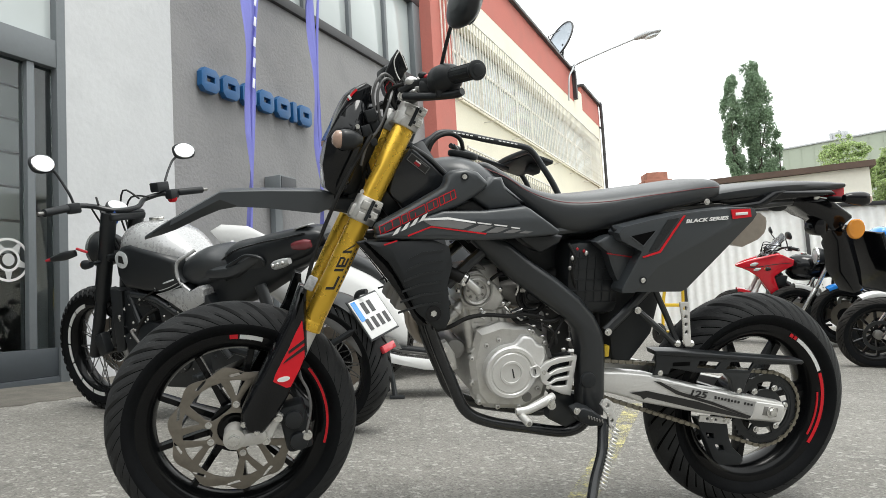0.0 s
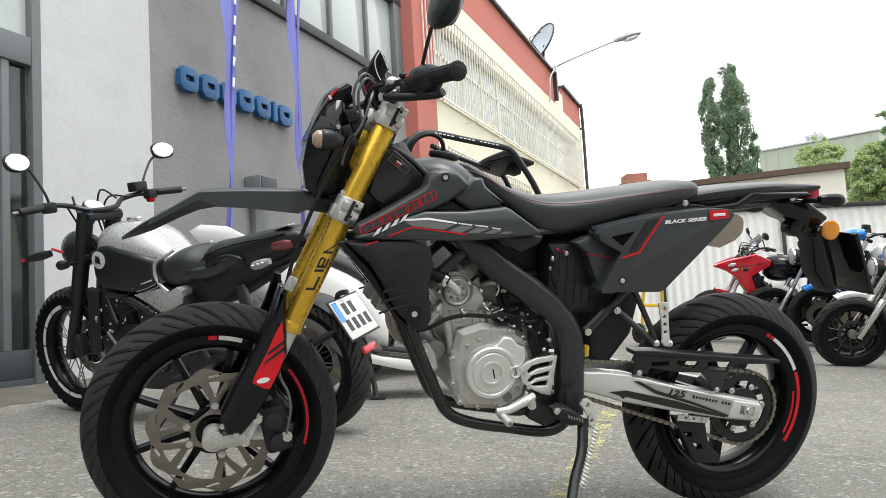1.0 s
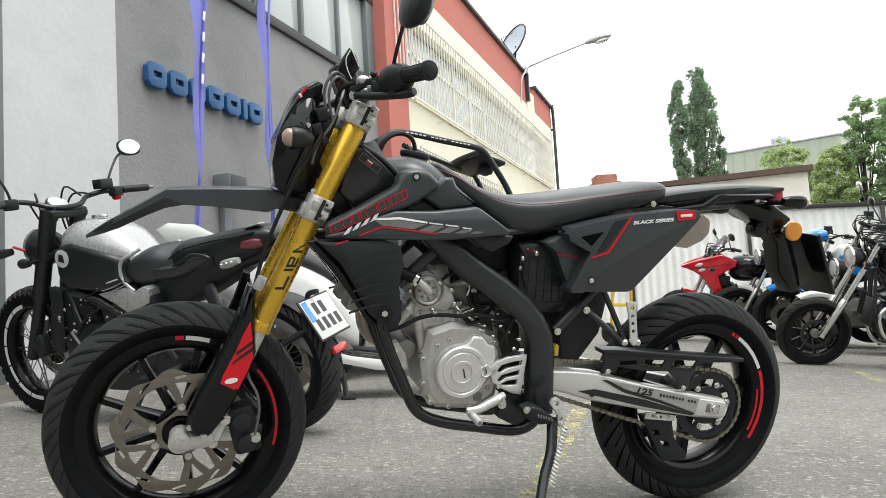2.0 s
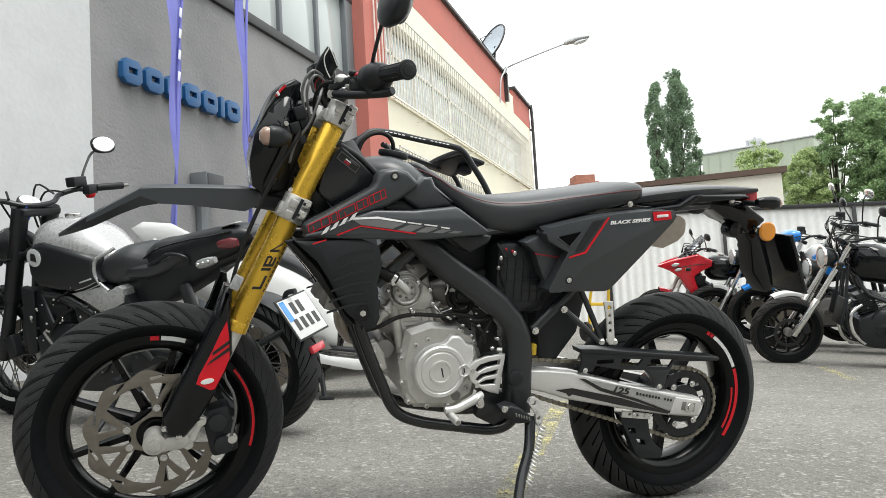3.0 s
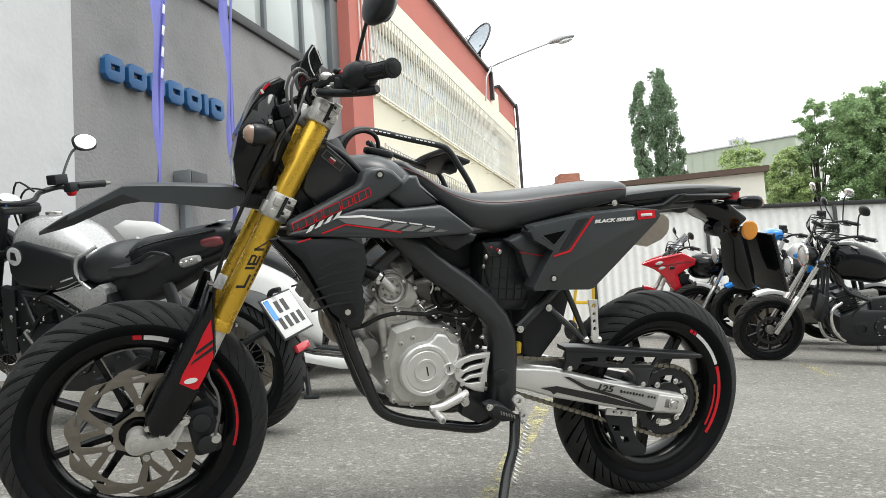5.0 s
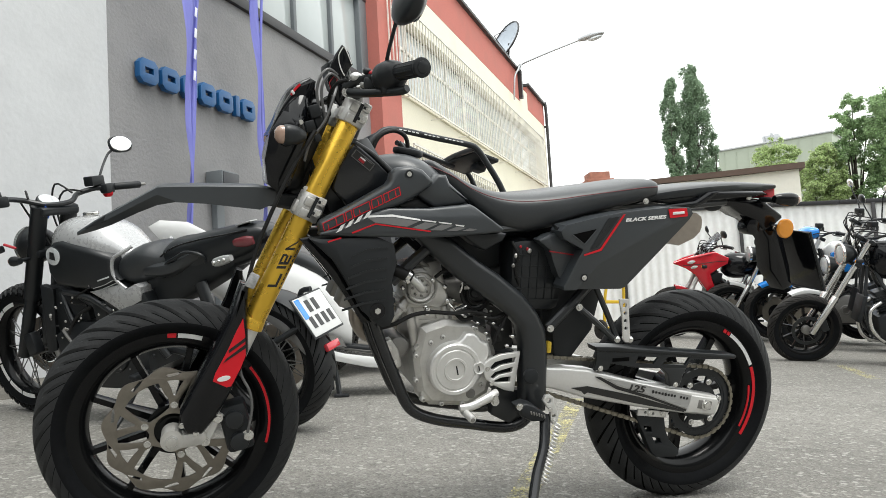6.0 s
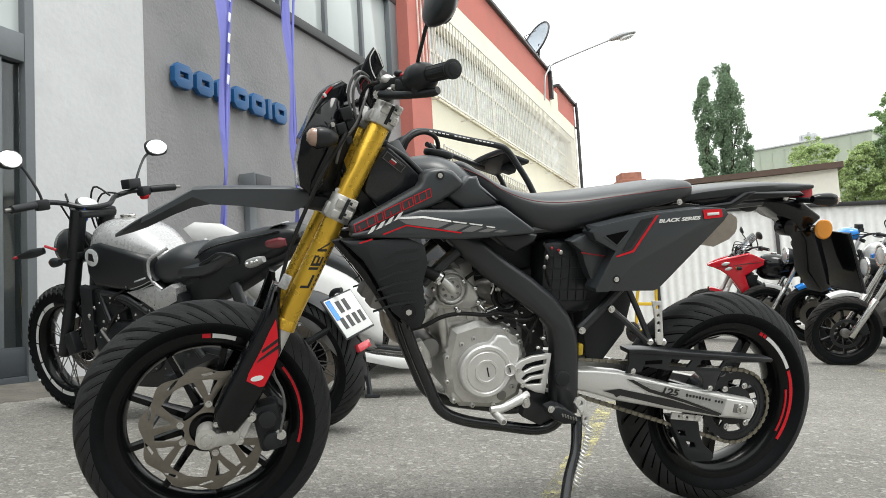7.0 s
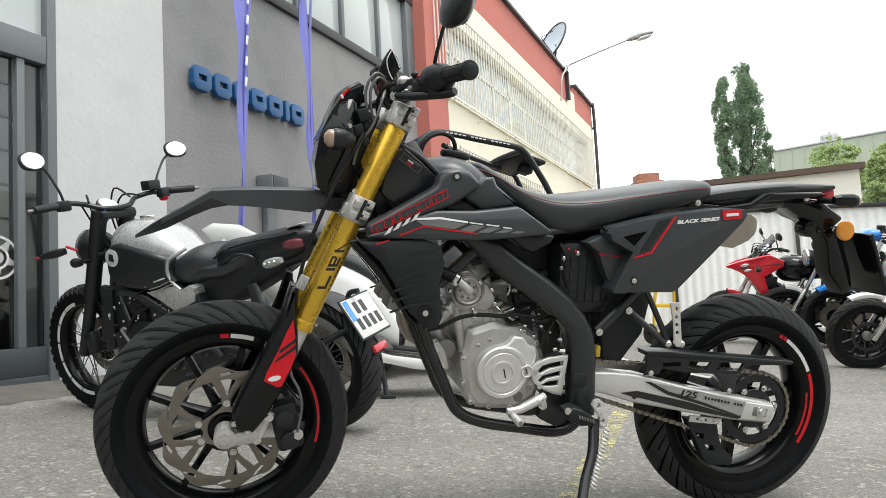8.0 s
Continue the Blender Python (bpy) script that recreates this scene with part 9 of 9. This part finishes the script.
        P("grab_rail", tube(B(), [(0.412, 0.12 * s, 0.724), (0.384, 0.135 * s, 0.781), (0.320, 0.140 * s, 0.812), (0.258, 0.140 * s, 0.835), (0.191, 0.130 * s, 0.819), (0.188, 0.11 * s, 0.784)], 0.008, 8), BLACK_SATIN)
    P("seat_hump", body(B(), [(0.685, 0.73, 0.78, 0.09), (0.645, 0.69, 0.83, 0.14), (0.57, 0.68, 0.868, 0.150), (0.50, 0.70, 0.876, 0.145), (0.44, 0.71, 0.855, 0.13), (0.36, 0.72, 0.84, 0.11)], 24, 2.8), SEAT_BLACK, lb="black rider's saddle")
    P("tail_cowl", body(B(), [(0.47, 0.62, 0.82, 0.11), (0.39, 0.65, 0.885, 0.12), (0.30, 0.68, 0.898, 0.12), (0.17, 0.74, 0.920, 0.115), (0.0, 0.80, 0.94, 0.10), (-0.07, 0.85, 0.93, 0.075), (-0.10, 0.875, 0.905, 0.05)], 24, 3), BLACK_SATIN, lb="satin black tail cowl")
    P("tail_lower", body(B(), [(0.54, 0.60, 0.78, 0.09), (0.42, 0.585, 0.84, 0.118), (0.27, 0.645, 0.87, 0.118), (0.10, 0.735, 0.87, 0.10), (0.04, 0.79, 0.86, 0.06)], 22, 5), BLACK_MATT)
    P("tail_badge", box(B(), (-0.005, 0.055, 0.942), (0.08, 0.05, 0.006), (0, 12, 0), 0.002), SILVER_MATT)
    P("tail_lamp", turned(body(B(), [(-0.07, -0.02, 0.02, 0.008), (-0.03, -0.03, 0.03, 0.014), (0.04, -0.024, 0.024, 0.012), (0.06, -0.008, 0.008, 0.006)], 18), pose(0.0, 0.092, 0.866, 0, 4, 5) @ Matrix.Diagonal((0.78, 1, 0.78, 1))), DULL_RED_LENS, lb="red tail lamp with a pale rim")
    P("cowl_seam", tube(B(), [(0.45, 0.112, 0.80), (0.34, 0.124, 0.855), (0.20, 0.120, 0.885), (0.08, 0.112, 0.90), (-0.03, 0.092, 0.915)], 0.004, 8, 4), BLACK_GLOSS)
    for k in range(3):
        P("flasher_bulb", ball(B(), (0.046 + 0.026 * k, 0.168, 0.803 - 0.0058 * k), 0.0085), CHROME)
    P("rear_flasher", turned(body(B(), [(-0.055, -0.014, 0.014, 0.014), (-0.02, -0.021, 0.021, 0.018), (0.03, -0.021, 0.021, 0.018), (0.05, -0.012, 0.012, 0.012)], 16, 3), pose(0.070, 0.150, 0.797, 0, 13, 0) @ Matrix.Scale(0.92, 4)), SILVER_MATT, lb="clear oval rear indicator")
    # hugger and plate behind the rear wheel; the number stands as plain bars
    hug = P("plate_arm", tube(B(), [(0.05, 0.11, 0.36), (-0.12, 0.10, 0.44), (-0.215, 0.06, 0.49)], 0.014, 10, 4), BLACK_MATT, lb="black arm that carries the number plate")
    P("hugger", plate(B(), [(0.02, 0.565), (-0.05, 0.59), (-0.12, 0.58), (-0.235, 0.43), (-0.285, 0.36), (-0.25, 0.34), (-0.14, 0.45), (-0.03, 0.535)], -0.06, 0.06, 0.012, 0.006, both=True), GREY_DECAL, hug)
    PM = pose(-0.270, 0.0, 0.538, 0, 32, 0) @ Matrix.Diagonal((1, 1.1, 1.1, 1))
    pl = P("number_plate", turned(box(B(), (0, 0, 0), (0.004, 0.205, 0.165), bev=0.0015), PM), PLATE_WHITE, hug, "white two-line number plate with dark bars")
    P("plate_rim", turned(box(B(), (0.004, 0, 0), (0.006, 0.22, 0.18), bev=0.002), PM), BLACK_MATT, hug)
    P("plate_band", turned(box(B(), (-0.003, 0.082, 0.035), (0.002, 0.03, 0.085)), PM), BLUE_PAINT, hug)
    for k in range(2):
        P("plate_bar", turned(box(B(), (-0.003, 0.03 - 0.046 * k, 0.038), (0.002, 0.026, 0.05)), PM), DARK_DECAL, hug)
    for k in range(4):
        P("plate_bar", turned(box(B(), (-0.003, 0.064 - 0.044 * k, -0.028), (0.002, 0.024, 0.048)), PM), DARK_DECAL, hug)
    P("rear_reflector", turned(box(B(), (-0.012, 0, 0), (0.02, 0.10, 0.034), bev=0.005), pose(-0.300, -0.02, 0.385, 0, 20, 0)), RED_LENS, hug, "red rear reflector")
    P("plate_lamp", tube(B(), [(-0.20, 0.02, 0.59), (-0.215, 0.02, 0.635), (-0.26, 0.02, 0.645)], 0.012, 10, 4), BLACK_MATT, hug)
    # white rim tape on the front wheel, a red marker light, blue tag on the clocks
    P("front_flasher", turned(turned(body(B(), [(-0.06, -0.016, 0.016, 0.014), (0.0, -0.022, 0.022, 0.018), (0.07, -0.012, 0.012, 0.01)], 16), pose(1.29, 0.24, 0.87, 0, 10, 25)), S), BLACK_SATIN)
    P("flasher_lens", turned(turned(body(B(), [(0.06, -0.010, 0.010, 0.010), (0.10, -0.006, 0.006, 0.006)], 12), pose(1.29, 0.24, 0.87, 0, 10, 25)), S), RED_LENS)
    P("flasher_lens", turned(turned(box(B(), (0, 0, 0), (0.060, 0.016, 0.013), bev=0.005), pose(1.22, 0.19, 0.890, 0, -24, 30)), S), RED_LENS)
    P("clock_tag", turned(box(B(), (0, 0, 0), (0.036, 0.038, 0.080), bev=0.008), pose(1.125, 0.06, 1.045, 0, -20, 8) @ Matrix.Diagonal((0.6, 1, 1, 1))), LCD_BLUE, lb="blue plastic tag hanging on the clocks")
    P("switch_red", turned(cyl(B(), (1.085, -0.250, 1.113), (1.080, -0.282, 1.113), 0.026, n=18, bev=0.005), S), RED)


scrambler()


def scooter():
    """A white scooter on its centre stand; x runs forwards."""
    m = YARD @ pose(-1.03, 4.23, 0, 0, 0, 13)
    sc = thing("scooter", m, "white scooter with a black seat on its centre stand", "scooter")
    def P(nm, bm, mt, parent=None, lb="", angle=40):
        return part(nm, bm, mt, parent or sc, lb, angle)
    P("rear_body", body(B(), [(-0.30, 0.90, 0.96, 0.05), (-0.20, 0.78, 0.97, 0.12), (-0.02, 0.62, 0.935, 0.185), (0.20, 0.48, 0.905, 0.212), (0.45, 0.40, 0.835, 0.215), (0.66, 0.33, 0.70, 0.19), (0.80, 0.28, 0.50, 0.16)], 26, 3), WHITE_PAINT, lb="glossy white rear bodywork")
    P("tail_fin", plate(B(), [(-0.36, 0.99), (-0.30, 1.03), (-0.15, 1.025), (0.0, 0.95), (-0.1, 0.90), (-0.28, 0.90)], -0.11, 0.11, 0.02, 0.01, both=True), WHITE_PAINT)
    P("seat", body(B(), [(-0.16, 0.93, 0.98, 0.06), (-0.05, 0.88, 0.98, 0.13), (0.15, 0.855, 0.965, 0.172), (0.35, 0.80, 0.93, 0.182), (0.52, 0.74, 0.87, 0.170), (0.68, 0.66, 0.78, 0.12), (0.74, 0.63, 0.69, 0.06)], 24, 2.8), SEAT_BLACK, lb="black padded scooter seat")
    P("floor_board", plate(B(), [(0.60, 0.30), (0.75, 0.26), (1.20, 0.20), (1.22, 0.16), (0.9, 0.175), (0.62, 0.235)], -0.19, 0.19, 0.02, 0.008, both=True), WHITE_PAINT)
    P("floor_mat", box(B(), (0.98, 0, 0.275), (0.46, 0.34, 0.02), (0, 7, 0), 0.006), BLACK_MATT)
    P("leg_shield", body(B(), [(1.16, 0.16, 0.55, 0.18), (1.24, 0.2, 0.80, 0.20), (1.33, 0.34, 0.95, 0.17), (1.42, 0.50, 0.86, 0.12), (1.48, 0.6, 0.75, 0.05)], 24, 3), WHITE_PAINT)
    P("footrest_rail", tube(B(), [(0.55, 0.2, 0.34), (0.75, 0.205, 0.28), (1.15, 0.2, 0.22)], 0.014, 8), ALU_DARK)
    P("side_trim", plate(B(), [(0.40, 0.44), (0.72, 0.36), (0.76, 0.30), (0.5, 0.34), (0.38, 0.39)], -0.198, -0.175, 0.01, 0.004), ALU_DARK)
    P("engine_case", plate(B(), [(0.35, 0.42), (0.55, 0.34), (0.50, 0.22), (0.1, 0.18), (-0.08, 0.25), (-0.05, 0.36)], -0.15, -0.06, 0.02, 0.01), ALU_DARK)
    for nm, x in (("rear_wheel", 0.05), ("front_wheel", 1.42)):
        w = P(nm, turned(rim_mesh(0.165, 0.045), Matrix.Translation((x, 0, 0.25))), RIM_BLACK)
        tyre_materials(P("tyre", turned(tyre_mesh(0.25, 0.06, 0.17, n=264, grooves=22), Matrix.Translation((x, 0, 0.25))), RUBBER_DUSTY, w, angle=25), RUBBER_DUSTY)
        for k in range(5):
            P("spoke", turned(spoke_mesh(0.03, 0.13, 0.016, 0.012, 0.02, 0.014), Matrix.Translation((x, 0, 0.25)) @ Matrix.Rotation(radians(72 * k), 4, "Y")), RIM_BLACK, w)
    P("front_fender", turned(lathe(B(), [(0.255, -0.07), (0.275, 0), (0.255, 0.07), (0.25, 0.066), (0.268, 0), (0.25, -0.066)], n=20, a0=radians(20), a1=radians(150)), Matrix.Translation((1.42, 0, 0.25))), WHITE_PAINT)
    P("steering_column", cyl(B(), (1.40, 0, 0.35), (1.26, 0, 0.98), 0.03), BLACK_SATIN)
    P("handlebar", tube(B(), [(1.18, 0.3, 1.0), (1.24, 0.15, 1.0), (1.25, 0, 0.97), (1.24, -0.15, 1.0), (1.18, -0.3, 1.0)], 0.014, 8), BLACK_SATIN)
    st = P("centre_stand", tube(B(), [(0.69, 0.11, 0.24), (0.715, 0.13, 0.12), (0.73, 0.15, 0.012)], 0.016, 8), BLACK_FRAME, lb="black tubular centre stand")
    P("stand_leg", tube(B(), [(0.69, -0.11, 0.24), (0.715, -0.13, 0.12), (0.73, -0.15, 0.012)], 0.016, 8), BLACK_FRAME, st)
    P("stand_bar", cyl(B(), (0.715, -0.13, 0.10), (0.715, 0.13, 0.10), 0.012), BLACK_FRAME, st)
    P("stand_foot", box(B(), (0.74, -0.155, 0.012), (0.09, 0.03, 0.02), bev=0.004), BLACK_FRAME, st)
    P("stand_pedal", box(B(), (0.61, -0.15, 0.07), (0.16, 0.03, 0.02), bev=0.004), BLACK_FRAME, st)


scooter()


def side_by_side():
    """An off-road buggy: a tube cage over a low white body."""
    m = YARD @ pose(0.30, 5.60, 0, 0, 0, 20)
    v = thing("off_road_buggy", m, "off-road buggy with a black tube roll cage", "buggy")
    def P(nm, bm, mt, parent=None, lb="", angle=40):
        return part(nm, bm, mt, parent or v, lb, angle)
    cage = P("roll_cage", tube(B(), [(-0.62, -0.02, 1.20), (-0.52, -0.02, 1.72), (-0.42, -0.02, 1.88), (-0.28, -0.02, 1.935), (0.1, -0.02, 1.90), (0.36, -0.02, 1.875), (0.45, -0.02, 1.845), (0.54, -0.02, 1.74), (0.70, -0.02, 1.50), (0.86, -0.02, 1.1)], 0.026, 12), BLACK_SATIN, lb="black tubular roll cage with white marks")
    P("cage_tube", tube(B(), [(-0.70, 1.25, 1.20), (-0.60, 1.25, 1.75), (-0.45, 1.25, 1.93), (0.1, 1.25, 1.92), (0.55, 1.25, 1.88), (0.66, 1.25, 1.76), (0.85, 1.25, 1.50), (0.98, 1.25, 1.1)], 0.026, 12), BLACK_SATIN, cage)
    P("cage_tube", tube(B(), [(-0.35, 0.0, 1.92), (-0.36, 0.6, 1.95), (-0.38, 1.25, 1.93)], 0.024, 10), BLACK_SATIN, cage)
    P("cage_tube", tube(B(), [(0.44, 0.0, 1.85), (0.48, 0.6, 1.88), (0.56, 1.25, 1.86)], 0.024, 10), BLACK_SATIN, cage)
    P("cage_tube", tube(B(), [(-0.22, 0.1, 1.86), (0.1, 0.3, 1.83), (0.5, 0.55, 1.80)], 0.022, 10), BLACK_SATIN, cage)
    P("cage_tube", tube(B(), [(-0.2, 0.1, 1.86), (-0.12, 0.15, 1.79), (-0.16, 0.15, 1.72), (-0.2, 0.15, 1.6)], 0.022, 10), BLACK_SATIN, cage)
    P("cage_tube", tube(B(), [(0.50, 0.62, 1.87), (0.62, 0.66, 1.84), (0.76, 0.72, 1.75), (0.86, 0.74, 1.55), (0.96, 0.76, 1.2)], 0.024, 10), BLACK_SATIN, cage)
    P("roof_pad", box(B(), (0.60, 0.42, 1.82), (0.26, 0.66, 0.035), (0, 14, 0), 0.012), BLACK_MATT, cage)
    P("speaker_pod", box(B(), (0.63, 0.30, 1.755), (0.10, 0.14, 0.07), (0, 14, 0), 0.015), BLACK_MATT, cage)
    for k in range(16):
        if k in (5, 10):
            continue
        P("cage_mark", box(B(), (-0.24 + 0.036 * k, -0.047, 1.933 - 0.0033 * k), (0.024, 0.003, 0.008), (0, 5, 0)), WHITE_DECAL, cage)
    P("body_tub", body(B(), [(-1.3, 0.55, 0.75, 0.35), (-1.0, 0.42, 0.92, 0.6), (-0.5, 0.36, 0.96, 0.66), (0.3, 0.34, 0.80, 0.68), (0.9, 0.36, 1.0, 0.66), (1.2, 0.5, 0.98, 0.5), (1.35, 0.6, 0.85, 0.3)], 26, 3.4, y=0.62), BLACK_MATT)
    for x in (-0.9, 1.0):
        for y in (0.0, 1.24):
            w = P("wheel", turned(rim_mesh(0.17, 0.09), Matrix.Translation((x, y, 0.34))), RIM_BLACK)
            tyre_materials(P("tyre", turned(tyre_mesh(0.34, 0.12, 0.18, n=120, grooves=22, knob=True), Matrix.Translation((x, y, 0.34))), RUBBER_DUSTY, w, angle=25), RUBBER_DUSTY)
    for y in (0.3, 0.95):
        P("bucket_seat", body(B(), [(-0.25, 0.55, 1.15, 0.2), (-0.1, 0.5, 1.25, 0.22), (0.05, 0.5, 0.75, 0.23), (0.35, 0.52, 0.66, 0.22)], 20, 3, y=y), SEAT_BLACK)


side_by_side()


# ---- the row along the fence: each one by the foot of its front wheel and its heading ----
def parked(x, y, yaw, lean, **kw):
    wb = kw.get("wb", 1.42)
    rx, ry = x - wb * math.cos(radians(yaw)), y - wb * math.sin(radians(yaw))
    return street_bike(YARD @ pose(rx, ry, rise(x, y), -lean, 0, yaw), **kw)


parked(3.84, 6.24, 158, 9, label="black cruiser motorcycle with a silver-striped tank and chrome fork", cruiser=True, engine_m=BLACK_SATIN, spokes=10, disc_m=BLACK_SATIN, disc_r=(0.105, 0.135), carrier=False, hz_off=0.13, wb=1.50, rf=0.325, rr=0.31, tank=BLACK_GLOSS, guard=False, seat_z=0.85, tank_low=0.08, tank_x=-0.02, rake=28.5, bar_h=1.19, bar_w=0.38, steer=12, exhaust=CHROME, fork=CHROME, mirror_up=0.24, bar_x=-0.18, rim=RIM_BLACK, disc_both=False)
parked(4.40, 7.14, 158, 9, label="tall white and black motorcycle beside the cruiser", tank=WHITE_PAINT, fender=WHITE_PAINT, mirrors=True, mirror_m=CHROME, bar_h=1.36, seat_z=0.90, hz_off=0.42, steer=14, mirror_up=0.30, fork=CHROME)
parked(4.42, 7.75, 160, 9, label="white motorcycle with bright blue mudguard and parts", tank=WHITE_PAINT, tank_side=BLUE_PAINT, fender=BLUE_PAINT, cowl=BLUE_PAINT, mirrors=False, bar_h=1.22, seat_z=0.90, steer=8, tail_m=BLUE_PAINT, mirror_up=0.13, rf=0.33, gaiter=True)
parked(4.02, 8.05, 162, 9, label="black motorcycle with a pale front mudguard", tank=BLACK_GLOSS, fender=WHITE_PAINT, guard_a=(90, 138), rf=0.33, mirrors=True, bar_h=1.18, steer=8, mirror_up=0.15, fork=CHROME)
parked(3.50, 8.40, 165, 9, label="red faired sports motorcycle with a clear screen", tank=BLACK_GLOSS, fender=RED_GLOSS, guard_a=(92, 136), fairing=RED_GLOSS, bar_h=1.12, seat_z=0.82, tank_x=-0.16, steer=4, tail_m=BLACK_SATIN, mirror_up=0.14)


def yellow_trolley():
    t = thing("hand_trolley", YARD @ pose(2.75, 8.2, rise(2.75, 8.2), 0, 0, 20), "yellow steel hand trolley standing by the fence", "trolley")
    for x in (-0.14, 0.14):
        part("upright", tube(B(), [(x, 0.1, 0.12), (x, 0.08, 0.5), (x * 0.8, 0.05, 0.72)], 0.018, 8), YELLOW, t)
        w = part("wheel", turned(lathe(B(), [(0.03, -0.02), (0.11, -0.02), (0.12, 0), (0.11, 0.02), (0.03, 0.02)], n=24), pose(x * 1.35, 0.1, 0.12, 0, 0, 90)), RUBBER_DUSTY, t)
    part("deck", box(B(), (0, -0.15, 0.14), (0.36, 0.45, 0.03), bev=0.006), YELLOW, t)
    part("cross_bar", box(B(), (0, 0.07, 0.45), (0.3, 0.03, 0.04), bev=0.005), YELLOW, t)
    part("caster", cyl(B(), (0, -0.33, 0.063), (0, -0.30, 0.063), 0.062), RUBBER_DUSTY, t)


yellow_trolley()


def showroom_things():
    """What shows dimly behind the shop glass."""
    rack = thing("display_rack", WALL @ pose(2.35, 0.85, 0.14), "dark display rack with helmets and boxes behind the glass", "shelf")
    for z in (0.05, 0.34, 0.57):
        part("shelf", box(B(), (0, 0, z), (1.9, 0.45, 0.03), bev=0.004), FRAME_GREY, rack)
    for x in (-0.93, 0.93):
        for y in (-0.2, 0.2):
            part("upright", box(B(), (x, y, 0.55), (0.04, 0.04, 1.1), bev=0.003), FRAME_DARK, rack)
    rnd = random.Random(9)
    for i in range(12):
        s = rnd.uniform(0.10, 0.17)
        z = (0.065, 0.355, 0.585)[i % 3]
        ob = link("parts_box", box(B(), (0, 0, s / 2), (rnd.uniform(0.1, 0.2), 0.18, s), bev=0.006), (GREY_DECAL, YELLOW, SILVER_MATT, BRICK_CHIMNEY, BLACK_SATIN)[i % 5])
        ob.matrix_basis = WALL @ pose(2.35 - 0.75 + 0.42 * (i // 3) + rnd.uniform(-0.08, 0.08), 0.85 - 0.05, 0.14 + z)
        tagged(ob, "small parts box on the display rack", "box", "parts boxes")
    em = thing("window_sticker", WALL @ pose(3.11, 0.043, 1.04) @ Matrix.Scale(0.86, 4), "white round wheel emblem sticker on the shop glass", "sticker")
    part("ring", lathe(B(), [(0.155, 0), (0.175, 0), (0.175, -0.002), (0.155, -0.002)], n=40), PLATE_WHITE, em)
    part("ring", lathe(B(), [(0.075, 0), (0.095, 0), (0.095, -0.002), (0.075, -0.002)], n=32), PLATE_WHITE, em)
    part("hub_mark", lathe(B(), [(0.001, 0), (0.05, 0), (0.05, -0.002), (0.001, -0.002)], n=24), SILVER_MATT, em)
    for k in range(5):
        part("spoke_mark", turned(plate(B(), [(0.09, -0.03), (0.16, -0.014), (0.16, 0.014), (0.09, 0.03)], 0.0, -0.002, 0), Matrix.Rotation(radians(72 * k + 18), 4, "Y")), SILVER_MATT, em)
    for k in range(7):
        wall_box("wall_slat", -3.1, 3.39, 0.20, 0.23, 1.10 + 0.245 * k, 1.325 + 0.245 * k, SLAT, "grey horizontal slat of a shutter behind the glass", "shutter slat", bev=0.01)


showroom_things()
